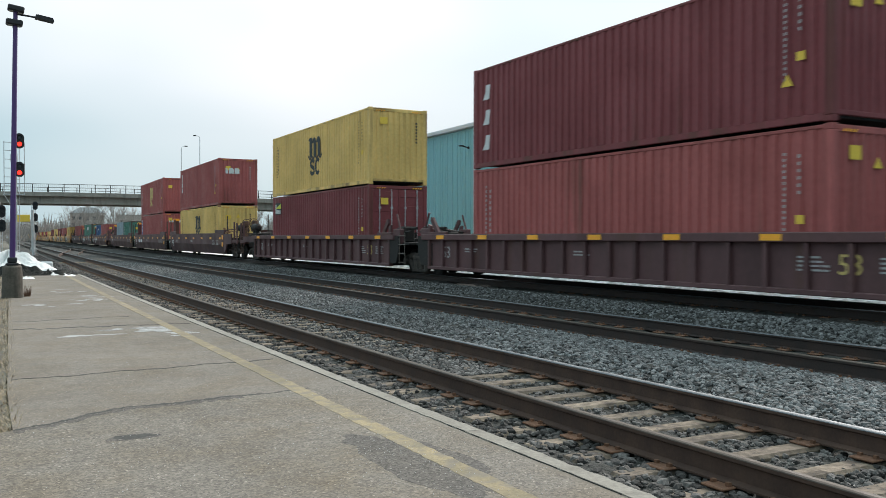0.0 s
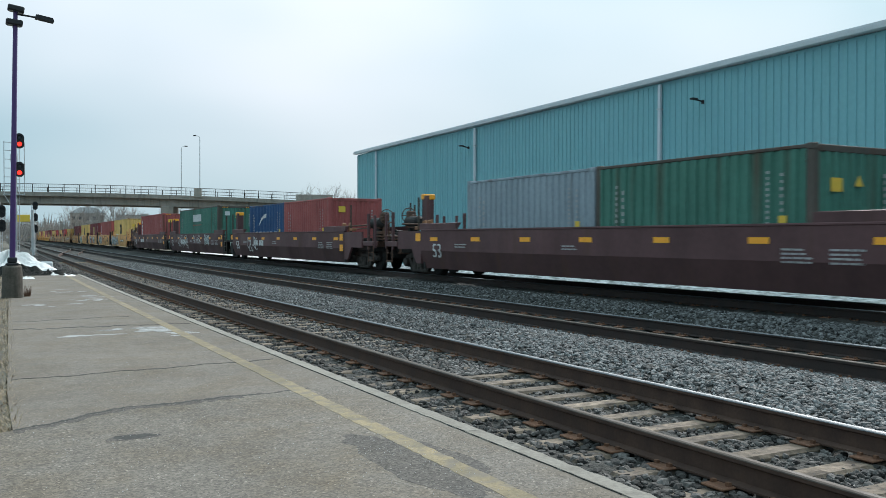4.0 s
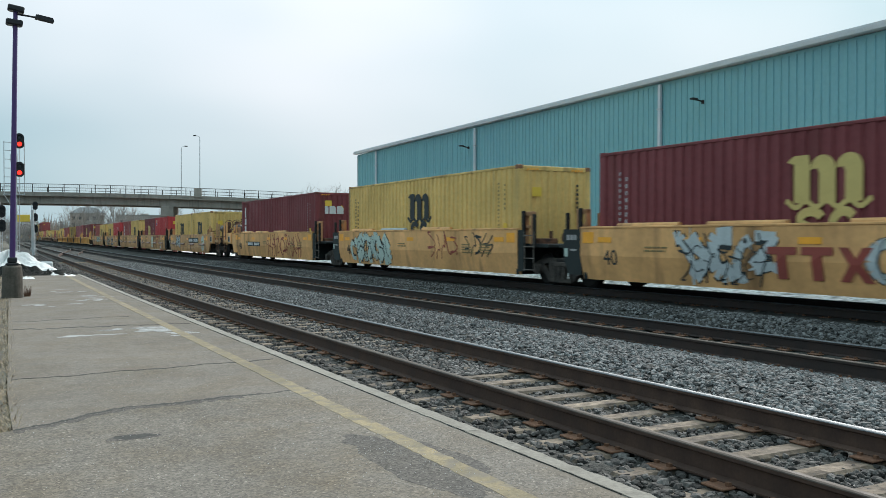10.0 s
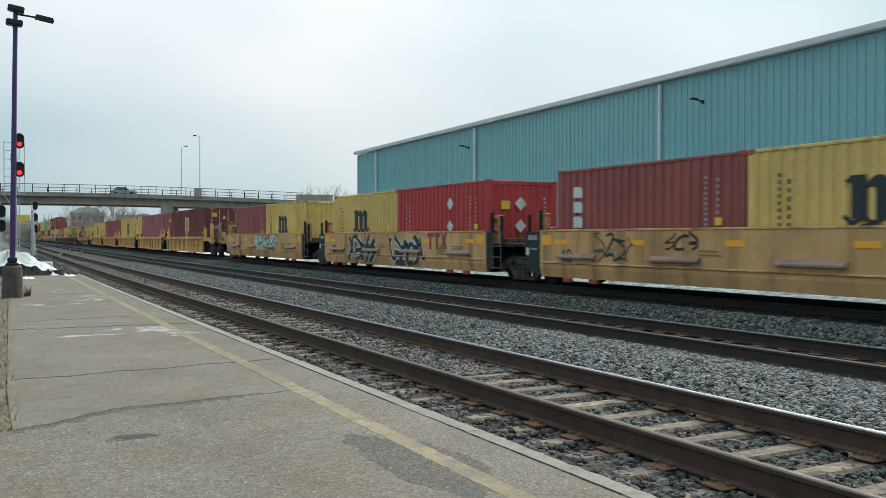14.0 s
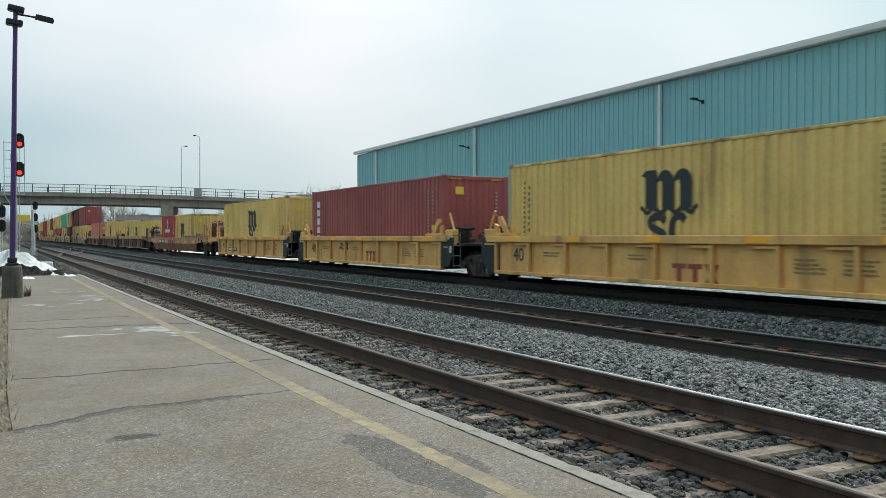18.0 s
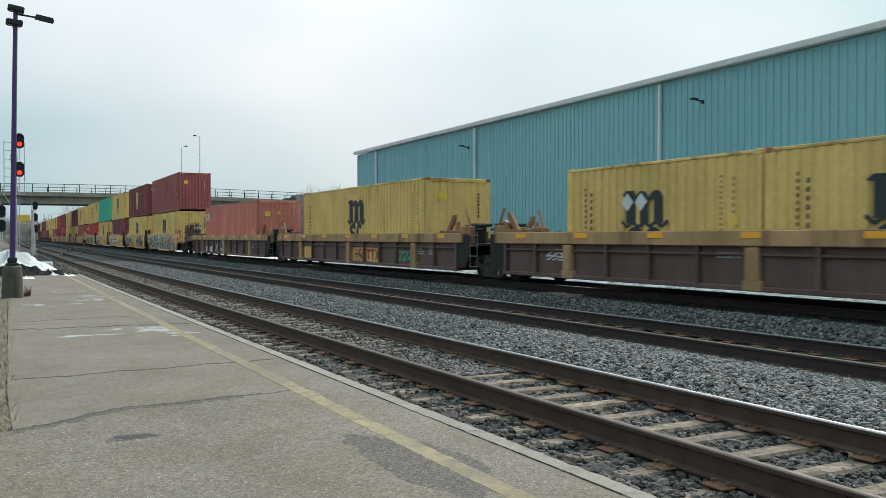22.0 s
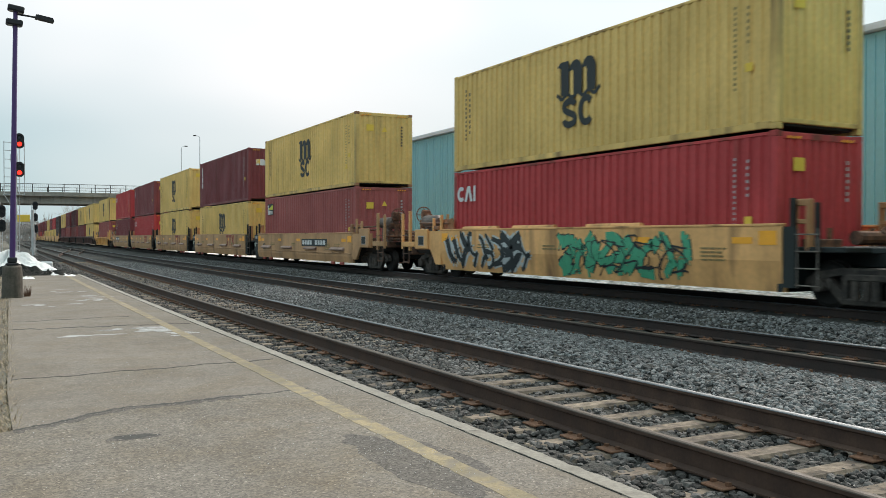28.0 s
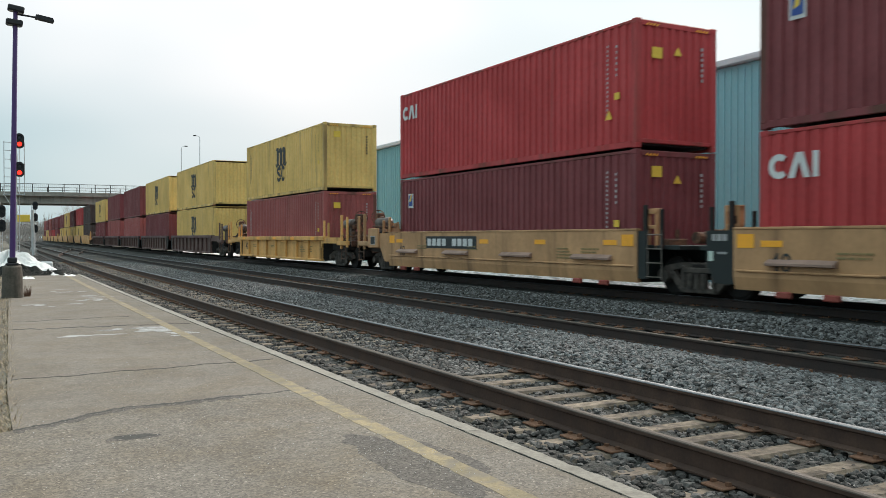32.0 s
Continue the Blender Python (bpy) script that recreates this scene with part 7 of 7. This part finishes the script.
signal_mast(2.2, 60.0, 8.3, ((7.55, 0.2), (5.78, 0.2)), True, "galvanised signal mast with ladder and two lit red heads", True)
signal_mast(5.85, 110.0, 5.6, ((5.2, 0.15), (3.85, 0.15), (2.55, 0.15)), False, "signal mast with three dark heads and a ladder", False)
signal_mast(1.6, 75.0, 4.3, ((3.55, 0.15), (2.45, 0.15)), False, "low signal mast with two dark heads", False)
post = thing("signpost", "leaning grey post with a yellow board", "sign", at=pose(4.35, 82, -0.1, 0, -1.5, 0))
part("post", Shape().rod((0, 0, 0), (0, 0, 3.9), 0.13, 10, 0.11), M["steel"], post)
part("board", Shape().box(-1.35, -0.2, -0.04, 0.04, 2.9, 3.5, 0.02), M["sign"], post, "plain yellow board")

# crossover rails between the two near tracks
def cross_line(s, n=0.0):
    k = min(max((s - 66) / 60, 0), 1)
    k = k * k * (3 - 2 * k)
    a, b = near_line(s, n), mid_line(s, n)
    return a[0] + (b[0] - a[0]) * k, a[1] + (b[1] - a[1]) * k, a[2]


cross = thing("track_crossover", "worn rails of a crossover joining the two near tracks", "railway track", kind="structure")
for side in (-1, 1):
    ss = steps(66, 126, 1.5)
    part("rail", sweep(cross_line, [(n + side * 0.7535, z + 0.002) for n, z in RAIL], ss), M["railside"], cross)
    part("rail_head", sweep(cross_line, [(side * 0.7535 + n, zz) for n, zz in ((-0.031, 0.0035), (0.031, 0.0035), (0.031, 0.006), (-0.031, 0.006))], ss), M["raildull"], cross)
machine = thing("switch_machine", "low grey switch machine box beside the track", "switch machine", at=pose(3.4, 52, -0.2))
part("body", Shape().box(-0.3, 0.3, -0.2, 0.2, 0.0, 0.3, 0.05), M["snow"], machine, "snow-covered cover")
part("lid", Shape().box(-0.27, 0.27, -0.17, 0.17, 0.3, 0.34, 0.02), M["steel"], machine)


# ---- bare trees ----
def bare_tree(seed, height):
    r = random.Random(seed)
    trunk, crown = Shape(), Shape()

    def grow(p, d, length, rad, depth):
        n = 3 if depth else 4
        for k in range(n):
            q = p + d * (length / n)
            (trunk if depth < 2 else crown).rod(p, q, rad * (1 - 0.5 * k / n), 6 if depth < 2 else 3, rad * (1 - 0.5 * (k + 1) / n))
            p = q
            d = (d + Vector((r.uniform(-1, 1), r.uniform(-1, 1), r.uniform(-0.3, 0.7))) * 0.16).normalized()
            if depth < 4 and (k or depth):
                for _ in range(2 if depth < 3 else 1):
                    side = Vector((r.uniform(-1, 1), r.uniform(-1, 1), r.uniform(0.1, 0.9))).normalized()
                    grow(p, (d * 0.55 + side * 0.8).normalized(), length * r.uniform(0.45, 0.68), rad * 0.5, depth + 1)

    grow(Vector((0, 0, -0.2)), Vector((0, 0, 1)), height * 0.62, height * 0.022, 0)
    return trunk.mesh("trunk", fix=False), crown.mesh("crown", fix=False)


KINDS = [bare_tree(s, 9.0) for s in (3, 8, 21)]


def plant_tree(x, y, z, size, k, turn, group="bare trees behind the bridge"):
    t = thing("tree", "leafless grey tree with fine branching twigs", "tree", at=pose(x, y, z, 0, 0, turn) @ Matrix.Scale(size, 4), group=group)
    part("trunk", KINDS[k][0], M["bark"], t)
    part("crown", KINDS[k][1], M["bark"], t)


rt = random.Random(31)
for i in range(22):
    y = rt.uniform(215, 330)
    x = 21 + (y - 215) * 0.03 + i * 2.5 + rt.uniform(-1.5, 1.5)
    plant_tree(x, y, -0.3, rt.uniform(0.75, 1.25), i % 3, rt.uniform(0, 360))
for i, (x, y, z, sz) in enumerate(((42, 118, -0.4, 0.84), (45.5, 126, -0.4, 0.86), (39.5, 101, -0.4, 0.72), (37.8, 95, -0.4, 0.68), (36.6, 90, -0.4, 0.62))):
    plant_tree(x, y, z, sz, i % 3, 70 * i, "bare trees by the abutment")
for i in range(7):
    plant_tree(-8 + 2.1 * i, 150 + 12 * (i % 3), -0.3, 0.55 + 0.1 * (i % 3), i % 3, 50 * i, "bare trees beyond the signals")
woods = Shape()
for i in range(1700):
    x, y = rt.uniform(-30, 130), rt.uniform(330, 520)
    hgt = rt.uniform(5, 11)
    for k in range(5):
        a = rt.uniform(0, 6.28)
        woods.rod((x, y, 0.0 if k == 0 else hgt * 0.35), (x + math.cos(a) * 1.6, y, hgt * rt.uniform(0.7, 1)), 0.16, 3, 0.03)
tagged(part("far_woods", woods.mesh("far_woods", fix=False), M["bark"]), "distant belt of grey leafless woods", "woods", kind="stuff")


# ---- far buildings ----
def block(x, y, w, d, h, roof, cols, rows, label, mat, name):
    b = thing(name, label, "building", at=pose(x, y, -0.3, 0, 0, -6))
    part("wall", Shape().box(0, w, 0, d, 0, h), mat, b)
    if roof:
        part("roof", Shape().prism([(-0.4, h), (w + 0.4, h), (w * 0.72, h + roof), (w * 0.28, h + roof)], -0.4, d + 0.4), M["trim"], b, "pale pitched roof")
    else:
        part("roof", Shape().box(-0.2, w + 0.2, -0.2, d + 0.2, h, h + 0.4), M["concrete"], b)
    part("chimney", Shape().box(w * 0.45, w * 0.6, d * 0.4, d * 0.6, h, h + roof + 1.0), M["brick"], b)
    win = Shape().box(-0.5, 0.5, -0.06, 0.0, 0, 1.3).mesh("window")
    for i in range(cols):
        for j in range(rows):
            part("window", win, M["pane"], b, at=(w * (i + 0.5) / cols, 0, 1.2 + (h - 1.5) * j / rows))


block(29.8, 338, 11.5, 12, 10.6, 2.0, 5, 4, "pale rendered apartment block with a pitched roof", M["brick"], "apartment_block")
block(45, 330, 18, 14, 9.6, 0, 7, 3, "long pale flat-roofed building", M["brick"], "far_building")

# embankments that carry the road up to the bridge
for side, t0, t1 in ((1, 38.0, 300.0), (-1, -60.0, -400.0)):
    sh = Shape()
    n = 24
    rows = []
    for i in range(n + 1):
        t = t0 + (t1 - t0) * i / n
        z = deck_top(t) - 0.02
        run_out = max(z + 0.4, 0.05) * 1.6
        rows.append([(t, -1.5 - run_out, -0.45), (t, -1.2, z), (t, 12.2, z), (t, 12.5 + run_out, -0.45)])
    for a, b in zip(rows, rows[1:]):
        for j in range(3):
            sh.hull_face([a[j], a[j + 1], b[j + 1], b[j]], ((a[0][0] + b[0][0]) / 2, 5.5, -20))
    tagged(part("embankment", sh.mesh("embankment", fix=False), M["earth"], at=BRIDGE), "brown grassy embankment carrying the road", "embankment", kind="structure")
    road = Shape()
    for a, b in zip(rows, rows[1:]):
        road.hull_face([(a[1][0], 0.8, a[1][2] + 0.03), (a[1][0], 10.2, a[1][2] + 0.03), (b[1][0], 10.2, b[1][2] + 0.03), (b[1][0], 0.8, b[1][2] + 0.03)], (a[1][0], 5, -50))
    tagged(part("road", road.mesh("road", fix=False), M["road"], at=BRIDGE), "grey asphalt road on the embankment", "road", kind="structure")


# ---- cars on the bridge ----
def road_car(label, mat, group="cars crossing the bridge"):
    c = thing("car", label, "car", group=group)
    body = [(-2.2, 0.35), (2.2, 0.35), (2.25, 0.75), (1.5, 0.92), (-1.9, 0.95), (-2.25, 0.8)]
    cabin = [(-1.75, 0.94), (1.05, 0.92), (0.35, 1.45), (-1.2, 1.47)]
    M2 = Matrix(((0, 1, 0, 0), (1, 0, 0, 0), (0, 0, 1, 0), (0, 0, 0, 1)))
    part("body", Shape().slab(body, -0.88, 0.88), mat, c, at=M2)
    part("cabin", Shape().slab(cabin, -0.76, 0.76), M["pane"], c, at=M2)
    part("roof", Shape().slab([(-1.22, 1.46), (0.36, 1.44), (0.34, 1.5), (-1.18, 1.52)], -0.77, 0.77), mat, c, at=M2)
    for x in (-1.35, 1.35):
        for y in (-0.8, 0.8):
            part("wheel", Shape().rod((x, y - 0.1, 0.32), (x, y + 0.1, 0.32), 0.32, 16), M["black"], c)
    return c


ROAD_CARS = [(road_car("dark grey passenger car on the bridge", M["carbody"]), 12.3, 6.0, -14.5, 8.2), (road_car("blue-grey passenger car on the bridge", BOX["grey"]), -8.3, 13.0, 14.6, 2.6), (road_car("dark passenger car on the bridge", M["carbody"]), 6.0, 24.2, -14.0, 8.2)]


def motions():
    """The train rolls past along its track; every car and container follows the line."""
    times = [2.0 * i for i in range(17)]
    for ob, along, lift in MOVERS:
        rows = []
        for t in times:
            x, y, a = main_line(along - run(t))
            rows.append((t, pose(x, y, RAIL3 + lift, 0, 0, -math.degrees(a))))
        walk(ob, rows)
    for ob, place, when, speed, lane in ROAD_CARS:
        rows = []
        for t in [1.0 * i for i in range(33)]:
            a = place + speed * (t - when)
            rows.append((t, BRIDGE @ pose(a, lane, deck_top(a) + 0.02, 0, 0, 0 if speed > 0 else 180)))
        walk(ob, rows)


motions()
